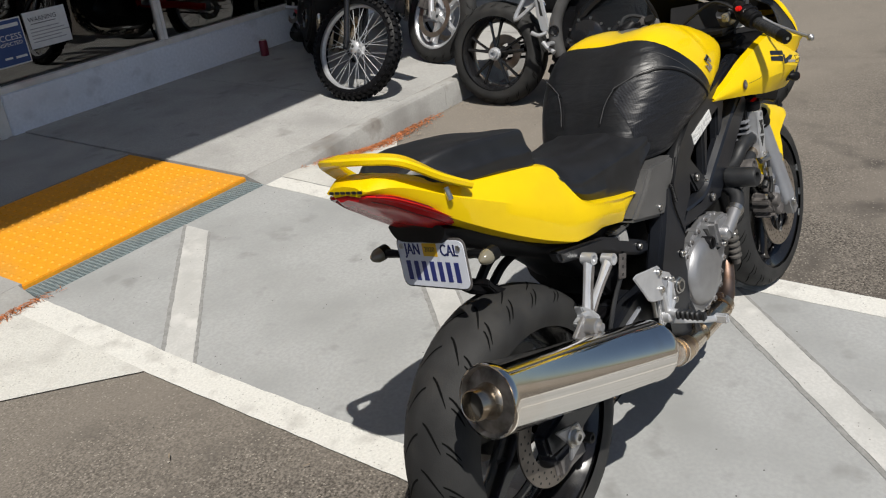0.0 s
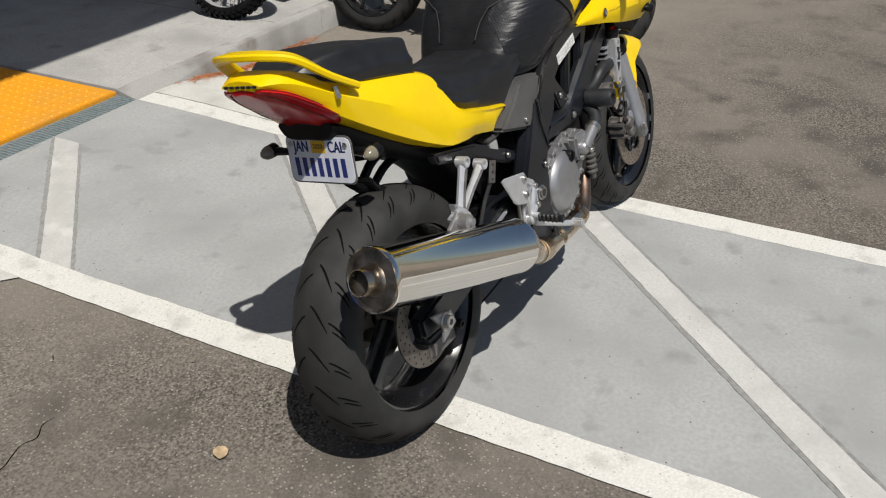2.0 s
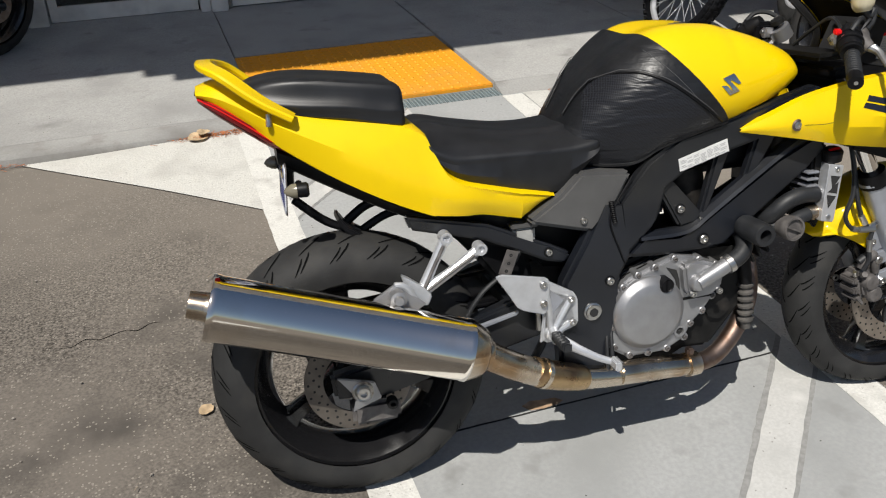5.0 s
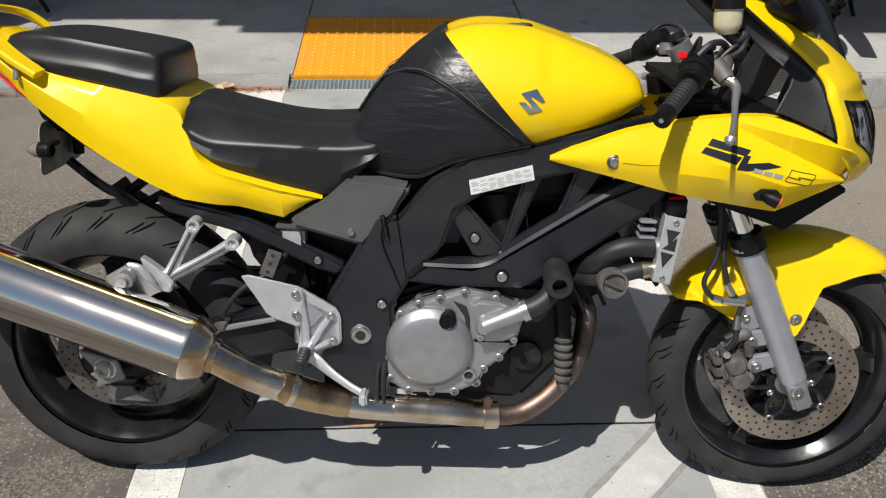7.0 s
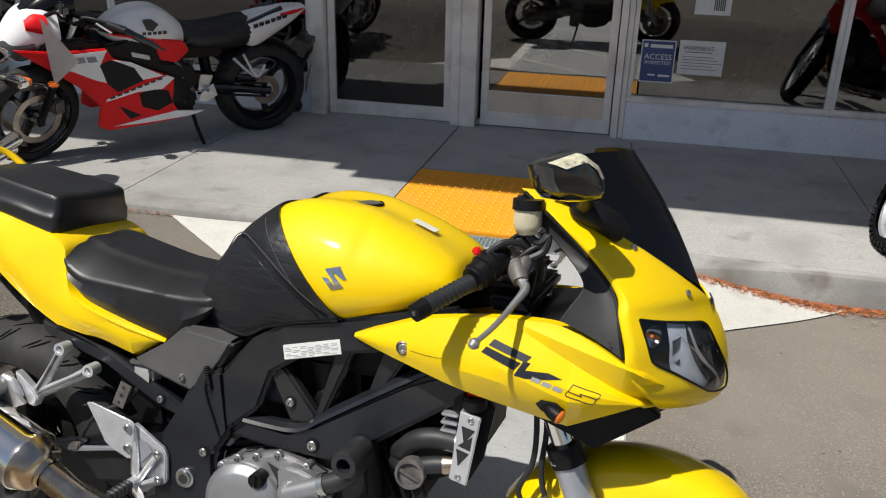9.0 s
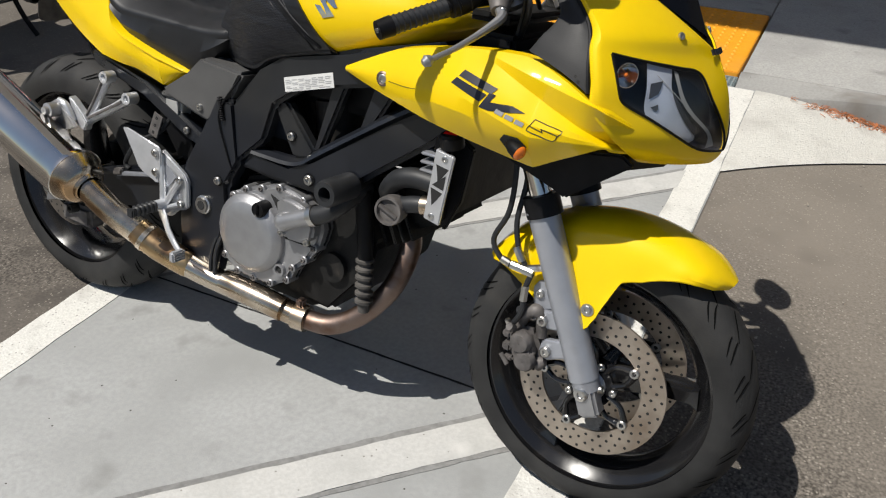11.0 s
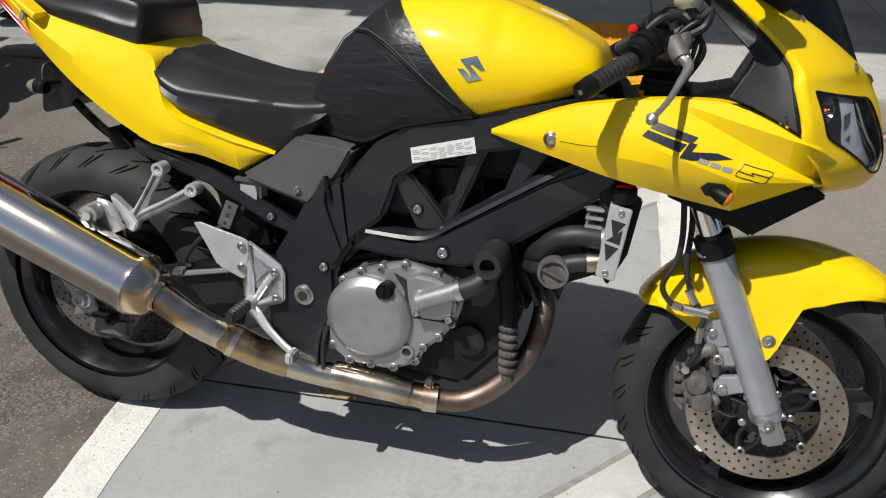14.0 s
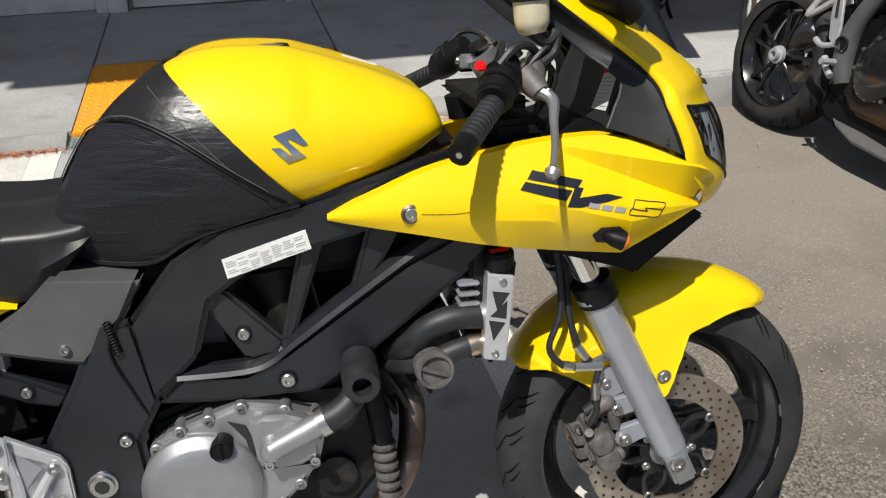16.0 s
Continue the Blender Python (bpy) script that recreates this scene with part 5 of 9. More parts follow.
for k in range(6):
    part("name_mark", block(-0.2545, -0.0445 + 0.0152 * k, 0.9385, -0.250, -0.0325 + 0.0152 * k, 0.9435, 0.001), INK, bike)
under = body([(-0.11, 0.785, 0.82, 0.05, 0.07, 0.07, 0.80), (0.0, 0.722, 0.77, 0.07, 0.092, 0.08, 0.745), (0.12, 0.655, 0.69, 0.07, 0.10, 0.09, 0.672), (0.24, 0.590, 0.66, 0.07, 0.10, 0.10, 0.625), (0.34, 0.48, 0.65, 0.06, 0.10, 0.11, 0.57), (0.42, 0.44, 0.66, 0.06, 0.10, 0.11, 0.56)])
part("undertail", under, BLACK, bike, "black plastic undertail and inner fender")

# number plate with bars for its number
PM = Matrix(((0, 0.08, -1, -0.104), (-1, 0, 0, -0.015), (0, 1, 0.08, 0.737), (0, 0, 0, 1)))
def rounded(hw, hh, r):
    return [(sx * (hw - r) + r * math.cos(a0 + k * math.pi / 8), sy * (hh - r) + r * math.sin(a0 + k * math.pi / 8)) for sx, sy, a0 in ((1, 1, 0), (-1, 1, math.pi / 2), (-1, -1, math.pi), (1, -1, 1.5 * math.pi)) for k in range(5)]


def flat_plate(outline, z0, z1):
    bm = slab(outline, z0, z1, 0)
    bm.transform(PM @ Matrix(((1, 0, 0, 0), (0, 0, 1, 0), (0, 1, 0, 0), (0, 0, 0, 1))))
    return tidy(bm)


plate = part("number_plate", flat_plate(rounded(0.0885, 0.049, 0.014), -0.001, 0.001), PLATE_WHITE, bike, "white motorcycle plate with dark blue print")
bm = flat_plate(rounded(0.092, 0.053, 0.016), -0.0035, -0.0012)
part("plate_frame", bm, CALIPER, plate)
for k in range(7):
    part("number_bar", block(-0.072 + 0.0215 * k, -0.037, 0.001, -0.072 + 0.0215 * k + 0.012, 0.004, 0.0016, 0, None, PM), BLUE_INK, plate)
for sx, word in ((-0.048, "JAN"), (0.050, "CAL")):
    for dx in (-0.0007, 0.0, 0.0007):
        writing("lettering", word, 0.034, PM @ pose(sx + dx, 0.0275, 0.0012), BLUE_INK, plate, squeeze=0.72)
tag = part("year_tag", block(-0.019, 0.015, 0.001, 0.019, 0.042, 0.0016, 0, None, PM), GOLD, plate)
writing("lettering", "2020", 0.014, PM @ pose(0, 0.029, 0.0018), INK, tag)
for sx in (-0.076, 0.076):
    part("plate_bolt", hexbolt(PM @ V((sx, 0.034, 0.001)), (-1, 0, 0.08), 0.006, 0.003), STEEL, plate)
bracket = tube([(-0.085, -0.03, 0.700), (-0.02, -0.02, 0.640), (0.05, -0.02, 0.610)], 0.010, 8)
bracket = tube([(0.02, 0.0, 0.625), (0.07, 0.0, 0.66), (0.13, 0.0, 0.675)], 0.011, 8, 6, bracket)
bracket = tube([(0.05, 0.0, 0.600), (0.12, 0.0, 0.635), (0.20, 0.0, 0.640)], 0.010, 8, 6, bracket)
bracket = tube([(-0.09, 0.03, 0.70), (-0.085, 0.03, 0.78)], 0.012, 8, 6, bracket)
bracket = block(-0.096, -0.06, 0.765, -0.02, 0.06, 0.795, 0.006, bracket)
bracket = slab([(0.005, 0.655), (0.022, 0.630), (0.06, 0.605), (0.065, 0.592), (0.03, 0.600), (0.0, 0.64)], -0.05, 0.03, 0.003, bracket)
part("plate_bracket", bracket, BLACK, bike)
for sgn, c in ((-1, V((-0.075, -0.143, 0.748))), (1, V((-0.100, 0.128, 0.752)))):
    stalk = part("turn_signal", tube([c + V((0, -sgn * 0.055, 0.0)), c + V((0, -sgn * 0.018, 0))], [0.008, 0.010], 10), BLACK, bike)
    part("lamp_body", lathe([(-0.026, 0.004), (-0.019, 0.010), (-0.006, 0.0150), (0.012, 0.0155), (0.016, 0.012)], c, (1, 0, 0), 18), BLACK, stalk)
    part("lens", lathe([(-0.034, 0.001), (-0.029, 0.008), (-0.018, 0.0142), (-0.008, 0.0156)], c, (1, 0, 0), 18), SMOKE, stalk)

# ---- frame parts ----
def plates(name, outline, v0, v1, mat, bevel=0.006, label="", both=True, sm=0):
    for sgn in ((-1, 1) if both else (-1,)):
        part(name, slab(outline, sgn * v0, sgn * v1, bevel, smooth=sm), mat, bike, label)


plates("lower_frame_rail", [(0.612, 0.508), (0.662, 0.553), (0.75, 0.546), (0.806, 0.571), (0.99, 0.692), (1.10, 0.745), (1.12, 0.70), (1.076, 0.660), (0.862, 0.500), (0.70, 0.500)], 0.166, 0.130, FRAME, 0.010)
for sgn in (-1, 1):
    low = spline([(0.655, 0.546), (0.748, 0.545), (0.790, 0.556), (0.830, 0.584), (0.985, 0.689), (1.060, 0.735)], 4)
    high = spline([(0.655, 0.558), (0.746, 0.558), (0.785, 0.568), (0.824, 0.597), (0.978, 0.702), (1.052, 0.747)], 4)
    bm = rings([[(a[0], sgn * 0.172, a[1]), (a[0] * 0.5 + b[0] * 0.5, sgn * 0.168, a[1] * 0.5 + b[1] * 0.5), (b[0], sgn * 0.154, b[1]), (b[0], sgn * 0.140, b[1]), (a[0], sgn * 0.150, a[1] - 0.010)] for a, b in zip(low, high)])
    part("rail_ledge", tidy(bm), FRAME, bike, sharp=0.3)
plates("frame_web", [(0.690, 0.675), (0.735, 0.672), (0.812, 0.585), (0.80, 0.565), (0.755, 0.560)], 0.158, 0.130, FRAME, 0.006)
plates("frame_web", [(0.845, 0.735), (0.880, 0.735), (0.826, 0.590), (0.803, 0.575)], 0.157, 0.130, FRAME, 0.006)
plates("frame_web", [(0.945, 0.76), (1.00, 0.76), (0.945, 0.665), (0.905, 0.630)], 0.157, 0.130, FRAME, 0.006)
plates("pivot_plate", [(0.560, 0.652), (0.612, 0.645), (0.632, 0.520), (0.598, 0.462), (0.602, 0.40), (0.580, 0.30), (0.565, 0.232), (0.458, 0.236), (0.452, 0.36), (0.466, 0.475), (0.515, 0.560)], 0.178, 0.132, FRAME, 0.010)
plates("side_cover", [(0.392, 0.626), (0.466, 0.674), (0.512, 0.718), (0.630, 0.708), (0.598, 0.648), (0.538, 0.583), (0.500, 0.592), (0.402, 0.618)], 0.174, 0.10, PLASTIC, 0.016, "dark grey plastic side cover")
plates("subframe_rail", [(0.13, 0.662), (0.31, 0.622), (0.452, 0.556), (0.500, 0.530), (0.485, 0.508), (0.44, 0.520), (0.30, 0.588), (0.14, 0.632)], 0.142, 0.112, FRAME, 0.006)
plates("swingarm", [(-0.055, 0.272), (-0.060, 0.328), (0.03, 0.345), (0.20, 0.392), (0.36, 0.440), (0.50, 0.445), (0.57, 0.42), (0.57, 0.36), (0.42, 0.345), (0.22, 0.300), (0.06, 0.262)], 0.150, 0.112, FRAME, 0.008, "black box-section swingarm")
part("swingarm_bridge", block(0.36, -0.115, 0.355, 0.44, 0.115, 0.43, 0.012), FRAME, bike)
part("rear_sprocket", lathe([(-0.003, 0.045), (-0.003, 0.102), (0.003, 0.102), (0.003, 0.045)], (0.003, 0.068, 0.298), seg=40, closed=True), SHADED_DISC, bike)
part("cush_drum", lathe([(-0.035, 0.040), (-0.030, 0.078), (0.004, 0.082), (0.008, 0.050), (0.008, 0.012)], (0.003, 0.052, 0.298), seg=32), DARK, bike)
for w0, w1 in ((0.404, 0.445), (0.193, 0.350)):
    part("drive_chain", tube([(0.003, 0.068, w0), (0.25, 0.068, (w0 + w1) / 2), (0.48, 0.068, w1)], 0.007, 6), DARK, bike)
adj = part("axle_plate", slab([(-0.050, 0.338), (0.030, 0.316), (0.043, 0.275), (-0.022, 0.252), (-0.012, 0.285)], -0.176, -0.168, 0.002), ALU, bike)
part("axle_nut", hexbolt((0.003, -0.176, 0.298), (0, -1, 0), 0.016, 0.014), STEEL, adj)
part("axle_washer", lathe([(0, 0.012), (0.003, 0.021), (0.0, 0.024)], (0.003, -0.177, 0.298), (0, -1, 0), 20), STEEL, adj)
spool = part("adjuster_bolt", hexbolt((0.066, -0.152, 0.252), (0, -1, 0), 0.013, 0.022), DARK, bike)
cal = block(-0.02, -0.135, 0.19, 0.09, -0.075, 0.245, 0.010)
part("rear_caliper", cal, CALIPER, bike)
for u, v, w, r, mat in ((0.575, -0.178, 0.466, 0.011, STEEL), (0.810, -0.166, 0.528, 0.013, STEEL), (0.754, -0.158, 0.604, 0.011, STEEL), (0.515, -0.172, 0.613, 0.0095, STEEL),
                        (0.445, -0.142, 0.541, 0.010, STEEL), (0.805, -0.158, 0.574, 0.006, STEEL)):
    part("bolt", hexbolt((u, v, w), (0, -1, 0), r * 0.82, 0.008), mat, bike)
    part("washer", lathe([(0.0, r * 1.05), (0.0015, r * 1.1), (0.002, r * 0.8)], (u, v, w), (0, -1, 0), 18), BLACK, bike)
nut = part("pivot_nut", lathe([(0.0, 0.0215), (0.004, 0.0210), (0.0055, 0.0175), (0.010, 0.0170), (0.010, 0.0105), (0.002, 0.0100)], (0.533, -0.178, 0.399), (0, -1, 0), 24), STEEL, bike)
part("hex_hole", slab([(0.533 + 0.0108 * math.cos(k * math.pi / 3 + 0.3), 0.399 + 0.0108 * math.sin(k * math.pi / 3 + 0.3)) for k in range(6)], -0.1885, -0.180, 0), PIT, nut)
cable = part("frame_trim", tube([(0.628, -0.176, 0.700), (0.586, -0.181, 0.640), (0.575, -0.1815, 0.60), (0.60, -0.1805, 0.53), (0.612, -0.178, 0.50)], 0.002, 8), BLACK, bike)
coil = None
for k in range(11):
    coil = lathe([(-0.0016, 0.0045), (0, 0.0062), (0.0016, 0.0045)], (0.5765 + 0.0009 * k, -0.1815, 0.648 - 0.0045 * k), (0.2, 0, -1), 10, coil)
part("spring_sleeve", coil, BLACK, bike)
lab = slab([(0.738, 0.722), (0.855, 0.755), (0.861, 0.727), (0.743, 0.694)], -0.1740, -0.1722, 0)
lab = part("frame_label", lab, WHITE, bike, "white printed label on the frame")
bm = None
for k in range(8):
    for m in range(7):
        a, b = V((0.7425, 0.7180)), V((0.8535, 0.7495))
        dn = V((0.0051, -0.0245)) * ((k + 0.2) / 8)
        if (k * 7 + m * 3) % 11 > 8:
            continue
        p, q = a + dn + (b - a) * (m / 7.0), a + dn + (b - a) * ((m + 0.62 + 0.09 * ((m * 5 + k * 3) % 4)) / 7.0)
        bm = slab([tuple(p), tuple(q), (q.x, q.y - 0.0014), (p.x, p.y - 0.0014)], -0.1746, -0.1738, 0, bm)
tagged(part("fine_print", bm, PRINT, lab), kind="stuff")
res = part("brake_reservoir", block(0.368, -0.140, 0.560, 0.418, -0.100, 0.604, 0.007), FROSTED, bike, "cloudy plastic brake fluid reservoir")
part("lid", block(0.362, -0.143, 0.602, 0.424, -0.097, 0.613, 0.003), PLASTIC, res)

# ---- foot controls ----
hanger = part("passenger_bracket", tube([(0.209, -0.160, 0.612), (0.180, -0.163, 0.560), (0.146, -0.168, 0.497)], [0.012, 0.0105, 0.013], 10), SILVER, bike, "cast silver passenger peg bracket")
part("bracket_arm", tube([(0.281, -0.160, 0.578), (0.22, -0.164, 0.540), (0.146, -0.168, 0.500)], [0.012, 0.0105, 0.013], 10), SILVER, hanger)
for u, w in ((0.209, 0.614), (0.283, 0.580)):
    part("boss", lathe([(-0.014, 0.006), (-0.014, 0.0135), (0.014, 0.0135), (0.014, 0.008), (0.006, 0.007), (0.006, 0.001)], (u, -0.160, w), (0, -1, 0), 18), SILVER, hanger)
part("peg_pivot", slab([(0.105, 0.552), (0.118, 0.545), (0.150, 0.520), (0.168, 0.500), (0.158, 0.478), (0.140, 0.482), (0.120, 0.500), (0.095, 0.505), (0.090, 0.520), (0.112, 0.525)], -0.190, -0.168, 0.003), SILVER, hanger)
part("folded_peg", tube([(0.128, -0.196, 0.498), (0.110, -0.20, 0.532), (0.086, -0.20, 0.540)], [0.009, 0.008, 0.006], 10), SILVER, hanger)
part("muffler_strap", slab([(0.040, 0.515), (0.085, 0.542), (0.115, 0.520), (0.150, 0.490), (0.120, 0.475), (0.06, 0.490)], -0.208, -0.198, 0.002), ALU, hanger)
# Hollow of each arm shown by a dark strip laid on its face
for a, b in (((0.202, -0.1722, 0.600), (0.150, -0.1795, 0.507)), ((0.268, -0.1722, 0.570), (0.160, -0.1795, 0.509))):
    part("channel", tube([a, tuple((V(a) + V(b)) / 2 - V((0, -0.0022, 0))), b], 0.0038, 6), CALIPER, hanger)
part("muffler_mount", lathe([(-0.02, 0.006), (-0.02, 0.017), (0.012, 0.017), (0.014, 0.011), (0.022, 0.009), (0.022, 0.001)], (0.088, -0.222, 0.519), (0, -1, 0), 20), ALU, hanger)
part("foot_bracket", slab([(0.405, 0.486), (0.440, 0.467), (0.484, 0.446), (0.488, 0.374), (0.450, 0.371), (0.404, 0.346), (0.412, 0.405)], -0.190, -0.180, 0.003), SILVER, bike, "silver foot control bracket")
heel = part("heel_plate", slab([(0.303, 0.524), (0.318, 0.527), (0.416, 0.506), (0.424, 0.498), (0.424, 0.470), (0.417, 0.424), (0.408, 0.420), (0.364, 0.436), (0.350, 0.446), (0.334, 0.474)], -0.201, -0.196, 0.002), SILVER, bike, "silver heel guard")
hang = part("rider_bracket", slab([(0.414, 0.498), (0.428, 0.490), (0.484, 0.457), (0.494, 0.441), (0.495, 0.382), (0.484, 0.374), (0.462, 0.366), (0.442, 0.346), (0.416, 0.345), (0.410, 0.372), (0.416, 0.420)], -0.190, -0.178, 0.003), SILVER, bike, "cast silver rider peg bracket")
# Darker grey triangles carry the shade of the recesses between the ribs
for pts in ([(0.440, 0.392), (0.464, 0.432), (0.466, 0.396)], [(0.424, 0.402), (0.430, 0.470), (0.460, 0.444)]):
    part("bracket_recess", slab(pts, -0.1912, -0.186, 0), FORK, hang)
part("rib", tube([(0.414, -0.191, 0.486), (0.424, -0.195, 0.430), (0.426, -0.197, 0.368)], 0.0075, 8), SILVER, hang)
part("rib", tube([(0.476, -0.191, 0.443), (0.452, -0.195, 0.408), (0.430, -0.197, 0.370)], 0.0070, 8), SILVER, hang)
part("rib", tube([(0.479, -0.191, 0.388), (0.454, -0.194, 0.376), (0.430, -0.197, 0.366)], 0.0065, 8), SILVER, hang)
part("pivot_boss", lathe([(0, 0.016), (0.014, 0.015), (0.018, 0.011), (0.018, 0.001)], (0.428, -0.190, 0.368), (0, -1, 0), 18), SILVER, hang)
for u, w in ((0.409, 0.491), (0.409, 0.447), (0.476, 0.443), (0.479, 0.388)):
    part("bracket_bolt", hexbolt((u, -0.2015 if u < 0.45 else -0.193, w), (0, -1, 0), 0.0085, 0.007), STEEL, hang)
peg = part("foot_peg", tube([(0.430, -0.200, 0.378), (0.428, -0.222, 0.377)], 0.011, 12), SILVER, bike)
for k in range(5):
    v = -0.226 - 0.012 * k
    part("rubber_rib", block(0.417, v - 0.0042, 0.3655, 0.439, v + 0.0042, 0.3875, 0.003, None, None, 1), HOSE, peg)
part("peg_core", block(0.421, -0.286, 0.367, 0.435, -0.220, 0.384, 0.002), HOSE, peg)
part("peg_tip", block(0.418, -0.292, 0.365, 0.438, -0.285, 0.386, 0.003), HOSE, peg)
def flat_arm(stations):
    """Cast arm with an oval section: (u, v, w, half height, half thickness)."""
    loops = []
    for u, v, w, h, t in spline(stations, 4):
        loops.append([(u + 0.35 * h * math.sin(a), v + t * math.cos(a), w + h * math.sin(a)) for a in (2 * math.pi * k / 12 for k in range(12))])
    return tidy(rings(loops))


ped = part("brake_pedal", flat_arm([(0.430, -0.206, 0.362, 0.012, 0.006), (0.452, -0.216, 0.352, 0.0125, 0.006), (0.480, -0.232, 0.337, 0.0095, 0.006), (0.515, -0.246, 0.319, 0.0080, 0.006), (0.542, -0.256, 0.309, 0.0075, 0.006), (0.552, -0.260, 0.307, 0.0070, 0.006)]), SILVER, bike, "cast silver brake pedal")
toe = part("toe_pad", block(0.5405, -0.288, 0.296, 0.5555, -0.252, 0.320, 0.004), SILVER, ped)
for k in range(4):
    part("toe_rib", block(0.5545, -0.286, 0.2985 + 0.0056 * k, 0.5575, -0.254, 0.3015 + 0.0056 * k, 0.001), ALU, toe)
part("brake_rod", tube([(0.405, -0.178, 0.375), (0.404, -0.178, 0.44)], 0.006, 8), STEEL, bike)
part("master_cylinder", tube([(0.404, -0.172, 0.425), (0.403, -0.172, 0.452)], 0.011, 12), DARK, bike)
part("link_bar", slab([(0.236, 0.384), (0.362, 0.414), (0.364, 0.424), (0.236, 0.396)], -0.168, -0.160, 0.002), FORK, bike)
part("link_clevis", slab([(0.226, 0.384), (0.256, 0.392), (0.262, 0.410), (0.232, 0.404)], -0.172, -0.158, 0.003), CALIPER, bike)
part("fluid_hose", tube([(0.39, -0.13, 0.57), (0.36, -0.14, 0.52), (0.29, -0.15, 0.475), (0.25, -0.15, 0.42), (0.262, -0.15, 0.405)], 0.0055, 8), HOSE, bike)
tab = part("drilled_tab", slab([(0.348, 0.563), (0.375, 0.554), (0.354, 0.500), (0.326, 0.509)], -0.150, -0.146, 0.001), CALIPER, bike)
for u, w in ((0.356, 0.549), (0.350, 0.531), (0.344, 0.514)):
    part("tab_hole", lathe([(0, 0.004), (0.0006, 0.0038), (0.0006, 0.001)], (u, -0.150, w), (0, -1, 0), 12), PIT, tab)
part("swingarm_guard", block(0.20, -0.10, 0.41, 0.34, 0.10, 0.43, 0.008), BLACK, bike)
part("inner_fender", slab([(0.27, 0.63), (0.40, 0.62), (0.43, 0.45), (0.36, 0.44), (0.30, 0.52)], -0.095, 0.095, 0.012), BLACK, bike)
part("battery_box", slab([(0.36, 0.63), (0.57, 0.64), (0.58, 0.47), (0.44, 0.49), (0.37, 0.57)], -0.10, 0.10, 0.01), BLACK, bike)
part("shock", tube([(0.42, 0.0, 0.62), (0.40, 0.0, 0.40)], 0.035, 14), DARK, bike)

# ---- engine ----
eng = part("engine", slab([(0.575, 0.250), (0.86, 0.235), (0.94, 0.330), (0.965, 0.42), (0.92, 0.500), (0.70, 0.505), (0.60, 0.47), (0.57, 0.36)], -0.135, 0.135, 0.012), DARK, bike, "grimy black and silver twin-cylinder engine")
CASE = [(0.577, 0.327), (0.580, 0.375), (0.593, 0.425), (0.620, 0.458), (0.683, 0.480), (0.738, 0.499), (0.790, 0.488), (0.846, 0.466), (0.855, 0.430), (0.848, 0.400), (0.840, 0.382), (0.818, 0.350), (0.786, 0.320), (0.773, 0.288), (0.720, 0.262), (0.628, 0.262), (0.583, 0.289)]
case = part("crankcase_cover", slab(CASE, -0.172, -0.125, 0.008), ALU, eng, "silver crankcase cover")
part("gasket_line", slab([(0.675 + (u - 0.675) * 1.018, 0.38 + (w - 0.38) * 1.018) for u, w in CASE], -0.150, -0.145, 0.001), DARK, case)
part("clutch_cover", lathe([(-0.01, 0.0885), (0.008, 0.0880), (0.011, 0.0865), (0.021, 0.0740), (0.0235, 0.0705), (0.0255, 0.045), (0.0265, 0.001)], (0.671, -0.172, 0.373), (0, -1, 0), 64), ALU, eng, "round silver clutch cover")
plug = part("filler_plug", lathe([(-0.02, 0.0172), (0.006, 0.0168), (0.009, 0.0150), (0.007, 0.0128), (0.007, 0.001)], (0.706, -0.192, 0.440), (0, -1, 0), 24), BLACK, eng)
part("plug_grip", block(0.7035, -0.2030, 0.427, 0.7085, -0.196, 0.453, 0.002), BLACK, plug)
pump = part("water_pump", slab([(0.748, 0.476), (0.765, 0.486), (0.800, 0.484), (0.838, 0.470), (0.850, 0.440), (0.846, 0.412), (0.818, 0.398), (0.776, 0.396), (0.757, 0.411), (0.752, 0.440)], -0.196, -0.165, 0.007), ALU, eng)
# The shaded slot beside the pump is a raised near-black strip
part("pump_recess", slab([(0.716, 0.474), (0.742, 0.464), (0.750, 0.440), (0.752, 0.408), (0.744, 0.412), (0.740, 0.440), (0.728, 0.458)], -0.1745, -0.165, 0.001), PIT, pump)
part("pump_seam", slab([(0.760, 0.3925), (0.842, 0.3925), (0.842, 0.3865), (0.760, 0.3865)], -0.1745, -0.165, 0.001), DARK, pump)
part("pump_pipe", tube([(0.778, -0.205, 0.437), (0.862, -0.203, 0.476)], [0.017, 0.018], 18), ALU, pump)
part("pump_elbow", lathe([(-0.03, 0.020), (0.008, 0.020), (0.014, 0.016), (0.016, 0.010), (0.016, 0.001)], (0.780, -0.200, 0.438), (0, -1, 0), 20), ALU, pump)
part("hose_clip", tube([(0.850, -0.203, 0.4705), (0.862, -0.203, 0.4760)], 0.0222, 18), STEEL, pump)
for u, w in ((0.772, 0.410), (0.838, 0.408)):
    part("pump_bolt", hexbolt((u, -0.196, w), (0, -1, 0), 0.0078, 0.008), STEEL, pump)
for u, w in ((0.586, 0.345), (0.592, 0.398), (0.612, 0.440), (0.648, 0.464), (0.690, 0.477), (0.738, 0.491), (0.800, 0.480), (0.842, 0.462), (0.836, 0.386), (0.812, 0.352), (0.782, 0.324), (0.768, 0.292), (0.724, 0.270), (0.676, 0.268), (0.630, 0.269), (0.592, 0.296)):
    boss = part("case_boss", lathe([(-0.03, 0.0098), (0.001, 0.0095), (0.0025, 0.0080), (0.0025, 0.001)], (u, -0.171, w), (0, -1, 0), 14), ALU, case)
    part("case_bolt", hexbolt((u, -0.1735, w), (0, -1, 0), 0.0054, 0.004), CALIPER, boss)
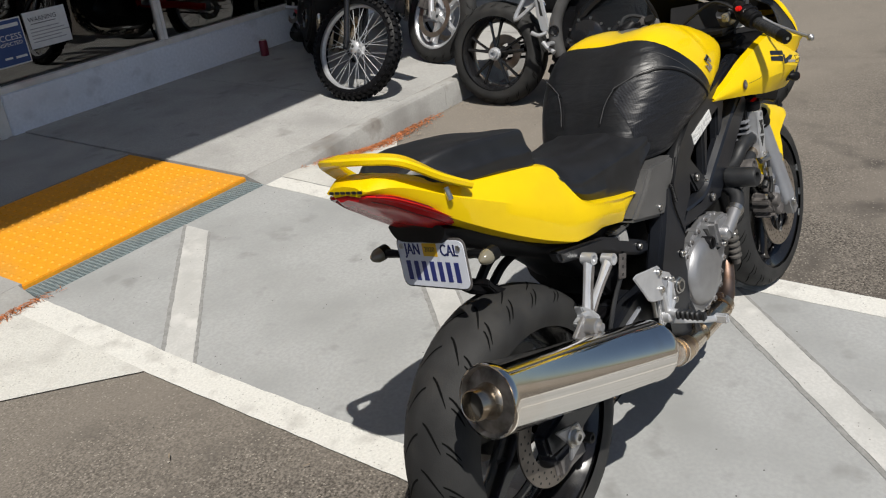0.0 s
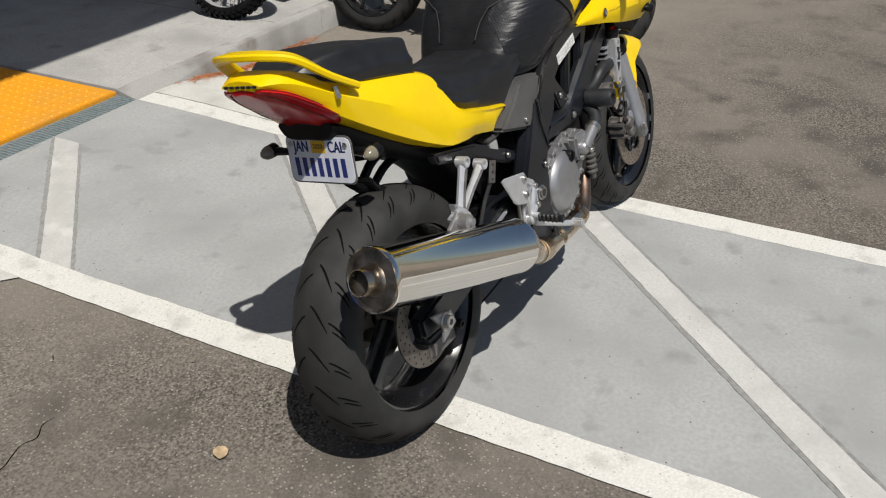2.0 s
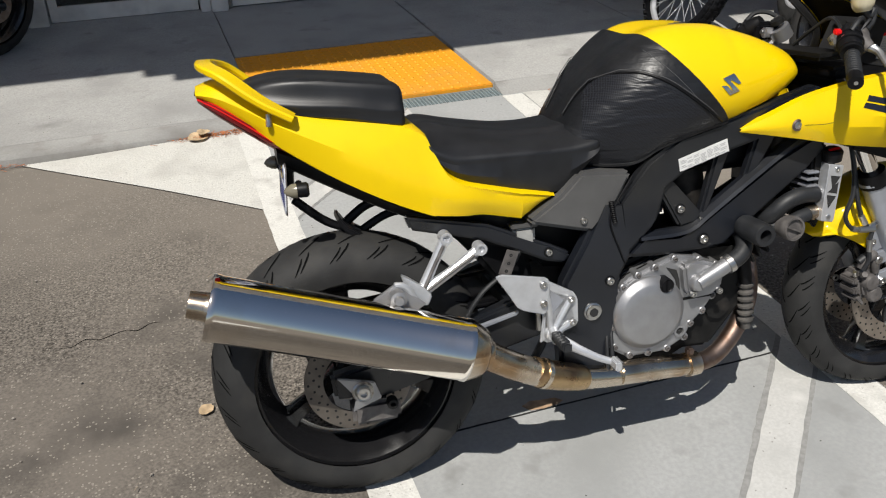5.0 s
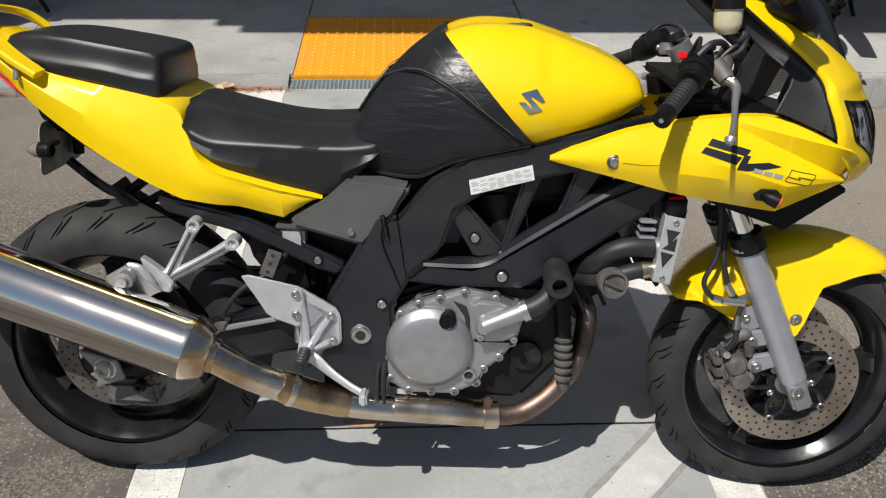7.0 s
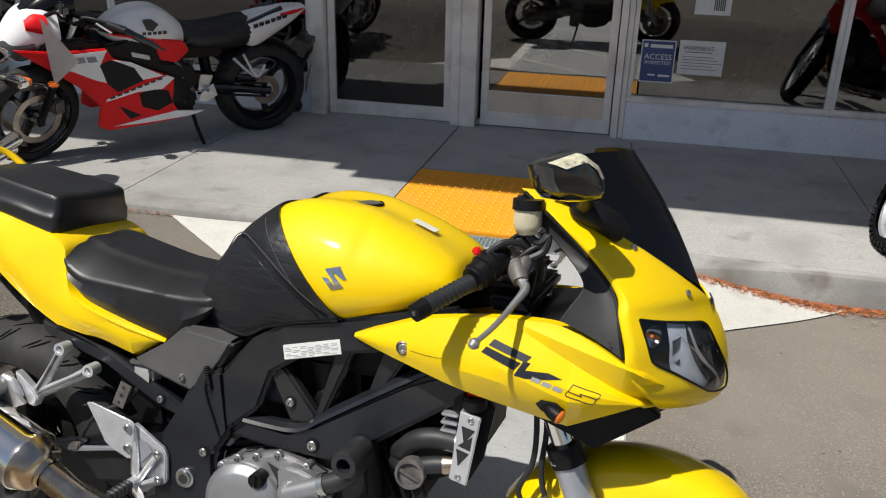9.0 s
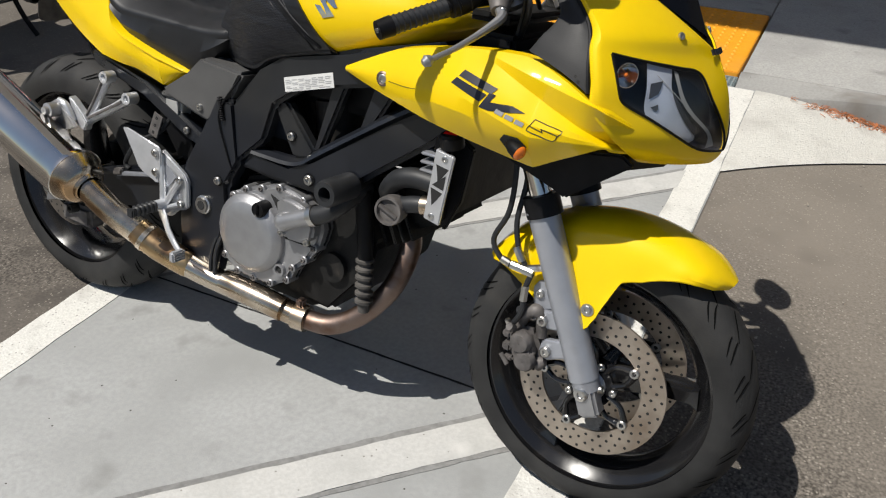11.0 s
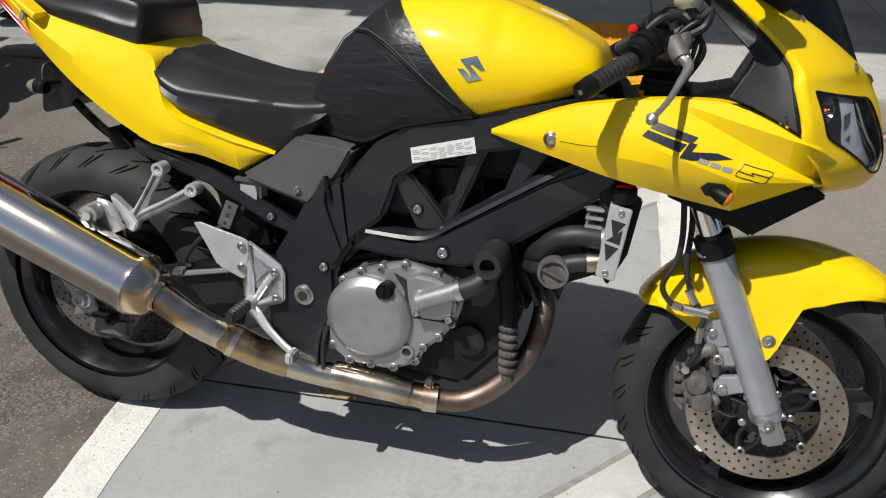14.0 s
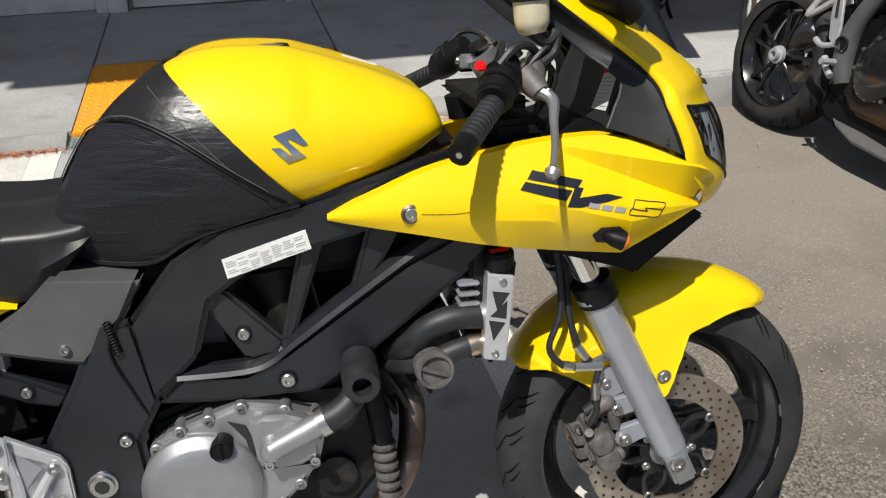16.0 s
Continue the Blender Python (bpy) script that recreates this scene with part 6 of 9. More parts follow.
part("sight_boss", lathe([(0, 0.0150), (0.008, 0.0145), (0.008, 0.0095), (0.003, 0.0085), (0.003, 0.001)], (0.752, -0.172, 0.312), (0, -1, 0), 18), ALU, eng)
part("sight_glass", lathe([(0.0035, 0.0088), (0.0040, 0.001)], (0.752, -0.172, 0.312), (0, -1, 0), 18), PIT, eng)
part("sump", slab([(0.60, 0.262), (0.80, 0.262), (0.82, 0.225), (0.78, 0.205), (0.64, 0.205)], -0.10, 0.10, 0.01), DARK, eng)
part("starter_cover", tube([(0.868, -0.06, 0.345), (0.868, -0.148, 0.345)], 0.032, 20), DARK, eng)
for k in range(6):
    d = V((0.80, 0, 0.42)).normalized()
    c = V((0.90, 0, 0.455)) + d * 0.022 * k
    part("fin", block(-0.004, -0.105, -0.07, 0.004, 0.105, 0.07, 0.002, None, Matrix.Translation(c) @ pose(0, 0, 0, 0, -27, 0)), DARK, eng)
part("front_cylinder", block(-0.06, -0.085, -0.055, 0.16, 0.085, 0.055, 0.012, None, Matrix.Translation((0.93, 0, 0.475)) @ pose(0, 0, 0, 0, -27, 0)), DARK, eng)
part("rear_cylinder", block(-0.06, -0.085, -0.12, 0.06, 0.085, 0.10, 0.012, None, pose(0.68, 0, 0.60, 0, -14, 0)), DARK, eng)
part("air_box", block(0.60, -0.118, 0.665, 1.02, 0.118, 0.775, 0.02), BLACK, bike)
part("throttle_body", tube([(0.82, -0.07, 0.56), (0.80, -0.07, 0.68)], 0.05, 16), DARK, bike)
part("coolant_tank", block(0.655, -0.125, 0.575, 0.735, -0.095, 0.64, 0.012), shade("blue_grey_plastic", (0.02, 0.025, 0.04), 0.5), bike)
bung = part("frame_slider", lathe([(0.0, 0.018), (0.0, 0.027), (0.075, 0.027), (0.082, 0.024), (0.082, 0.014), (0.05, 0.013), (0.05, 0.001)], (0.913, -0.170, 0.545), (0, -1, 0), 28), HOSE, bike, "black crash bung with a hollow end")
part("slider_stem", tube([(0.913, -0.10, 0.560), (0.913, -0.175, 0.545)], 0.022, 14), DARK, bung)
part("down_tube", tube([(0.920, -0.135, 0.53), (0.936, -0.138, 0.45), (0.945, -0.140, 0.385)], [0.018, 0.017, 0.016], 12), BLACK, bike)
bel = [(0.0, 0.014)]
for k in range(6):
    bel += [(0.004 + 0.018 * k, 0.0135), (0.008 + 0.018 * k, 0.0195), (0.013 + 0.018 * k, 0.0195), (0.017 + 0.018 * k, 0.0135)]
bel += [(0.125, 0.012), (0.128, 0.001)]
part("ribbed_sleeve", lathe(bel, (0.943, -0.140, 0.396), (0.07, 0, -1), 18), DUSTY, bike, "ribbed dusty rubber sleeve")
rad = part("radiator", block(1.085, -0.165, 0.525, 1.120, 0.165, 0.715, 0.006, None, pose(0, 0, 0)), DARK, bike, "black radiator with a silver side guard")
guard = part("radiator_guard", slab([(1.107, 0.672), (1.146, 0.665), (1.131, 0.531), (1.097, 0.538)], -0.194, -0.186, 0.002), SILVER, rad)
# Openings of the guard drawn as dark triangles on its face
for a in ([(1.112, 0.645), (1.138, 0.640), (1.119, 0.612)], [(1.108, 0.606), (1.134, 0.628), (1.132, 0.600)], [(1.106, 0.600), (1.131, 0.594), (1.112, 0.567)]):
    part("cutout", slab(a, -0.1947, -0.190, 0), PIT, guard)
part("guard_lip", slab([(1.107, 0.672), (1.112, 0.671), (1.102, 0.537), (1.097, 0.538)], -0.190, -0.160, 0.001), SILVER, guard)
for u, w in ((1.128, 0.658), (1.114, 0.546)):
    part("guard_bolt", hexbolt((u, -0.194, w), (0, -1, 0), 0.006, 0.003), STEEL, guard)
rcap = part("radiator_cap", lathe([(0, 0.022), (0.020, 0.023), (0.026, 0.019), (0.026, 0.001)], (1.128, -0.172, 0.677), (-0.1, -0.2, 1), 22), BLACK, rad)
part("cap_label", block(-0.014, -0.005, 0.0, 0.014, 0.005, 0.0008, 0, None, pose(1.1265, -0.181, 0.7015, 20, -6, 0)), REDP, rcap)
for k in range(4):
    part("cooler_fin", block(1.066, -0.175, 0.60 + 0.016 * k, 1.098, -0.11, 0.606 + 0.016 * k, 0.002), FORK, rad)
part("upper_hose", tube([(1.105, -0.165, 0.597), (1.060, -0.168, 0.599), (1.020, -0.166, 0.586), (0.992, -0.152, 0.556), (0.968, -0.11, 0.53)], 0.0195, 14), HOSE, bike)
part("lower_hose", tube([(0.852, -0.203, 0.4715), (0.880, -0.201, 0.484), (0.902, -0.190, 0.502), (0.914, -0.160, 0.522), (0.918, -0.120, 0.535)], 0.0195, 14), HOSE, bike)
part("cooler_hose", tube([(1.092, -0.166, 0.553), (1.064, -0.170, 0.549), (1.030, -0.168, 0.538), (0.985, -0.140, 0.520), (0.960, -0.100, 0.510)], 0.0165, 14), HOSE, bike)
part("hose_fitting", tube([(1.100, -0.165, 0.554), (1.078, -0.168, 0.551)], 0.0185, 14), PIPE, rad)
part("hose_fitting", tube([(1.112, -0.165, 0.598), (1.098, -0.166, 0.597)], 0.0215, 14), ALU, rad)
ocap = part("oil_cap", lathe([(-0.02, 0.026), (0, 0.029), (0.016, 0.029), (0.020, 0.0275), (0.020, 0.023), (0.013, 0.0215), (0.013, 0.001)], (1.022, -0.182, 0.530), (0.1, -1, 0.05), 28), CALIPER, eng, "grey ringed plug with a cross bar")
part("cross_bar", block(-0.0215, -0.0205, -0.0035, 0.0215, -0.011, 0.0035, 0.001, None, Matrix.Translation((1.022, -0.182, 0.530)) @ pose(0, 0, 0, 0, 25, 6)), CALIPER, ocap)
part("rad_shroud", slab([(1.115, 0.70), (1.160, 0.672), (1.147, 0.57), (1.118, 0.505), (1.10, 0.53)], -0.150, -0.135, 0.003), BLACK, bike)
part("side_stand", tube([(0.56, 0.12, 0.27), (0.53, 0.175, 0.14), (0.50, 0.230, 0.040)], [0.014, 0.012, 0.012], 10), FRAME, bike)
part("pipe_bracket", block(0.787, -0.160, 0.222, 0.805, -0.140, 0.250, 0.004), RUSTY, bike)
part("heat_shield", tube([(0.600, -0.178, 0.232), (0.68, -0.172, 0.226), (0.76, -0.162, 0.214)], 0.0282, 16), PIPE, bike)
part("drain_hose", tube([(0.585, -0.16, 0.36), (0.578, -0.185, 0.30), (0.583, -0.19, 0.215)], 0.005, 8), HOSE, bike)
part("drain_hose", tube([(0.575, -0.16, 0.36), (0.566, -0.185, 0.30), (0.568, -0.19, 0.22)], 0.0045, 8), HOSE, bike)

# ---- front end ----
cal = part("front_caliper", slab([(1.268, 0.318), (1.276, 0.352), (1.300, 0.364), (1.326, 0.352), (1.342, 0.318), (1.338, 0.290), (1.312, 0.272), (1.284, 0.280)], -0.122, -0.066, 0.010), CALIPER, bike, "dusty dark brake caliper")
bm = slab([(1.282, 0.336), (1.294, 0.352), (1.314, 0.346), (1.334, 0.322), (1.334, 0.296), (1.314, 0.280), (1.292, 0.292)], -0.137, -0.115, 0.007)
for u, w, r in ((1.305, 0.332, 0.019), (1.319, 0.298, 0.019)):
    bm = lathe([(0, r + 0.003), (0.008, r + 0.002), (0.014, r * 0.92), (0.016, r * 0.6), (0.014, 0.001)], (u, -0.130, w), (0, -1, 0), 20, bm)
part("outer_half", bm, CALIPER, cal)
bm = block(1.266, -0.130, 0.300, 1.284, -0.070, 0.318, 0.004)
bm = block(1.272, -0.128, 0.280, 1.292, -0.072, 0.292, 0.004, bm)
bm = block(1.262, -0.128, 0.326, 1.280, -0.072, 0.342, 0.004, bm)
part("bridge_rib", bm, CALIPER, cal)
bm = tube([(1.292, -0.112, 0.364), (1.300, -0.114, 0.386), (1.318, -0.114, 0.396), (1.330, -0.113, 0.386)], [0.011, 0.013, 0.014, 0.010], 12)
part("slider", bm, CALIPER, cal)
part("slider", tube([(1.330, -0.112, 0.392), (1.334, -0.112, 0.362), (1.336, -0.112, 0.346)], [0.012, 0.011, 0.009], 12, 4), CALIPER, cal)
part("slider", tube([(1.336, -0.112, 0.286), (1.346, -0.112, 0.296), (1.352, -0.112, 0.300)], [0.013, 0.012, 0.008], 12, 4), CALIPER, cal)
part("slider_boot", tube([(1.300, -0.113, 0.392), (1.282, -0.113, 0.382)], [0.012, 0.009], 12), HOSE, cal)
for u, w in ((1.352, 0.324), (1.335, 0.383)):
    part("caliper_bolt", hexbolt((u, -0.117, w), (0, -1, 0), 0.0105, 0.009), STEEL, cal)
part("bleed_nipple", tube([(1.272, -0.118, 0.348), (1.266, -0.122, 0.362)], 0.0055, 8), STEEL, cal)
part("banjo_bolt", tube([(1.284, -0.128, 0.352), (1.280, -0.142, 0.360)], 0.0075, 10), CALIPER, cal)
part("pad_pin", tube([(1.270, -0.136, 0.296), (1.286, -0.136, 0.278)], 0.0045, 8), CALIPER, cal)
part("far_caliper", slab([(1.262, 0.335), (1.278, 0.365), (1.318, 0.372), (1.345, 0.345), (1.345, 0.300), (1.318, 0.272), (1.285, 0.275), (1.265, 0.300)], 0.026, 0.086, 0.010), CALIPER, bike)
part("brake_hose", tube([(1.205, -0.09, 0.80), (1.232, -0.115, 0.66), (1.236, -0.125, 0.575), (1.216, -0.13, 0.515), (1.240, -0.13, 0.480), (1.262, -0.128, 0.475)], 0.0055, 8), HOSE, bike)
part("brake_hose", tube([(1.300, -0.128, 0.470), (1.292, -0.13, 0.43), (1.296, -0.132, 0.395), (1.283, -0.13, 0.365)], 0.0055, 8), HOSE, bike)
part("brake_hose", tube([(1.225, -0.08, 0.76), (1.250, -0.10, 0.64), (1.252, -0.12, 0.56), (1.268, -0.125, 0.505), (1.285, -0.126, 0.482)], 0.0055, 8), HOSE, bike)
tee = tube([(1.258, -0.128, 0.476), (1.304, -0.128, 0.472)], 0.0085, 10)
tee = tube([(1.28, -0.128, 0.474), (1.330, -0.118, 0.490)], 0.007, 8, 6, tee)
tee = tube([(1.238, -0.130, 0.482), (1.255, -0.129, 0.477)], 0.0075, 10, 6, tee)
tee = tube([(1.262, -0.1265, 0.512), (1.278, -0.1265, 0.488)], 0.0075, 10, 6, tee)
tee = tube([(1.2935, -0.130, 0.445), (1.294, -0.131, 0.415)], 0.0072, 10, 6, tee)
part("hose_junction", tee, STEEL, bike)
part("lug_bolt", hexbolt((1.318, -0.111, 0.431), (0, -1, 0), 0.0085, 0.006), STEEL, bike)
part("chin_fairing", slab([(1.190, 0.705), (1.196, 0.688), (1.319, 0.648), (1.345, 0.636), (1.356, 0.646), (1.452, 0.720), (1.43, 0.735), (1.30, 0.715)], -0.158, -0.142, 0.004), BLACK, bike)
part("chin_fairing", slab([(1.190, 0.705), (1.196, 0.688), (1.319, 0.648), (1.345, 0.636), (1.356, 0.646), (1.452, 0.720), (1.43, 0.735), (1.30, 0.715)], 0.142, 0.158, 0.004), BLACK, bike)
bm = tidy(rings([[(1.30, -0.145, w), (1.42, -0.135, w), (1.468, -0.03, w), (1.468, 0.03, w), (1.42, 0.135, w), (1.30, 0.145, w)] for w in (0.700, 0.722)]))
part("chin_pan", bm, BLACK, bike)

# headlight: dark housing, bright reflectors and a clear lens
def between(run_a, run_b, lift, side, n=10, dish=0.0):
    """Sheet on the cowl from one run of (q, w) to the other, sunk by dish in its middle."""
    bm = bmesh.new()
    m = len(run_a) - 1
    grid = []
    for k, (a, b) in enumerate(zip(run_a, run_b)):
        sunk = dish * math.sin(math.pi * min(1, max(0, k / m))) ** 0.4
        grid.append([bm.verts.new(nose_at(*V(a).lerp(V(b), i / n), lift - sunk * math.sin(math.pi * i / n) ** 0.5, side)) for i in range(n + 1)])
    for r, t in zip(grid, grid[1:]):
        for i in range(n):
            bm.faces.new((r[i], r[i + 1], t[i + 1], t[i]))
    bmesh.ops.remove_doubles(bm, verts=bm.verts, dist=0.0003)
    return tidy(bm)


for side in (-1, 1):
    hl = part("headlight", between(LAMP_TOP, LAMP_LOW, -0.004, side, 12, 0.028), INK, bike, "dark headlight with swept reflectors and a clear lens")
    # Flat bright, dark and pale sheets put the lamp's reflections into the colour
    for name, run_a, run_b, lift, mat in (
            ("reflector", [(0.447, 0.8828), (0.432, 0.850), (0.413, 0.8062), (0.50, 0.786), (0.603, 0.7634)], [(0.570, 0.876), (0.555, 0.8437), (0.607, 0.811), (0.651, 0.7816), (0.642, 0.7681)], -0.0042, REFLECTOR),
            ("reflector_bowl", [(0.45, 0.8545), (0.442, 0.843), (0.434, 0.8315)], [(0.513, 0.8592), (0.498, 0.849), (0.483, 0.8398)], -0.0030, HEADLIGHT),
            ("reflector_bowl", [(0.44, 0.8194), (0.465, 0.8134)], [(0.48, 0.8245), (0.477, 0.8171)], -0.0030, HEADLIGHT),
            ("reflector_edge", [(0.552, 0.845), (0.563, 0.8274), (0.602, 0.7966), (0.643, 0.7758)], [(0.556, 0.846), (0.588, 0.8247), (0.632, 0.7994), (0.658, 0.786)], -0.0028, HEADLIGHT),
            ("reflector_swirl", [(0.575, 0.8756), (0.594, 0.833), (0.650, 0.8052), (0.744, 0.7747), (0.725, 0.7519)], [(0.596, 0.8705), (0.611, 0.8386), (0.663, 0.8109), (0.760, 0.7805), (0.810, 0.7557)], -0.0034, FROSTED),
            ("reflector_fin", [(0.485, 0.8667), (0.599, 0.827)], [(0.490, 0.8668), (0.606, 0.827)], -0.0022, FROSTED)):
        part(name, between(spline(run_a, 5), spline(run_b, 5), lift, side, 5), mat, hl)
    c, aim = nose_at(0.345, 0.864, -0.008, side), (0.75, side * 0.66, 0.05)
    part("bulb_bowl", lathe([(-0.014, 0.002), (-0.012, 0.009), (-0.006, 0.015), (0.003, 0.0185), (0.003, 0.0195)], c, aim, 24), CHROME, hl)
    part("bulb", lathe([(-0.012, 0.004), (-0.002, 0.0045), (0.002, 0.003), (0.003, 0.0005)], c, aim, 12), AMBER, hl)
    part("lens", between(LAMP_TOP, LAMP_LOW, 0.001, side, 10), LENS, hl).visible_shadow = False
    part("lens_rim", tube([nose_at(p.x, p.y, 0.0005, side) for p in LAMP_RIM[::4] + LAMP_RIM[:1]], 0.0022, 6, 2), BLACK, hl)
    for q, w in ((0.93, 1.066), (0.86, 0.995), (0.80, 0.925)):
        p = nose_at(q * 0.9, w, 0.001, side)
        part("cowl_screw", hexbolt(p, (0.75, side * 0.45, 0.45), 0.0065, 0.004), STEEL, bike)
bm = None
for k in range(6):
    p = nose_at(1.0, 0.903, 0.001, -1)
    bm = block(-0.001, -0.0042, -0.005, 0.001, 0.0042, 0.005, 0, bm, Matrix.Translation((1.5065 - 0.0012 * abs(k - 2.5), 0.028 - 0.011 * k, 0.903)) @ pose(0, 0, 0, 0, -30, 0))
part("name_print", bm, INK, cowl)

# side graphics: plain angular shapes
for name, pts, mat in (("graphic", [(1.163, 0.827), (1.231, 0.810), (1.222, 0.800), (1.155, 0.816)], INK), ("graphic", [(1.152, 0.813), (1.215, 0.798), (1.205, 0.785), (1.144, 0.803)], INK),
                       ("graphic", [(1.219, 0.802), (1.231, 0.800), (1.224, 0.788), (1.263, 0.790), (1.287, 0.783), (1.225, 0.775), (1.206, 0.777)], INK)):
    part(name, decal(side_bvh, pts, 0.02, 0.0012), mat, side_panel)
for k in range(3):
    u = 1.238 + 0.0185 * k
    part("graphic", decal(side_bvh, [(u, 0.781 - 0.0043 * k), (u + 0.015, 0.7775 - 0.0043 * k), (u + 0.012, 0.7705 - 0.0043 * k), (u - 0.003, 0.774 - 0.0043 * k)], 0.03, 0.0012), GREY_INK, side_panel)
part("outline_graphic", seam(side_bvh, [(1.305, 0.778), (1.328, 0.773), (1.351, 0.768), (1.345, 0.759), (1.339, 0.750), (1.317, 0.7545), (1.295, 0.759), (1.300, 0.7685), (1.305, 0.778)], 0.0008, 0.0004, 2), INK, side_panel)
part("outline_graphic", seam(side_bvh, [(1.346, 0.760), (1.318, 0.766), (1.322, 0.761), (1.300, 0.7665)], 0.0008, 0.0004, 2), INK, side_panel)
part("fairing_bolt", hexbolt(side_hit(side_bvh, 0.997, 0.777, -0.001), (0, -1, 0), 0.0085, 0.004), STEEL, side_panel)
part("bolt_grommet", lathe([(0, 0.008), (0.002, 0.010), (0.0, 0.0135)], side_hit(side_bvh, 0.997, 0.777, 0.0), (0, -1, 0), 22), RUSTY, side_panel)
part("crack", seam(side_bvh, [(1.012, 0.776), (1.05, 0.775), (1.075, 0.777)], 0.0006, 0.0002), PIT, side_panel)
# The recess is a flat dark film on the panel, not a hollow
rec = decal(side_bvh, [tuple(p) for p in [(1.246, 0.731), (1.256, 0.743), (1.282, 0.743), (1.297, 0.731), (1.290, 0.712), (1.256, 0.717)]], 0.02, 0.0012)
part("signal_recess", rec, PIT, side_panel)
for sgn in (-1, 1):
    c, aim = (1.280, sgn * 0.243, 0.7235), (1, sgn * 0.35, -0.38)
    sig = part("turn_signal", lathe([(-0.022, 0.002), (-0.017, 0.0085), (-0.004, 0.0125), (0.010, 0.0135), (0.0115, 0.0125)], c, aim, 18), BLACK, bike, "black turn signal with an amber lens")
    part("lens", lathe([(0.011, 0.0130), (0.0145, 0.0112), (0.0172, 0.0065), (0.018, 0.001)], c, aim, 18), AMBER, sig)
    part("stalk", tube([(1.278, sgn * 0.243, 0.724), (1.270, sgn * 0.222, 0.728)], 0.009, 10), PLASTIC, sig)

# cockpit
for sgn in (-1, 1):
    bm = bmesh.new()
    edge = spline([tuple(nose_at(0.0, w, 0.0, sgn) + V((-0.003, 0, 0))) for w in (1.072, 1.037, 0.985, 0.930, 0.868, 0.832)], 4)
    if sgn < 0:
        low = [(1.157, 0.132, 1.062), (1.196, 0.136, 1.028), (1.262, 0.152, 0.970), (1.298, 0.190, 0.935), (1.284, 0.212, 0.902), (1.270, 0.222, 0.876)]
    else:
        low = [(1.157, 0.132, 1.062), (1.196, 0.136, 1.028), (1.262, 0.152, 0.975), (1.318, 0.172, 0.930), (1.318, 0.190, 0.880), (1.308, 0.200, 0.845)]
    low = spline([(a, sgn * b, c) for a, b, c in low], 4)
    grid = [[bm.verts.new(V(a).lerp(V(b), t) + V((0.004, -sgn * 0.006, 0)) * math.sin(math.pi * t)) for t in (0, 0.25, 0.5, 0.75, 1)] for a, b in zip(edge, low)]
    for a, b in zip(grid, grid[1:]):
        for i in range(4):
            bm.faces.new((a[i], a[i + 1], b[i + 1], b[i]))
    tidy(bm)
    bmesh.ops.solidify(bm, geom=bm.faces[:], thickness=0.003)
    inner = part("cockpit_panel", bm, PANEL, bike, "matt black inner fairing panel")
    part("panel_trim", tube([tuple(p) for p in edge[::4]], 0.004, 8), BLACK, inner)
    part("panel_lip", tube([tuple(p) for p in low[::2]], 0.003, 8), PANEL, inner)
    part("panel_hole", lathe([(0, 0.001), (0.0006, 0.0022), (0.0, 0.0026)], (1.354, sgn * 0.2315, 0.855), (-0.45, sgn * 0.85, 0.2), 14), PIT, inner)
dash = part("dash", slab([(1.289, 0.866), (1.336, 0.968), (1.343, 0.966), (1.298, 0.860)], -0.150, 0.130, 0.002), PANEL, bike, "matt black dash wall with a white sticker")
for name, corners, mat in (("warning_label", [(0.0, 0.0), (1.0, 0.0), (1.0, 1.0), (0.0, 1.0)], WHITE), ("label_band", [(0.0, 0.88), (1.0, 0.88), (1.0, 1.0), (0.0, 1.0)], REDP),
                           *[("print_line", [(0.08, 0.08 + 0.095 * k), (0.92 - 0.2 * (k % 3 == 1), 0.08 + 0.095 * k), (0.92 - 0.2 * (k % 3 == 1), 0.094 + 0.095 * k), (0.08, 0.094 + 0.095 * k)], GREY_INK) for k in range(8)]):
    bm = bmesh.new()
    lift = 0.0012 if mat is WHITE else 0.0018
    quad = []
    for a, b in corners:
        v = (-0.084 - 0.058 * a) * (1 - b) + (-0.074 - 0.047 * a) * b
        w = (0.881 + 0.004 * a) * (1 - b) + (0.937 + 0.008 * a) * b
        quad.append(bm.verts.new((1.289 + (w - 0.866) * 0.047 / 0.102 - lift, v, w + lift * 0.5)))
    bm.faces.new(quad)
    part(name, bm, mat, dash)
part("dash_shelf", slab([(1.14, 0.835), (1.24, 0.850), (1.30, 0.867), (1.35, 0.82), (1.25, 0.80), (1.14, 0.812)], -0.204, 0.150, 0.008), BLACK, bike)

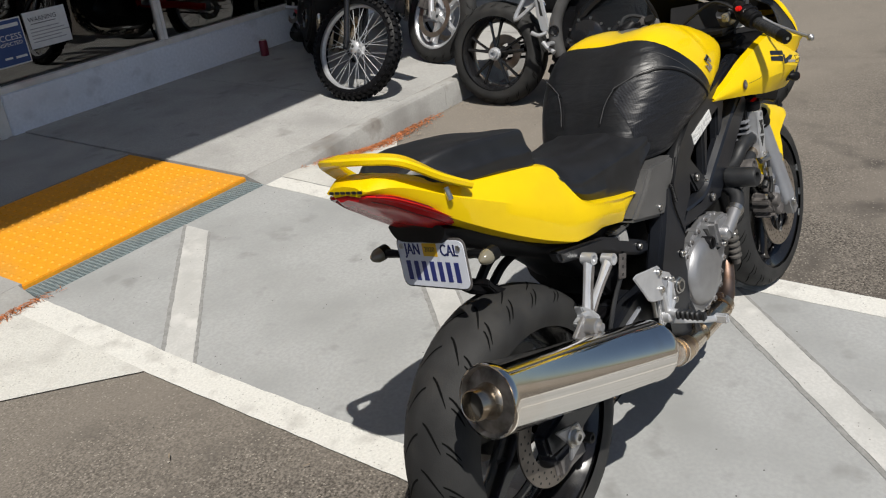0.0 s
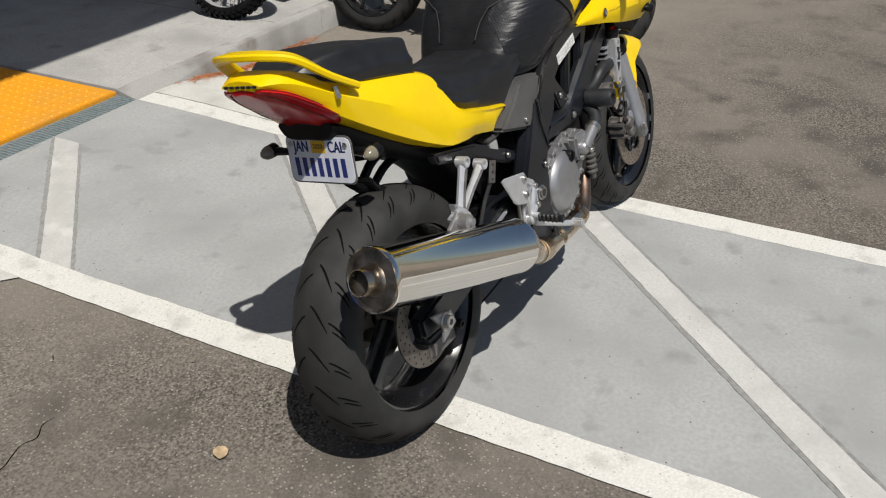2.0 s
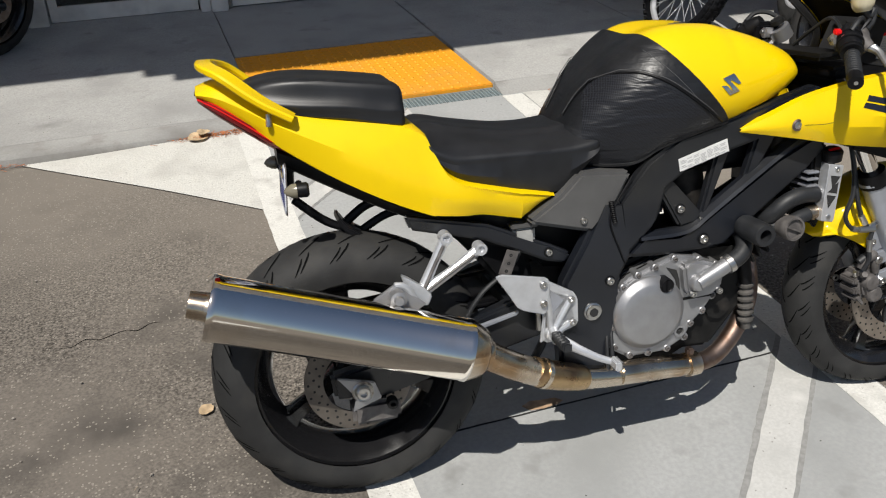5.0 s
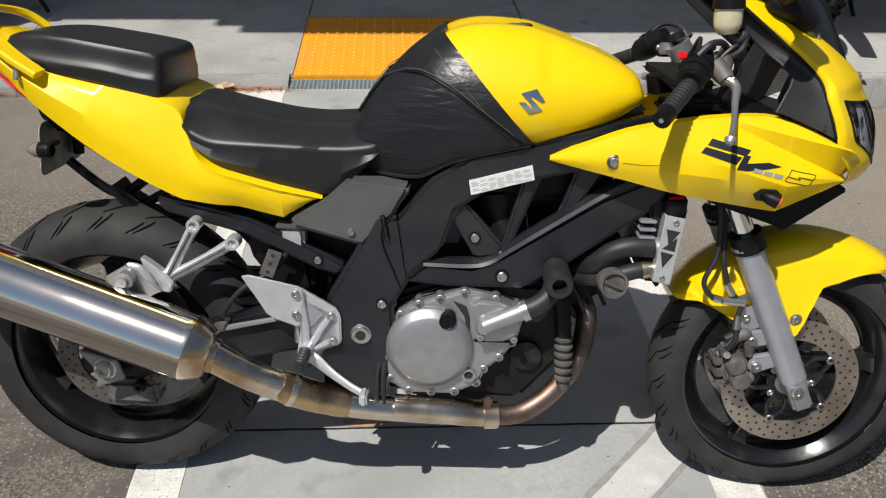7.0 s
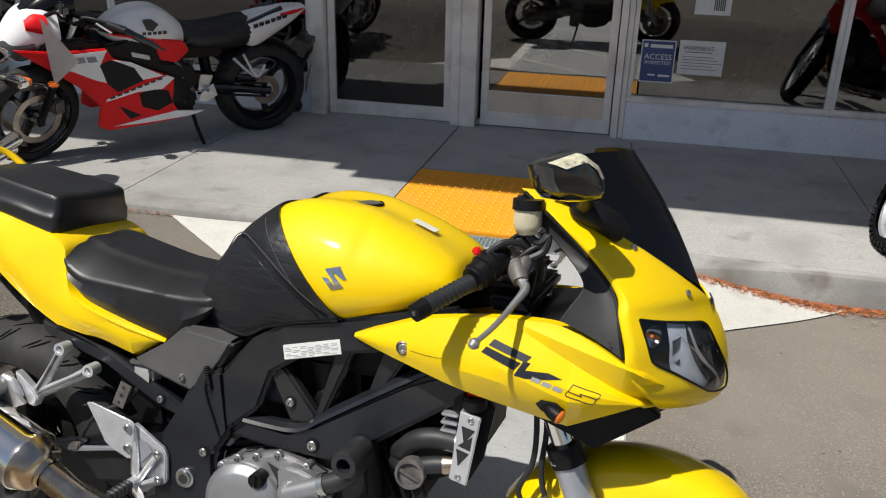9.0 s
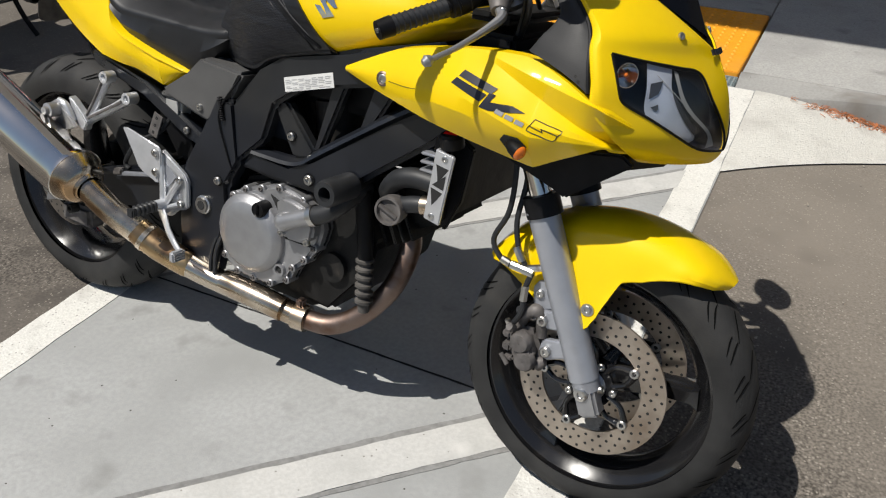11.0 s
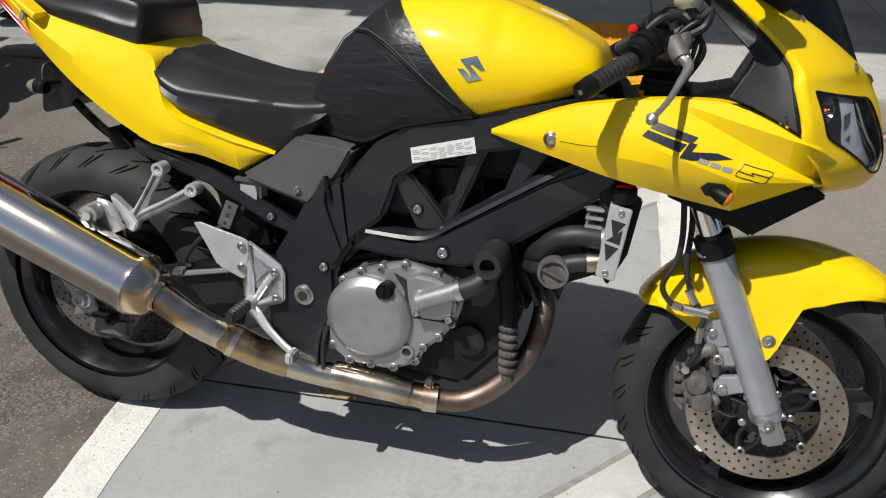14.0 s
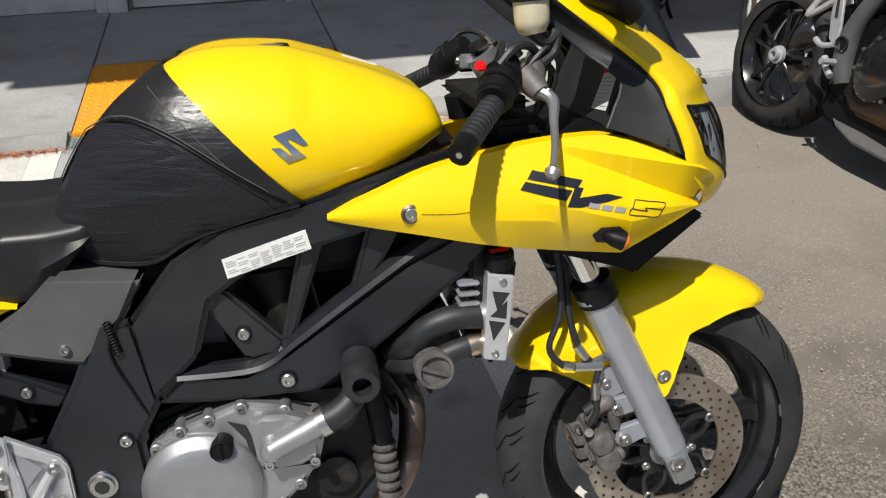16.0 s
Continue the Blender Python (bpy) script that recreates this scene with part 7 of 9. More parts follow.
# handlebars
for sgn in (-1, 1):
    def at(u, v, w):
        return (u, sgn * v, w)

    bar = part("handlebar", tube([at(1.175, 0.120, 0.945), at(1.125, 0.205, 0.925), at(1.052, 0.312, 0.880)], 0.012, 12), BLACK, bike)
    part("grip", tube([at(1.112, 0.226, 0.917), at(1.090, 0.255, 0.904), at(1.060, 0.302, 0.884)], [0.0158, 0.0145, 0.0150], 16), HOSE, bar, "black rubber grip")
    for k in range(9):
        c = V(at(1.106, 0.233, 0.914)).lerp(V(at(1.064, 0.296, 0.887)), k / 8)
        part("grip_ring", lathe([(-0.0016, 0.0140), (0.0, 0.0163), (0.0016, 0.0140)], c, (-0.55, sgn * 0.78, -0.33), 16), HOSE, bar)
    part("bar_end", tube([at(1.060, 0.302, 0.884), at(1.047, 0.322, 0.875)], [0.0170, 0.0155], 16), BLACK, bar)
    part("bar_end_bolt", tube([at(1.048, 0.3215, 0.8755), at(1.0465, 0.324, 0.8745)], 0.0042, 12), STEEL, bar)
    part("switch_housing", tube([at(1.150, 0.160, 0.968), at(1.143, 0.172, 0.958), at(1.128, 0.194, 0.938), at(1.113, 0.222, 0.921)], [0.014, 0.021, 0.0265, 0.0225], 16), BLACK, bar)
    for f, r in ((0.25, 0.0265), (0.55, 0.0280), (0.85, 0.0255)):
        part("housing_ring", lathe([(-0.003, r - 0.003), (-0.0015, r), (0.0015, r), (0.003, r - 0.003)], V(at(1.143, 0.172, 0.958)).lerp(V(at(1.113, 0.222, 0.921)), f), (-0.43, sgn * 0.72, -0.53), 20), BLACK, bar)
    part("cable_elbow", tube([at(1.128, 0.196, 0.965), at(1.150, 0.190, 0.985), at(1.176, 0.170, 0.985), at(1.200, 0.140, 0.965)], 0.006, 8), HOSE, bar)
    part("housing_screw", tube([at(1.112, 0.196, 0.951), at(1.108, 0.197, 0.954)], 0.005, 10), STEEL, bar)
    part("clip_on", tube([at(1.185, 0.115, 0.925), at(1.168, 0.115, 0.952)], 0.026, 18), ALU, bar)
    part("clamp_ear", block(-0.014, -0.010, -0.012, 0.014, 0.010, 0.012, 0.003, None, Matrix.Translation(at(1.148, 0.128, 0.940))), ALU, bar)
    part("clamp_bolt", hexbolt(at(1.134, 0.128, 0.942), (-1, 0, 0.2), 0.006, 0.006), STEEL, bar)
    part("fork_cap", tube([at(1.166, 0.115, 0.963), at(1.161, 0.115, 0.972)], [0.018, 0.016], 16), DARK, bar)
    perch = part("lever_perch", tube([at(1.166, 0.158, 0.950), at(1.176, 0.165, 0.940), at(1.188, 0.184, 0.922)], [0.016, 0.020, 0.014], 14), CALIPER, bar)
    part("master_cylinder", tube([at(1.190, 0.142, 0.972), at(1.186, 0.160, 0.950), at(1.182, 0.176, 0.930)], [0.010, 0.015, 0.013], 14), CALIPER, perch)
    part("pivot_bolt", hexbolt(at(1.196, 0.190, 0.924), (0.3, 0, 1), 0.006, 0.006), STEEL, perch)
    lev = part("lever", tube([at(1.186, 0.180, 0.926), at(1.200, 0.200, 0.914), at(1.190, 0.238, 0.893), at(1.176, 0.290, 0.870), at(1.158, 0.340, 0.851)], [0.010, 0.0085, 0.0062, 0.0050, 0.0045], 10), ALU, bar, "silver lever with a ball end")
    part("ball_end", lathe([(-0.010, 0.001), (-0.008, 0.006), (0, 0.0102), (0.008, 0.006), (0.010, 0.001)], at(1.157, 0.343, 0.850), (0.4, sgn * -0.7, 0.5), 14), ALU, lev)
part("kill_switch", block(1.098, -0.190, 0.957, 1.112, -0.174, 0.970, 0.003), REDP, bike)
part("clutch_gear", block(1.13, 0.14, 0.92, 1.18, 0.19, 0.965, 0.01), BLACK, bike)
part("ignition", tube([(1.115, 0, 0.87), (1.108, 0, 0.905)], 0.024, 16), BLACK, bike)
part("top_yoke", block(1.100, -0.135, 0.895, 1.190, 0.135, 0.912, 0.010, None, pose(0, 0, 0)), DARK, bike)
resv = part("fluid_reservoir", tube([(1.186, -0.158, 1.000), (1.184, -0.157, 1.015), (1.182, -0.157, 1.045)], [0.016, 0.024, 0.025], 18), BROWNED, bike, "cloudy brake fluid reservoir with a black lid")
part("lid", tube([(1.182, -0.157, 1.044), (1.181, -0.157, 1.062)], [0.028, 0.027], 18), BLACK, resv)
part("feed_hose", tube([(1.186, -0.158, 1.002), (1.205, -0.155, 0.988), (1.220, -0.150, 1.000), (1.216, -0.152, 0.975), (1.195, -0.160, 0.960)], 0.0075, 8), HOSE, bike)
for a, b in ((0.004, 0.0), (-0.006, 0.006), (0.010, -0.006)):
    part("cable", tube([(1.178 + a, -0.166, 0.955), (1.200 + b, -0.152 + a, 0.975 + b), (1.212 + a, -0.135 + b, 0.935), (1.196, -0.115 + a, 0.875)], 0.004, 6), HOSE, bike)
part("cable", tube([(1.13, -0.18, 0.945), (1.155, -0.10, 0.985), (1.165, -0.02, 0.955), (1.16, 0.04, 0.915)], 0.0045, 6), HOSE, bike)

# mirrors: pointed shells, the glass facing back
for sgn in (-1, 1):
    boot = part("mirror", tube([(1.340, sgn * 0.122, 1.018), (1.310, sgn * 0.134, 1.040), (1.268, sgn * 0.142, 1.058), (1.258, sgn * 0.145, 1.064)], [0.020, 0.024, 0.023, 0.012], 12), BLACK, bike, "black mirror on a rubber-booted stalk")
    part("stalk", tube([(1.275, sgn * 0.150, 1.060), (1.285, sgn * 0.195, 1.078), (1.280, sgn * 0.235, 1.096)], [0.015, 0.011, 0.013], 10), BLACK, boot)
    outline = [(1.207, 0.328, 1.150), (1.214, 0.322, 1.155), (1.250, 0.274, 1.172), (1.258, 0.264, 1.171), (1.279, 0.239, 1.154), (1.291, 0.228, 1.132), (1.297, 0.224, 1.104), (1.290, 0.229, 1.095), (1.262, 0.252, 1.092), (1.226, 0.288, 1.098), (1.214, 0.312, 1.118)]
    rim = [V((a, sgn * b, c - 0.014)) for a, b, c in outline]
    if sgn > 0:
        rim = [p + V((0.03, -0.045, -0.035)) for p in rim]
    mid = sum(rim, V()) / len(rim)
    back = V((0.036, -sgn * -0.030, 0.004))
    shell = [[mid + (p - mid) * k + back * d for p in rim] for k, d in ((0.95, -0.02), (1.0, 0.0), (1.01, 0.20), (0.97, 0.5), (0.86, 0.80), (0.60, 1.0), (0.05, 1.06))]
    part("housing", tidy(rings(shell)), BLACKP, boot)
    g = bmesh.new()
    g.faces.new([g.verts.new(mid + (p - mid) * 0.91 - back * 0.05) for p in rim])
    part("glass", g, MIRROR, boot, smooth=False)
    if sgn < 0:
        bm = bmesh.new()
        grid = [[bm.verts.new(mid + (p - mid) * k + back * d) for p in rim[1:6]] for k, d in ((0.94, 0.61), (0.86, 0.83), (0.60, 1.03))]
        for a, b in zip(grid, grid[1:]):
            for i in range(4):
                bm.faces.new((a[i], a[i + 1], b[i + 1], b[i]))
        part("scuffed_patch", tidy(bm), SCUFF, boot, "pale scratched patch on the housing", smooth=False)


# ---- the other motorcycles ----
def spoked(parent, hub, R, hw, label, rim_r):
    """Wire-spoked off-road wheel with knobs."""
    w = part("wheel", lathe([(-0.019, rim_r), (-0.021, rim_r + 0.014), (-0.012, rim_r + 0.006), (0.012, rim_r + 0.006), (0.021, rim_r + 0.014), (0.019, rim_r), (0.0, rim_r - 0.010)], hub, seg=56, closed=True), SILVER, parent)
    part("tyre", lathe(tyre_profile(R - 0.010, hw, R - 0.012 - rim_r), hub, seg=56), BLACK, w, label)
    bm = bmesh.new()
    n = 46
    for k in range(n):
        for row, a in ((0, 0.0), (1, 0.62), (-1, -0.62), (2, 1.1), (-2, -1.1)):
            ph = 2 * math.pi * (k + 0.5 * (row % 2)) / n
            rc = R - 0.010 - (R - rim_r) * 0.66
            r, h = rc + (R - 0.010 - rc) * math.cos(a), hw * math.sin(a)
            m = Matrix.Translation(hub) @ Matrix.Rotation(-ph, 4, "Y") @ Matrix.Translation((r, h, 0)) @ Matrix.Rotation(a, 4, "Z")
            bmesh.ops.create_cube(bm, size=1, matrix=m @ Matrix.Diagonal((0.024, 0.017, 0.021, 1)))
    tagged(part("knob_tread", bm, BLACK, w, smooth=False), kind="stuff")
    part("hub", lathe([(-0.045, 0.010), (-0.045, 0.024), (-0.035, 0.040), (-0.028, 0.022), (0.028, 0.022), (0.035, 0.040), (0.045, 0.024), (0.045, 0.010)], hub, seg=20), SILVER, w)
    for k in range(36):
        ph, sgn = 2 * math.pi * k / 36, 1 if k % 2 else -1
        lead = 0.55 if (k // 2) % 2 else -0.55
        a = hub + V((0.036 * math.cos(ph + lead), sgn * 0.032, 0.036 * math.sin(ph + lead)))
        b = hub + V(((rim_r - 0.002) * math.cos(ph), sgn * 0.006, (rim_r - 0.002) * math.sin(ph)))
        part("spoke", tube([a, b], 0.0019, 5), SILVER, w)
    return w


def turned(L, degrees):
    p, axis = V((L - 0.11, 0, 0.30)), V((-math.sin(radians(25)), 0, math.cos(radians(25))))
    return Matrix.Translation(p) @ Matrix.Rotation(radians(degrees), 4, axis) @ Matrix.Translation(-p)


def parked(name, rear_xy, front_xy, floor, lean, label, group=""):
    d = V(front_xy) - V(rear_xy)
    m = SITE @ pose(rear_xy[0], rear_xy[1], floor, -lean, 0, math.degrees(math.atan2(d.y, d.x)))
    return thing(name, m, label, "motorcycle", group), d.length


def front_end(ob, L, R, steer, wheel_made, fork_mat, leg_mat, disc=True, fender=None, bars=0.36, bar_h=1.0, fork_v=0.10, usd=False):
    """Fork, bars, disc and fender, all turned with the steering."""
    S = turned(L, steer)
    wheel_made.matrix_basis = S
    hub = V((L, 0, R))
    top = V((L - 0.255, 0, 0.88))
    for sgn in (-1, 1):
        v = V((0, sgn * fork_v, 0))
        mid = (hub + top) / 2
        leg = part("fork_leg", tube([hub + v + V((0.004, 0, -0.02)), mid + v], [0.020, 0.024 if not usd else 0.019], 12), leg_mat, ob)
        part("stanchion", tube([mid + v, top + v], 0.019 if not usd else 0.026, 12), fork_mat, leg)
        part("axle_lug", block(-0.022, -0.014, -0.030, 0.022, 0.014, 0.030, 0.006, None, Matrix.Translation(hub + v * 1.02)), leg_mat, leg)
        leg.matrix_basis = S
    bar = part("handlebar", tube([top + V((-0.16, -bars, bar_h - 0.90)), top + V((-0.06, -bars * 0.55, bar_h - 0.87)), top + V((0.0, 0, bar_h - 0.90)), top + V((-0.06, bars * 0.55, bar_h - 0.87)), top + V((-0.16, bars, bar_h - 0.90))], 0.012, 8), BLACK, ob)
    for sgn in (-1, 1):
        part("grip", tube([top + V((-0.16, sgn * bars, bar_h - 0.90)), top + V((-0.10, sgn * bars * 0.72, bar_h - 0.88))], 0.018, 10), HOSE, bar)
        part("lever", tube([top + V((-0.06, sgn * bars * 0.62, bar_h - 0.885)), top + V((-0.085, sgn * bars * 0.95, bar_h - 0.905))], 0.006, 6), SILVER, bar)
    bar.matrix_basis = S
    for w in (top.z - 0.02, top.z - 0.18):
        c = part("triple_clamp", block(top.x - 0.05 + (top.z - w) * 0.4, -fork_v - 0.03, w - 0.012, top.x + 0.03 + (top.z - w) * 0.4, fork_v + 0.03, w + 0.012, 0.006), BLACK, ob)
        c.matrix_basis = S
    if disc:
        for sgn in (-1, 1):
            d = part("brake_disc", lathe([(sgn * 0.072 - 0.002, 0.115), (sgn * 0.072 - 0.002, 0.15), (sgn * 0.072 + 0.002, 0.15), (sgn * 0.072 + 0.002, 0.115)], hub, seg=36, closed=True), DISC, ob)
            d.matrix_basis = S
            cal = part("caliper", block(-0.035, -0.03, -0.045, 0.035, 0.03, 0.045, 0.01, None, Matrix.Translation(hub + V((-0.115, sgn * 0.085, 0.06)))), CALIPER, ob)
            cal.matrix_basis = S
    if fender:
        rows = []
        for k in range(13):
            ph = radians(35 + 115 * k / 12)
            rr = R + 0.025
            rows.append([hub + V((rr * math.cos(ph) - (0.02 if abs(v) > 0.06 else 0) * math.cos(ph), v, (rr - (0.035 if abs(v) > 0.06 else 0.0)) * math.sin(ph))) for v in (-0.068, -0.06, -0.03, 0, 0.03, 0.06, 0.068)])
        bm = rings(rows, False, None, False)
        tidy(bm)
        bmesh.ops.solidify(bm, geom=bm.faces[:], thickness=0.003)
        f = part("front_fender", bm, fender, ob)
        f.matrix_basis = S
    return S


def rolling(ob, L, Rf, Rr, rim_mat, hwf=0.06, hwr=0.085, spokes=5, swap=None):
    rw = wheel(ob, V((0, 0, Rr)), Rr, hwr, rim_mat, [2 * math.pi * k / spokes + 0.3 for k in range(spokes)], "worn black rear tyre", 22, seg=52, swap=swap)
    fw = wheel(ob, V((L, 0, Rf)), Rf, hwf, rim_mat, [2 * math.pi * k / spokes + 0.9 for k in range(spokes)], "black front tyre", 22, seg=52, swap=swap)
    return rw, fw


def lump(ob, L, color=DARK):
    """Engine block with cases, cylinders and header pipes."""
    e = part("engine", slab([(0.48, 0.30), (0.56, 0.24), (0.86, 0.24), (0.96, 0.34), (0.98, 0.48), (0.90, 0.62), (0.66, 0.60), (0.52, 0.50)], -0.17, 0.17, 0.02), color, ob)
    for sgn in (-1, 1):
        part("case_cover", lathe([(0, 0.095), (0.02, 0.090), (0.034, 0.07), (0.038, 0.001)], (0.62, sgn * 0.165, 0.40), (0, sgn, 0), 26), color, e)
        part("case_cover", lathe([(0, 0.065), (0.018, 0.060), (0.024, 0.04), (0.026, 0.001)], (0.80, sgn * 0.165, 0.39), (0, sgn, 0), 22), BLACKP, e)
        for k in range(6):
            a = 2 * math.pi * k / 6
            part("case_bolt", hexbolt((0.62 + 0.085 * math.cos(a), sgn * 0.172, 0.40 + 0.085 * math.sin(a)), (0, sgn, 0), 0.007, 0.014), STEEL, e)
    for k in range(4):
        v = -0.12 + 0.08 * k
        part("header_pipe", tube([(0.95, v, 0.52), (1.03, v, 0.44), (1.00, v * 0.8, 0.28), (0.86, v * 0.5, 0.20), (0.60, v * 0.4, 0.19)], 0.019, 10), PIPE, e)
    part("radiator", block(0.99, -0.16, 0.42, 1.04, 0.16, 0.72, 0.01), BLACK, ob)
    return e


def structure(ob, L, mat, sides=(-1, 1)):
    for sgn in (-1, 1):
        part("frame_spar", tube([(L - 0.26, sgn * 0.05, 0.84), (0.86, sgn * 0.15, 0.76), (0.62, sgn * 0.15, 0.60), (0.50, sgn * 0.13, 0.38)], [0.030, 0.034, 0.034, 0.030], 10), mat, ob)
        if sgn in sides:
            part("swingarm", tube([(0.52, sgn * 0.11, 0.40), (0.24, sgn * 0.125, 0.36), (-0.02, sgn * 0.125, 0.315)], [0.034, 0.028, 0.026], 10), mat, ob)
        part("subframe", tube([(0.55, sgn * 0.10, 0.66), (0.20, sgn * 0.10, 0.74), (-0.12, sgn * 0.07, 0.84)], 0.016, 8), mat, ob)
        part("foot_peg", tube([(0.44, sgn * 0.17, 0.40), (0.44, sgn * 0.27, 0.40)], 0.012, 8), SILVER, ob)
        part("peg_bracket", slab([(0.38, 0.47), (0.46, 0.48), (0.48, 0.38), (0.42, 0.37)], sgn * 0.155, sgn * 0.165, 0.003), SILVER, ob)
    part("shock", tube([(0.40, 0, 0.66), (0.36, 0, 0.42)], 0.035, 12), BLACK, ob)
    part("battery_box", block(0.28, -0.09, 0.56, 0.60, 0.09, 0.74, 0.02), BLACK, ob)
    part("side_stand", tube([(0.52, 0.12, 0.28), (0.50, 0.18, 0.14), (0.48, 0.24, 0.050)], 0.012, 8), BLACK, ob)
    part("chain", tube([(0.46, 0.10, 0.42), (0.0, 0.105, 0.36)], 0.008, 6), DARK, ob)
    part("chain", tube([(0.46, 0.10, 0.34), (0.0, 0.105, 0.27)], 0.008, 6), DARK, ob)
    part("sprocket", lathe([(-0.003, 0.05), (-0.003, 0.095), (0.003, 0.095), (0.003, 0.05)], (0, 0.105, 0.315), seg=30, closed=True), DISC, ob)


# red and white sport bike on the walkway
ob, L = parked("sport_motorcycle", (-1.17, 3.87), (-2.13, 2.80), WALK_Z + 0.008, 8, "red and white fully faired sport motorcycle parked on the walkway")
rw, fw = rolling(ob, L, 0.30, 0.315, RIM, 0.06, 0.09, 3)
structure(ob, L, BLACKP)
lump(ob, L)
front_end(ob, L, 0.30, 22, fw, STEEL, BLACK, True, None, 0.31, 0.88)
part("fuel_tank", body([(0.54, 0.66, 0.78, 0.09, 0.12, 0.06, 0.73), (0.60, 0.64, 0.83, 0.13, 0.160, 0.09, 0.75), (0.70, 0.66, 0.875, 0.15, 0.182, 0.11, 0.77), (0.84, 0.68, 0.865, 0.15, 0.178, 0.11, 0.77), (0.95, 0.71, 0.82, 0.11, 0.140, 0.08, 0.76), (1.01, 0.74, 0.785, 0.05, 0.07, 0.04, 0.76)]), WHITEP, ob, "white fuel tank with a red lower band")
for sgn in (-1, 1):
    part("tank_band", slab([(1.000, 0.772), (0.865, 0.742), (0.747, 0.716), (0.704, 0.598), (0.608, 0.578), (0.532, 0.644), (0.558, 0.700), (0.66, 0.722), (0.774, 0.745)], sgn * 0.188, sgn * 0.150, 0.012), REDP, ob)
    part("frame_cover", slab([(1.06, 0.70), (0.86, 0.735), (0.72, 0.70), (0.69, 0.58), (0.52, 0.56), (0.46, 0.44), (0.62, 0.36), (0.74, 0.50), (1.00, 0.64)], sgn * 0.178, sgn * 0.140, 0.012), BLACK, ob)
    part("data_plate", slab([(0.872, 0.660), (0.770, 0.632), (0.764, 0.604), (0.866, 0.632)], sgn * 0.1800, sgn * 0.176, 0), WHITE, ob)
    part("upper_cover", slab([(1.404, 0.650), (1.300, 0.655), (1.050, 0.655), (1.040, 0.735), (1.150, 0.760), (1.340, 0.745)], sgn * 0.186, sgn * 0.150, 0.014), BLACK, ob)
for pts in ([(0.795, 0.842), (0.745, 0.845), (0.705, 0.815), (0.740, 0.775), (0.775, 0.785)],):
    part("emblem", slab(pts, 0.170, 0.186, 0), INK, ob)
for k in range(5):
    part("name_bar", slab([(0.80 - 0.03 * k, 0.755), (0.78 - 0.03 * k, 0.755), (0.78 - 0.03 * k, 0.772), (0.80 - 0.03 * k, 0.772)], 0.175, 0.187, 0), INK, ob)
part("seat", body([(0.06, 0.66, 0.79, 0.09, 0.12, 0.08, 0.72), (0.16, 0.62, 0.785, 0.10, 0.13, 0.09, 0.70), (0.32, 0.62, 0.76, 0.11, 0.14, 0.09, 0.69), (0.46, 0.63, 0.755, 0.10, 0.13, 0.08, 0.70), (0.56, 0.66, 0.79, 0.06, 0.09, 0.05, 0.72)]), VINYL, ob)
part("tail_panel", body([(-0.30, 0.81, 0.84, 0.03, 0.05, 0.03, 0.825), (-0.20, 0.745, 0.835, 0.06, 0.095, 0.07, 0.79), (-0.05, 0.665, 0.815, 0.08, 0.120, 0.09, 0.74), (0.06, 0.615, 0.795, 0.09, 0.128, 0.09, 0.70), (0.125, 0.620, 0.785, 0.09, 0.125, 0.09, 0.70)]), WHITEP, ob)
part("tail_stripe", body([(-0.29, 0.815, 0.832, 0.04, 0.055, 0.04, 0.825), (-0.20, 0.800, 0.826, 0.075, 0.100, 0.08, 0.812), (-0.10, 0.798, 0.812, 0.10, 0.116, 0.10, 0.805)]), REDP, ob)
for k in range(6):
    part("name_bar", slab([(0.09 - 0.040 * k, 0.735 + 0.010 * k), (0.062 - 0.040 * k, 0.742 + 0.010 * k), (0.062 - 0.040 * k, 0.762 + 0.010 * k), (0.09 - 0.040 * k, 0.756 + 0.010 * k)], 0.100, 0.130 - 0.0012 * k, 0), INK, ob)
part("tail_lamp", block(-0.31, -0.05, 0.785, -0.27, 0.05, 0.815, 0.008), RED_LENS, ob)
part("rear_hugger", body([(-0.24, 0.50, 0.54, 0.05, 0.07, 0.05, 0.52), (-0.10, 0.60, 0.63, 0.06, 0.09, 0.06, 0.61), (0.12, 0.60, 0.62, 0.06, 0.09, 0.06, 0.61), (0.30, 0.52, 0.54, 0.06, 0.08, 0.06, 0.53)]), BLACK, ob)
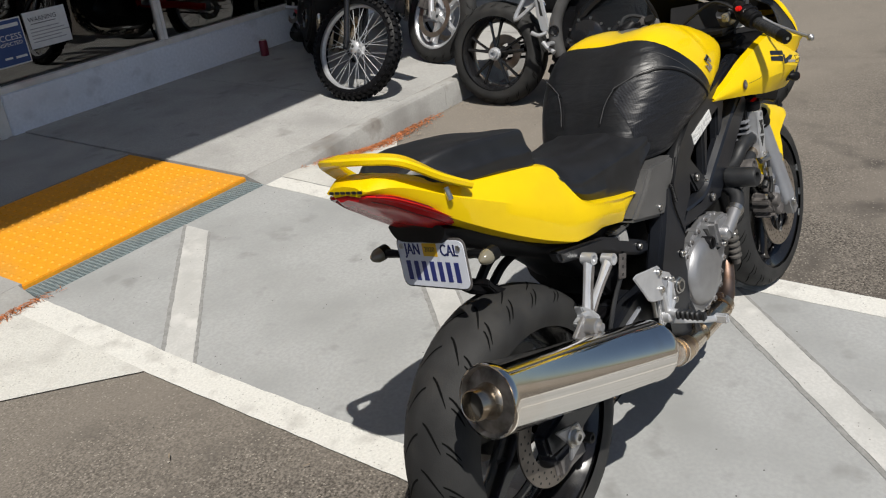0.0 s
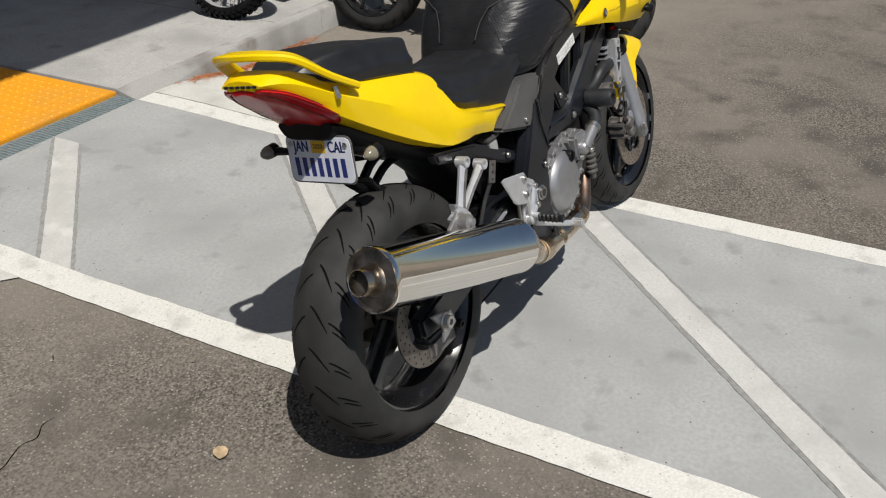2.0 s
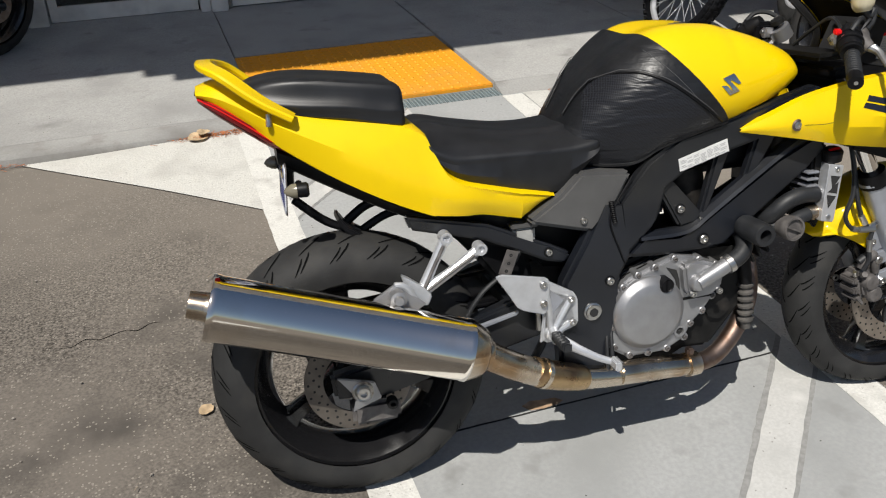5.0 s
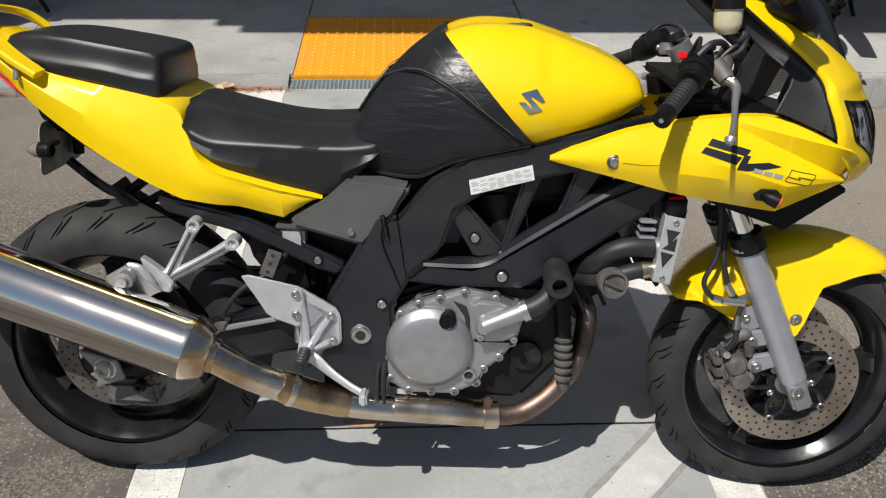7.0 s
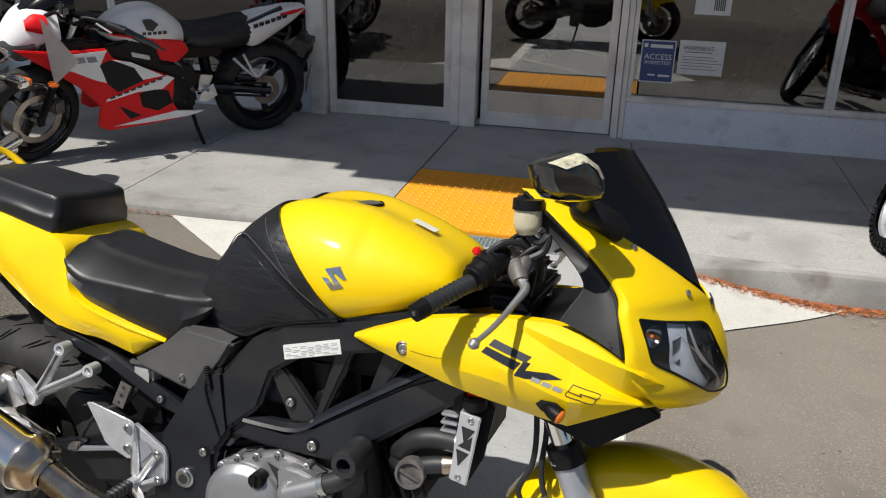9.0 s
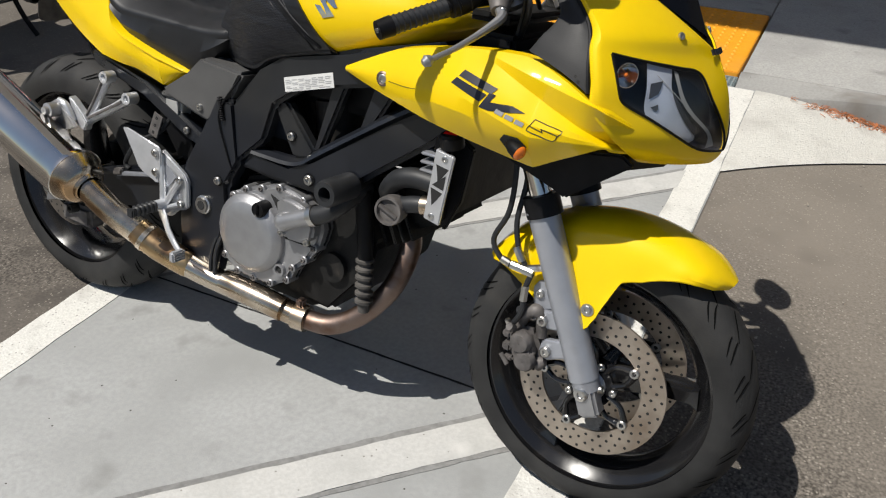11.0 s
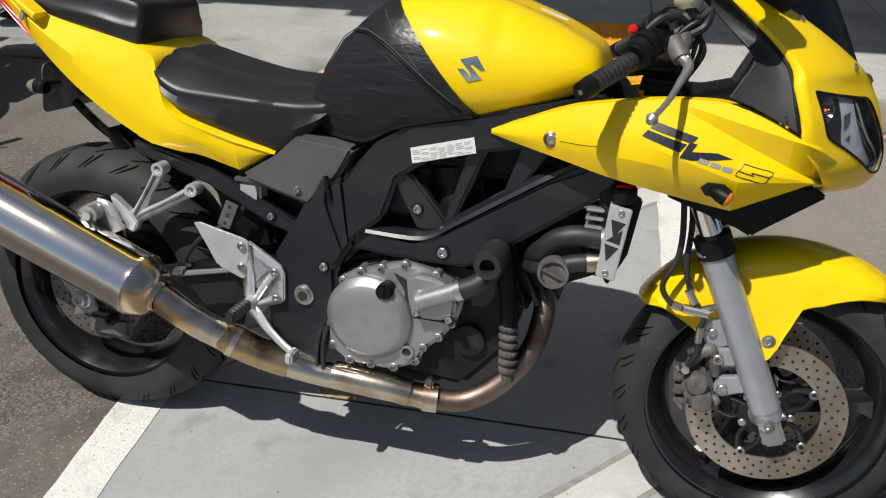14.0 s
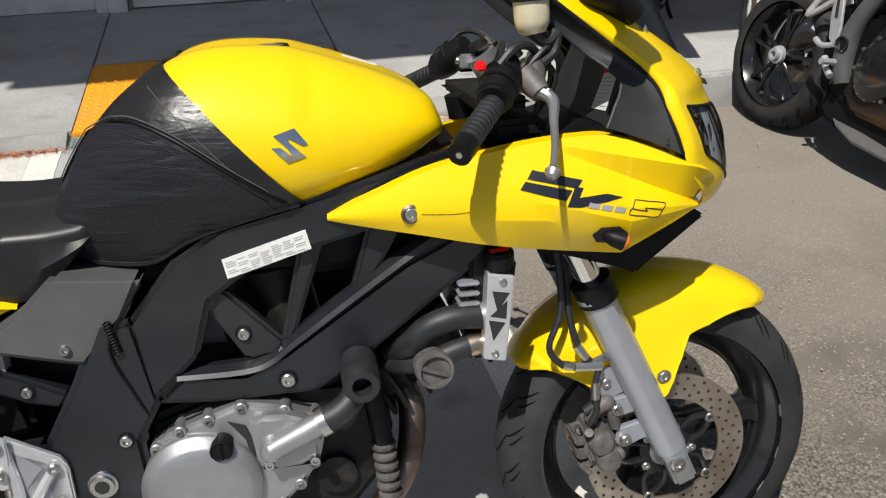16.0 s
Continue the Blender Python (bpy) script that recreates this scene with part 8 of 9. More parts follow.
for sgn in (-1, 1):
    part("side_fairing", slab([(1.499, 0.727), (1.291, 0.700), (1.016, 0.700), (0.985, 0.640), (0.704, 0.525), (0.638, 0.493), (0.656, 0.341), (0.600, 0.232), (0.852, 0.215), (1.048, 0.206), (1.102, 0.241), (1.079, 0.365), (1.187, 0.49), (1.299, 0.579)], sgn * 0.212, sgn * 0.192, 0.006), REDP, ob, "red side fairing with white graphics")
    part("white_panel", slab([(1.291, 0.679), (1.016, 0.690), (1.058, 0.608), (1.033, 0.501), (1.093, 0.523), (1.181, 0.57), (1.295, 0.625)], sgn * 0.2145, sgn * 0.208, 0.001), WHITEP, ob)
    part("white_band", slab([(1.038, 0.403), (0.679, 0.513), (0.638, 0.493), (0.714, 0.432), (0.861, 0.428), (1.047, 0.387)], sgn * 0.2145, sgn * 0.208, 0.001), WHITEP, ob)
    part("white_edge", slab([(0.995, 0.635), (0.887, 0.611), (0.704, 0.515), (0.827, 0.50), (0.872, 0.578)], sgn * 0.2165, sgn * 0.208, 0.001), WHITEP, ob)
    part("fairing_vent", slab([(1.065, 0.608), (1.003, 0.635), (0.879, 0.602), (0.811, 0.499), (0.973, 0.438), (1.025, 0.492)], sgn * 0.2155, sgn * 0.205, 0.002), PIT, ob)
    part("cover_opening", slab([(0.854, 0.419), (0.763, 0.436), (0.68, 0.42), (0.656, 0.341), (0.75, 0.298), (0.84, 0.333)], sgn * 0.2160, sgn * 0.208, 0.002), BLACK, ob)
    part("belly_vent", slab([(0.977, 0.355), (0.85, 0.282), (0.916, 0.263)], sgn * 0.2150, sgn * 0.208, 0.001), PIT, ob)
    part("belly_stripe", slab([(1.015, 0.231), (0.784, 0.266), (0.64, 0.286), (0.46, 0.266), (0.562, 0.243), (0.851, 0.23)], sgn * 0.2160, sgn * 0.200, 0.001), WHITEP, ob)
    for k in range(8):
        u, w = 1.02 - 0.040 * k, 0.405 + 0.0122 * k
        part("name_bar", slab([(u, w - 0.004), (u - 0.030, w + 0.003), (u - 0.027, w + 0.013), (u + 0.002, w + 0.006)], sgn * 0.2165, sgn * 0.213, 0), INK, ob)
    for k in range(3):
        u = 1.245 - 0.062 * k
        part("name_bar", slab([(u, 0.628), (u - 0.050, 0.630), (u - 0.040, 0.662), (u + 0.008, 0.660)], sgn * 0.2165, sgn * 0.213, 0), GREY_INK, ob)
    part("mirror", tube([(1.30, sgn * 0.12, 0.88), (1.24, sgn * 0.22, 0.93)], [0.012, 0.010], 8), BLACK, ob)
    part("mirror_head", block(-0.02, -0.06, -0.035, 0.03, 0.06, 0.035, 0.018, None, Matrix.Translation((1.23, sgn * 0.25, 0.945))), BLACKP, ob)
    part("passenger_peg", tube([(0.232, sgn * 0.13, 0.555), (0.085, sgn * 0.15, 0.425), (0.030, sgn * 0.15, 0.505), (0.082, sgn * 0.15, 0.430), (0.165, sgn * 0.13, 0.575)], 0.010, 8), SILVER, ob)
    part("heel_plate", slab([(0.488, 0.322), (0.470, 0.365), (0.388, 0.425), (0.362, 0.345), (0.437, 0.305)], sgn * 0.178, sgn * 0.184, 0.002), SILVER, ob)
    part("turn_signal", block(-0.025, -0.03, -0.012, 0.025, 0.03, 0.012, 0.008, None, Matrix.Translation((1.32, sgn * 0.225, 0.525))), AMBER, ob)
nose = body([(1.24, 0.70, 0.90, 0.13, 0.170, 0.10, 0.80), (1.32, 0.70, 0.91, 0.13, 0.165, 0.11, 0.79), (1.42, 0.67, 0.885, 0.11, 0.145, 0.09, 0.76), (1.49, 0.65, 0.82, 0.08, 0.110, 0.06, 0.73), (1.53, 0.68, 0.76, 0.03, 0.05, 0.03, 0.72)])
part("nose_fairing", nose, WHITEP, ob, "white nose fairing with red flashes")
part("nose_flash", body([(1.30, 0.775, 0.885, 0.155, 0.174, 0.13, 0.82), (1.36, 0.79, 0.890, 0.140, 0.163, 0.12, 0.83), (1.41, 0.80, 0.86, 0.12, 0.148, 0.11, 0.83)]), REDP, ob)
part("headlight", body([(1.375, 0.66, 0.748, 0.13, 0.158, 0.14, 0.71), (1.44, 0.635, 0.762, 0.115, 0.143, 0.11, 0.70), (1.50, 0.640, 0.765, 0.08, 0.110, 0.07, 0.70), (1.535, 0.675, 0.735, 0.03, 0.055, 0.035, 0.70)]), HEADLIGHT, ob)
scr = body([(1.14, 0.89, 1.04, 0.11, 0.12, 0.05, 0.96), (1.22, 0.89, 1.02, 0.11, 0.12, 0.06, 0.95), (1.34, 0.885, 0.95, 0.09, 0.10, 0.06, 0.91), (1.41, 0.87, 0.895, 0.05, 0.06, 0.04, 0.88)])
part("windscreen", scr, SCREEN, ob)
part("muffler", tube([(0.46, -0.16, 0.30), (0.20, -0.18, 0.36), (-0.12, -0.19, 0.46)], [0.03, 0.055, 0.055], 16), STEEL, ob)
tag_bm = bmesh.new()
tag_bm.faces.new([tag_bm.verts.new(p) for p in ((1.345, 0.225, 0.900), (1.175, 0.242, 0.648), (1.316, 0.236, 0.525), (1.332, 0.228, 0.719))])
bmesh.ops.solidify(tag_bm, geom=tag_bm.faces[:], thickness=0.001)
part("price_tag", tag_bm, WHITE, ob, "folded white paper tag hanging from the bar", smooth=False)

# black street bike on the asphalt beside the kerb
ob, L = parked("street_motorcycle", (3.10, 2.00), (3.19, 0.58), -0.075, 10, "black naked street motorcycle parked nose out on the asphalt")
naked = ob
rw, fw = rolling(ob, L, 0.30, 0.312, RIM, 0.06, 0.09, 0)
for wh, hub, side in ((rw, V((0, 0, 0.312)), -0.055), (fw, V((L, 0, 0.30)), -0.02)):
    for k in range(5):
        for fork in (-0.20, 0.20):
            a0 = 2 * math.pi * k / 5 + 0.35
            a, b = hub + V((0.034 * math.cos(a0), side, 0.034 * math.sin(a0))), hub + V((0.192 * math.cos(a0 + fork), side * 0.9, 0.192 * math.sin(a0 + fork)))
            part("spoke", tube([a, a.lerp(b, 0.5), b], [0.012, 0.0085, 0.0115], 8), RIM, wh)
part("hub_nut", lathe([(0, 0.040), (0.016, 0.038), (0.020, 0.030), (0.036, 0.026), (0.036, 0.016), (0.010, 0.014), (0.010, 0.001)], (0, -0.068, 0.312), (0, -1, 0), 26), SILVER, ob)
part("rear_disc", lathe([(-0.002, 0.06), (-0.002, 0.11), (0.002, 0.11), (0.002, 0.06)], (0, 0.06, 0.312), seg=36, closed=True), DISC, ob)
structure(ob, L, BLACKP, sides=(1,))
lump(ob, L, BLACKP)
front_end(ob, L, 0.30, 12, fw, SILVER, BLACK, True, BLACKP, 0.36, 1.02, usd=True)
part("fuel_tank", body([(0.50, 0.76, 0.84, 0.08, 0.11, 0.06, 0.80), (0.60, 0.74, 0.95, 0.13, 0.165, 0.09, 0.85), (0.76, 0.76, 1.01, 0.16, 0.195, 0.12, 0.88), (0.94, 0.80, 0.98, 0.14, 0.170, 0.10, 0.88), (1.05, 0.83, 0.90, 0.06, 0.09, 0.05, 0.86)]), BLACKP, ob)
part("seat", body([(-0.14, 0.84, 0.90, 0.08, 0.11, 0.07, 0.87), (0.05, 0.80, 0.88, 0.11, 0.14, 0.09, 0.84), (0.28, 0.76, 0.82, 0.12, 0.15, 0.09, 0.79), (0.48, 0.77, 0.82, 0.09, 0.12, 0.06, 0.80)]), VINYL, ob)
part("tail_panel", body([(-0.28, 0.86, 0.90, 0.03, 0.06, 0.04, 0.88), (-0.12, 0.78, 0.87, 0.07, 0.11, 0.08, 0.83), (0.10, 0.72, 0.82, 0.10, 0.13, 0.10, 0.77), (0.30, 0.70, 0.77, 0.10, 0.12, 0.10, 0.74)]), BLACKP, ob)
part("headlight", lathe([(0, 0.095), (0.01, 0.10), (-0.06, 0.085), (-0.10, 0.04), (-0.11, 0.001)], (L - 0.06, 0, 0.86), (1, 0, -0.1), 24), BLACKP, ob)
part("headlight_lens", lathe([(0.005, 0.092), (0.02, 0.07), (0.028, 0.001)], (L - 0.06, 0, 0.86), (1, 0, -0.1), 24), SMOKE, ob)
part("exhaust_box", slab([(0.36, 0.20), (0.44, 0.15), (0.78, 0.15), (0.82, 0.24), (0.74, 0.30), (0.40, 0.30)], -0.14, 0.14, 0.03), BLACK, ob)
part("pivot_plate", slab([(0.42, 0.60), (0.56, 0.60), (0.58, 0.32), (0.50, 0.24), (0.40, 0.28), (0.42, 0.42)], -0.150, -0.100, 0.02), BLACK, ob)
part("cylinder_block", slab([(0.60, 0.52), (0.66, 0.72), (0.80, 0.76), (0.98, 0.70), (1.00, 0.52), (0.90, 0.48)], -0.14, 0.14, 0.04), BLACKP, ob)
part("belly_pan", slab([(0.44, 0.205), (0.50, 0.165), (0.60, 0.135), (0.98, 0.130), (1.02, 0.175), (0.62, 0.205)], -0.150, -0.085, 0.014), ALU, ob, "brushed grey belly exhaust")
part("frame_tube", tube([(0.60, -0.150, 0.80), (0.50, -0.160, 0.68), (0.440, -0.165, 0.54), (0.440, -0.165, 0.42), (0.475, -0.160, 0.33)], [0.030, 0.032, 0.036, 0.040, 0.034], 16), PLASTIC, ob)
part("pivot_cap", lathe([(0, 0.030), (0.008, 0.030), (0.010, 0.026), (0.004, 0.022), (0.004, 0.001)], (0.442, -0.200, 0.470), (0, -1, 0), 22), BLACKP, ob)
part("clutch_cover", lathe([(0, 0.108), (0.020, 0.104), (0.030, 0.088), (0.036, 0.05), (0.037, 0.001)], (0.635, -0.172, 0.430), (0, -1, 0), 36), BLACKP, ob)
part("timing_cover", lathe([(0, 0.078), (0.018, 0.074), (0.026, 0.055), (0.028, 0.001)], (0.830, -0.172, 0.440), (0, -1, 0), 30), BLACKP, ob)
for cu, cw, r, n in ((0.635, 0.430, 0.114, 10), (0.830, 0.440, 0.084, 8)):
    for k in range(n):
        a = 2 * math.pi * k / n + 0.2
        part("cover_bolt", hexbolt((cu + r * math.cos(a), -0.176, cw + r * math.sin(a)), (0, -1, 0), 0.0075, 0.012), STEEL, ob)
part("foot_plate", slab([(0.300, 0.660), (0.330, 0.668), (0.352, 0.640), (0.392, 0.520), (0.396, 0.470), (0.372, 0.452), (0.350, 0.470), (0.318, 0.560)], -0.186, -0.172, 0.004), SILVER, ob)
part("plate_slot", slab([(0.322, 0.636), (0.338, 0.625), (0.362, 0.545), (0.344, 0.548)], -0.1868, -0.180, 0), PIT, ob)
part("peg_arm", tube([(0.300, -0.195, 0.452), (0.345, -0.200, 0.440), (0.392, -0.190, 0.455)], [0.012, 0.011, 0.010], 10), SILVER, ob)
part("brake_lever", tube([(0.372, -0.190, 0.400), (0.410, -0.205, 0.372), (0.455, -0.215, 0.350)], [0.014, 0.012, 0.013], 10), SILVER, ob)
part("rear_pipe", tube([(0.34, -0.12, 0.60), (0.30, -0.13, 0.70), (0.36, -0.12, 0.78), (0.46, -0.10, 0.80)], [0.020, 0.022, 0.022, 0.018], 14), CHROME, ob)
part("passenger_bracket", tube([(0.22, -0.12, 0.66), (0.17, -0.15, 0.52), (0.30, -0.14, 0.62)], 0.013, 8), SILVER, ob)

part("valve_cap", hexbolt((-0.03, -0.062, 0.135), (0, -1, 0), 0.006, 0.010), STEEL, ob)

# off-road bike on the walkway, its bars on full lock
ob, L = parked("dirt_motorcycle", (3.45, 3.88), (2.56, 2.82), WALK_Z + 0.008, 12, "off-road motorcycle with knobbly tyres parked on the walkway")
spoked(ob, V((0, 0, 0.325)), 0.325, 0.055, "knobbly black rear tyre", 0.232)
fw = spoked(ob, V((L, 0, 0.328)), 0.328, 0.043, "knobbly black front tyre", 0.258)
structure(ob, L, REDP)
lump(ob, L)
front_end(ob, L, 0.328, 42, fw, SILVER, BLACKP, False, None, 0.40, 1.12, 0.095, usd=True)
part("front_fender", body([(L - 0.40, 0.80, 0.82, 0.05, 0.07, 0.04, 0.81), (L - 0.10, 0.80, 0.83, 0.06, 0.085, 0.05, 0.815), (L + 0.28, 0.74, 0.755, 0.04, 0.055, 0.03, 0.748)]), WHITEP, ob).matrix_basis = turned(L, 42)
part("fuel_tank", body([(0.62, 0.78, 0.86, 0.06, 0.09, 0.05, 0.82), (0.80, 0.74, 0.93, 0.11, 0.14, 0.08, 0.84), (0.98, 0.76, 0.93, 0.10, 0.13, 0.07, 0.85), (1.10, 0.82, 0.90, 0.05, 0.07, 0.04, 0.86)]), WHITEP, ob)
part("seat", body([(-0.20, 0.90, 0.93, 0.06, 0.08, 0.05, 0.915), (0.20, 0.84, 0.92, 0.07, 0.09, 0.06, 0.88), (0.66, 0.82, 0.89, 0.07, 0.09, 0.06, 0.86)]), VINYL, ob)
part("rear_fender", body([(-0.42, 0.93, 0.95, 0.04, 0.06, 0.03, 0.94), (-0.05, 0.85, 0.88, 0.06, 0.09, 0.05, 0.865), (0.25, 0.80, 0.84, 0.07, 0.09, 0.06, 0.82)]), WHITEP, ob)
for sgn in (-1, 1):
    part("shroud", slab([(0.80, 0.86), (1.02, 0.90), (1.14, 0.74), (1.04, 0.56), (0.92, 0.66)], sgn * 0.17, sgn * 0.15, 0.006), REDP, ob)

# older street bike with cast silver wheels, beside it
ob, L = parked("roadster_motorcycle", (4.42, 3.86), (3.48, 2.78), WALK_Z + 0.008, 11, "older red street motorcycle with cast silver wheels on the walkway")
rw, fw = rolling(ob, L, 0.315, 0.315, SILVER, 0.052, 0.065, 5)
structure(ob, L, BLACKP)
lump(ob, L, ALU)
front_end(ob, L, 0.315, 30, fw, CHROME, SILVER, True, None, 0.38, 1.05, 0.095)
part("fuel_tank", body([(0.55, 0.78, 0.88, 0.07, 0.10, 0.06, 0.83), (0.72, 0.76, 0.97, 0.12, 0.15, 0.10, 0.87), (0.95, 0.78, 0.97, 0.12, 0.15, 0.10, 0.88), (1.08, 0.82, 0.90, 0.06, 0.08, 0.05, 0.86)]), REDP, ob)
part("seat", body([(-0.15, 0.84, 0.90, 0.09, 0.12, 0.08, 0.87), (0.20, 0.80, 0.87, 0.12, 0.14, 0.10, 0.84), (0.55, 0.78, 0.85, 0.10, 0.12, 0.08, 0.81)]), VINYL, ob)
part("front_fender", body([(L - 0.20, 0.645, 0.66, 0.03, 0.06, 0.04, 0.652), (L, 0.655, 0.675, 0.03, 0.06, 0.04, 0.665), (L + 0.18, 0.60, 0.615, 0.03, 0.055, 0.04, 0.608)]), CHROME, ob).matrix_basis = turned(L, 30)
part("tail_panel", body([(-0.30, 0.80, 0.86, 0.04, 0.08, 0.05, 0.83), (0.0, 0.76, 0.85, 0.08, 0.12, 0.08, 0.80), (0.30, 0.70, 0.80, 0.09, 0.12, 0.09, 0.75)]), REDP, ob)

# blue and white roadster backed up to the kerb
ob, L = parked("blue_motorcycle", (-2.02, 1.88), (-2.06, 0.46), lot_z(-2.0, 1.2) + 0.004, 11, "blue and white street motorcycle parked on the asphalt by the kerb")
rw, fw = rolling(ob, L, 0.31, 0.315, RIM, 0.055, 0.070, 5)
structure(ob, L, BLACKP)
lump(ob, L, ALU)
front_end(ob, L, 0.31, 20, fw, CHROME, SILVER, True, BLUEP, 0.36, 1.04)
part("fuel_tank", body([(0.52, 0.78, 0.88, 0.08, 0.11, 0.06, 0.83), (0.70, 0.76, 0.98, 0.13, 0.16, 0.10, 0.87), (0.94, 0.78, 0.98, 0.13, 0.16, 0.10, 0.88), (1.07, 0.82, 0.90, 0.06, 0.08, 0.05, 0.86)]), BLUEP, ob)
seat = part("seat", body([(-0.12, 0.80, 0.86, 0.10, 0.13, 0.08, 0.83), (0.02, 0.76, 0.88, 0.13, 0.155, 0.11, 0.82), (0.20, 0.74, 0.86, 0.14, 0.165, 0.12, 0.80), (0.34, 0.72, 0.80, 0.14, 0.160, 0.11, 0.76), (0.52, 0.74, 0.80, 0.11, 0.13, 0.08, 0.77)]), VINYL, ob, "glossy black two-level seat with pale piping")
seat.location.z = 0.1
for sgn in (-1, 1):
    part("piping", tube([(-0.11, sgn * 0.122, 0.805), (0.02, sgn * 0.148, 0.775), (0.20, sgn * 0.158, 0.757), (0.34, sgn * 0.154, 0.737), (0.50, sgn * 0.126, 0.752)], 0.005, 8), SILVER, seat)
part("tail_panel", body([(-0.40, 0.79, 0.85, 0.04, 0.07, 0.05, 0.82), (-0.28, 0.74, 0.87, 0.08, 0.12, 0.09, 0.81), (-0.12, 0.68, 0.80, 0.10, 0.145, 0.11, 0.76), (0.06, 0.65, 0.75, 0.11, 0.145, 0.12, 0.71), (0.16, 0.65, 0.72, 0.11, 0.135, 0.11, 0.69)]), WHITEP, ob, "white tail panel with a blue stripe").location.z = 0.1
part("tail_stripe", body([(-0.20, 0.705, 0.80, 0.10, 0.138, 0.11, 0.76), (-0.12, 0.690, 0.79, 0.11, 0.149, 0.12, 0.75), (0.0, 0.670, 0.75, 0.12, 0.150, 0.13, 0.72)]), BLUEP, ob).location.z = 0.1
part("tail_lamp", block(-0.425, -0.055, 0.775, -0.385, 0.055, 0.835, 0.012), RED_LENS, ob).location.z = 0.1
part("rear_fender", body([(-0.40, 0.46, 0.48, 0.06, 0.08, 0.06, 0.47), (-0.30, 0.58, 0.62, 0.07, 0.09, 0.07, 0.60), (-0.10, 0.655, 0.70, 0.07, 0.09, 0.07, 0.68), (0.20, 0.66, 0.70, 0.07, 0.09, 0.07, 0.68)]), BLACK, ob).location.z = 0.04
part("grab_rail", tube([(0.06, 0.165, 0.66), (-0.10, 0.180, 0.685), (-0.34, 0.165, 0.72), (-0.40, 0.08, 0.73), (-0.40, -0.08, 0.73), (-0.34, -0.165, 0.72), (-0.10, -0.180, 0.685), (0.06, -0.165, 0.66)], 0.010, 10), CHROME, ob).location.z = 0.09
for sgn in (-1, 1):
    shock = part("rear_shock", tube([(0.00, sgn * 0.155, 0.34), (0.10, sgn * 0.150, 0.64)], 0.015, 12), BLACK, ob)
    shock.location.z = 0.05
    part("reservoir", tube([(0.085, sgn * 0.152, 0.595), (0.102, sgn * 0.150, 0.648)], 0.030, 14), CHROME, shock)
    coil = [(0.012 + 0.0100 * k / 8 + 0.032 * math.cos(k * math.pi / 4) * 0.94, sgn * 0.154 + 0.032 * math.sin(k * math.pi / 4), 0.375 + 0.030 * k / 8 - 0.032 * math.cos(k * math.pi / 4) * 0.31) for k in range(58)]
    part("spring", tube(coil, 0.0055, 6), CHROME, shock)
    for k in range(2):
        pipe = part("muffler", tube([(0.62, sgn * 0.15, 0.20), (0.24, sgn * (0.165 + 0.03 * k), 0.22 + 0.030 * k), (-0.34, sgn * (0.175 + 0.03 * k), 0.30 + 0.062 * k)], [0.025, 0.036, 0.037], 16), CHROME, ob)
        pipe.location.z = 0.035
        part("outlet", lathe([(0, 0.037), (0.018, 0.034), (0.020, 0.024), (-0.04, 0.022), (-0.05, 0.001)], (-0.34, sgn * (0.175 + 0.03 * k), 0.30 + 0.062 * k), (-1, 0, 0.14), 16), PIPE, pipe)
    stalk = part("turn_signal", tube([(-0.30, sgn * 0.08, 0.665), (-0.31, sgn * 0.20, 0.660)], [0.010, 0.014], 10), CHROME, ob)
    stalk.location.z = 0.05
    part("signal_body", block(-0.045, -0.050, -0.022, 0.030, 0.050, 0.022, 0.012, None, Matrix.Translation((-0.315, sgn * 0.235, 0.660))), CHROME, stalk)
    part("signal_lens", block(-0.018, -0.046, -0.019, 0.0, 0.046, 0.019, 0.006, None, Matrix.Translation((-0.362, sgn * 0.235, 0.660))), AMBER, stalk)

# bikes standing inside the shop, behind the glass
for x, y, deg in ((3.1, 6.2, -140), (4.6, 5.5, -125), (0.4, 6.6, 170), (-0.9, 5.9, -100), (-3.0, 5.6, -120)):
    copy_thing(naked, SITE @ pose(x, y, 0.03, -9, 0, deg))


# ---- litter and small marks ----
rng = random.Random(11)
DRYGRASS = shade("dry_grass", (0.30, 0.24, 0.17), 0.9, grain=0.3, grain_scale=40)


def slivers(spots, length, mat, label, name="pine_litter"):
    """Fallen needles and bits, far too many to count."""
    bm = bmesh.new()
    for x, y in spots:
        a, l, w = rng.uniform(0, math.pi), rng.uniform(0.4, 1) * length, rng.uniform(0.0007, 0.0016)
        d, s = V((math.cos(a), math.sin(a), rng.uniform(-0.25, 0.35))) * l / 2, V((-math.sin(a), math.cos(a), 0)) * w
        c = V((x, y, lot_z(x, y) + 0.009 + rng.uniform(0, 0.010)))
        t = V((0, 0, w))
        vs = [bm.verts.new(p) for p in (c - d - s, c - d + s, c + d + s, c + d - s, c - d + t, c + d + t)]
        bm.faces.new(vs[:4])
        bm.faces.new((vs[0], vs[3], vs[5], vs[4]))
        bm.faces.new((vs[1], vs[2], vs[5], vs[4]))
    ob = part(name, bm, mat, smooth=False)
    ob.matrix_world = SITE
    return tagged(ob, label, "litter", kind="stuff")


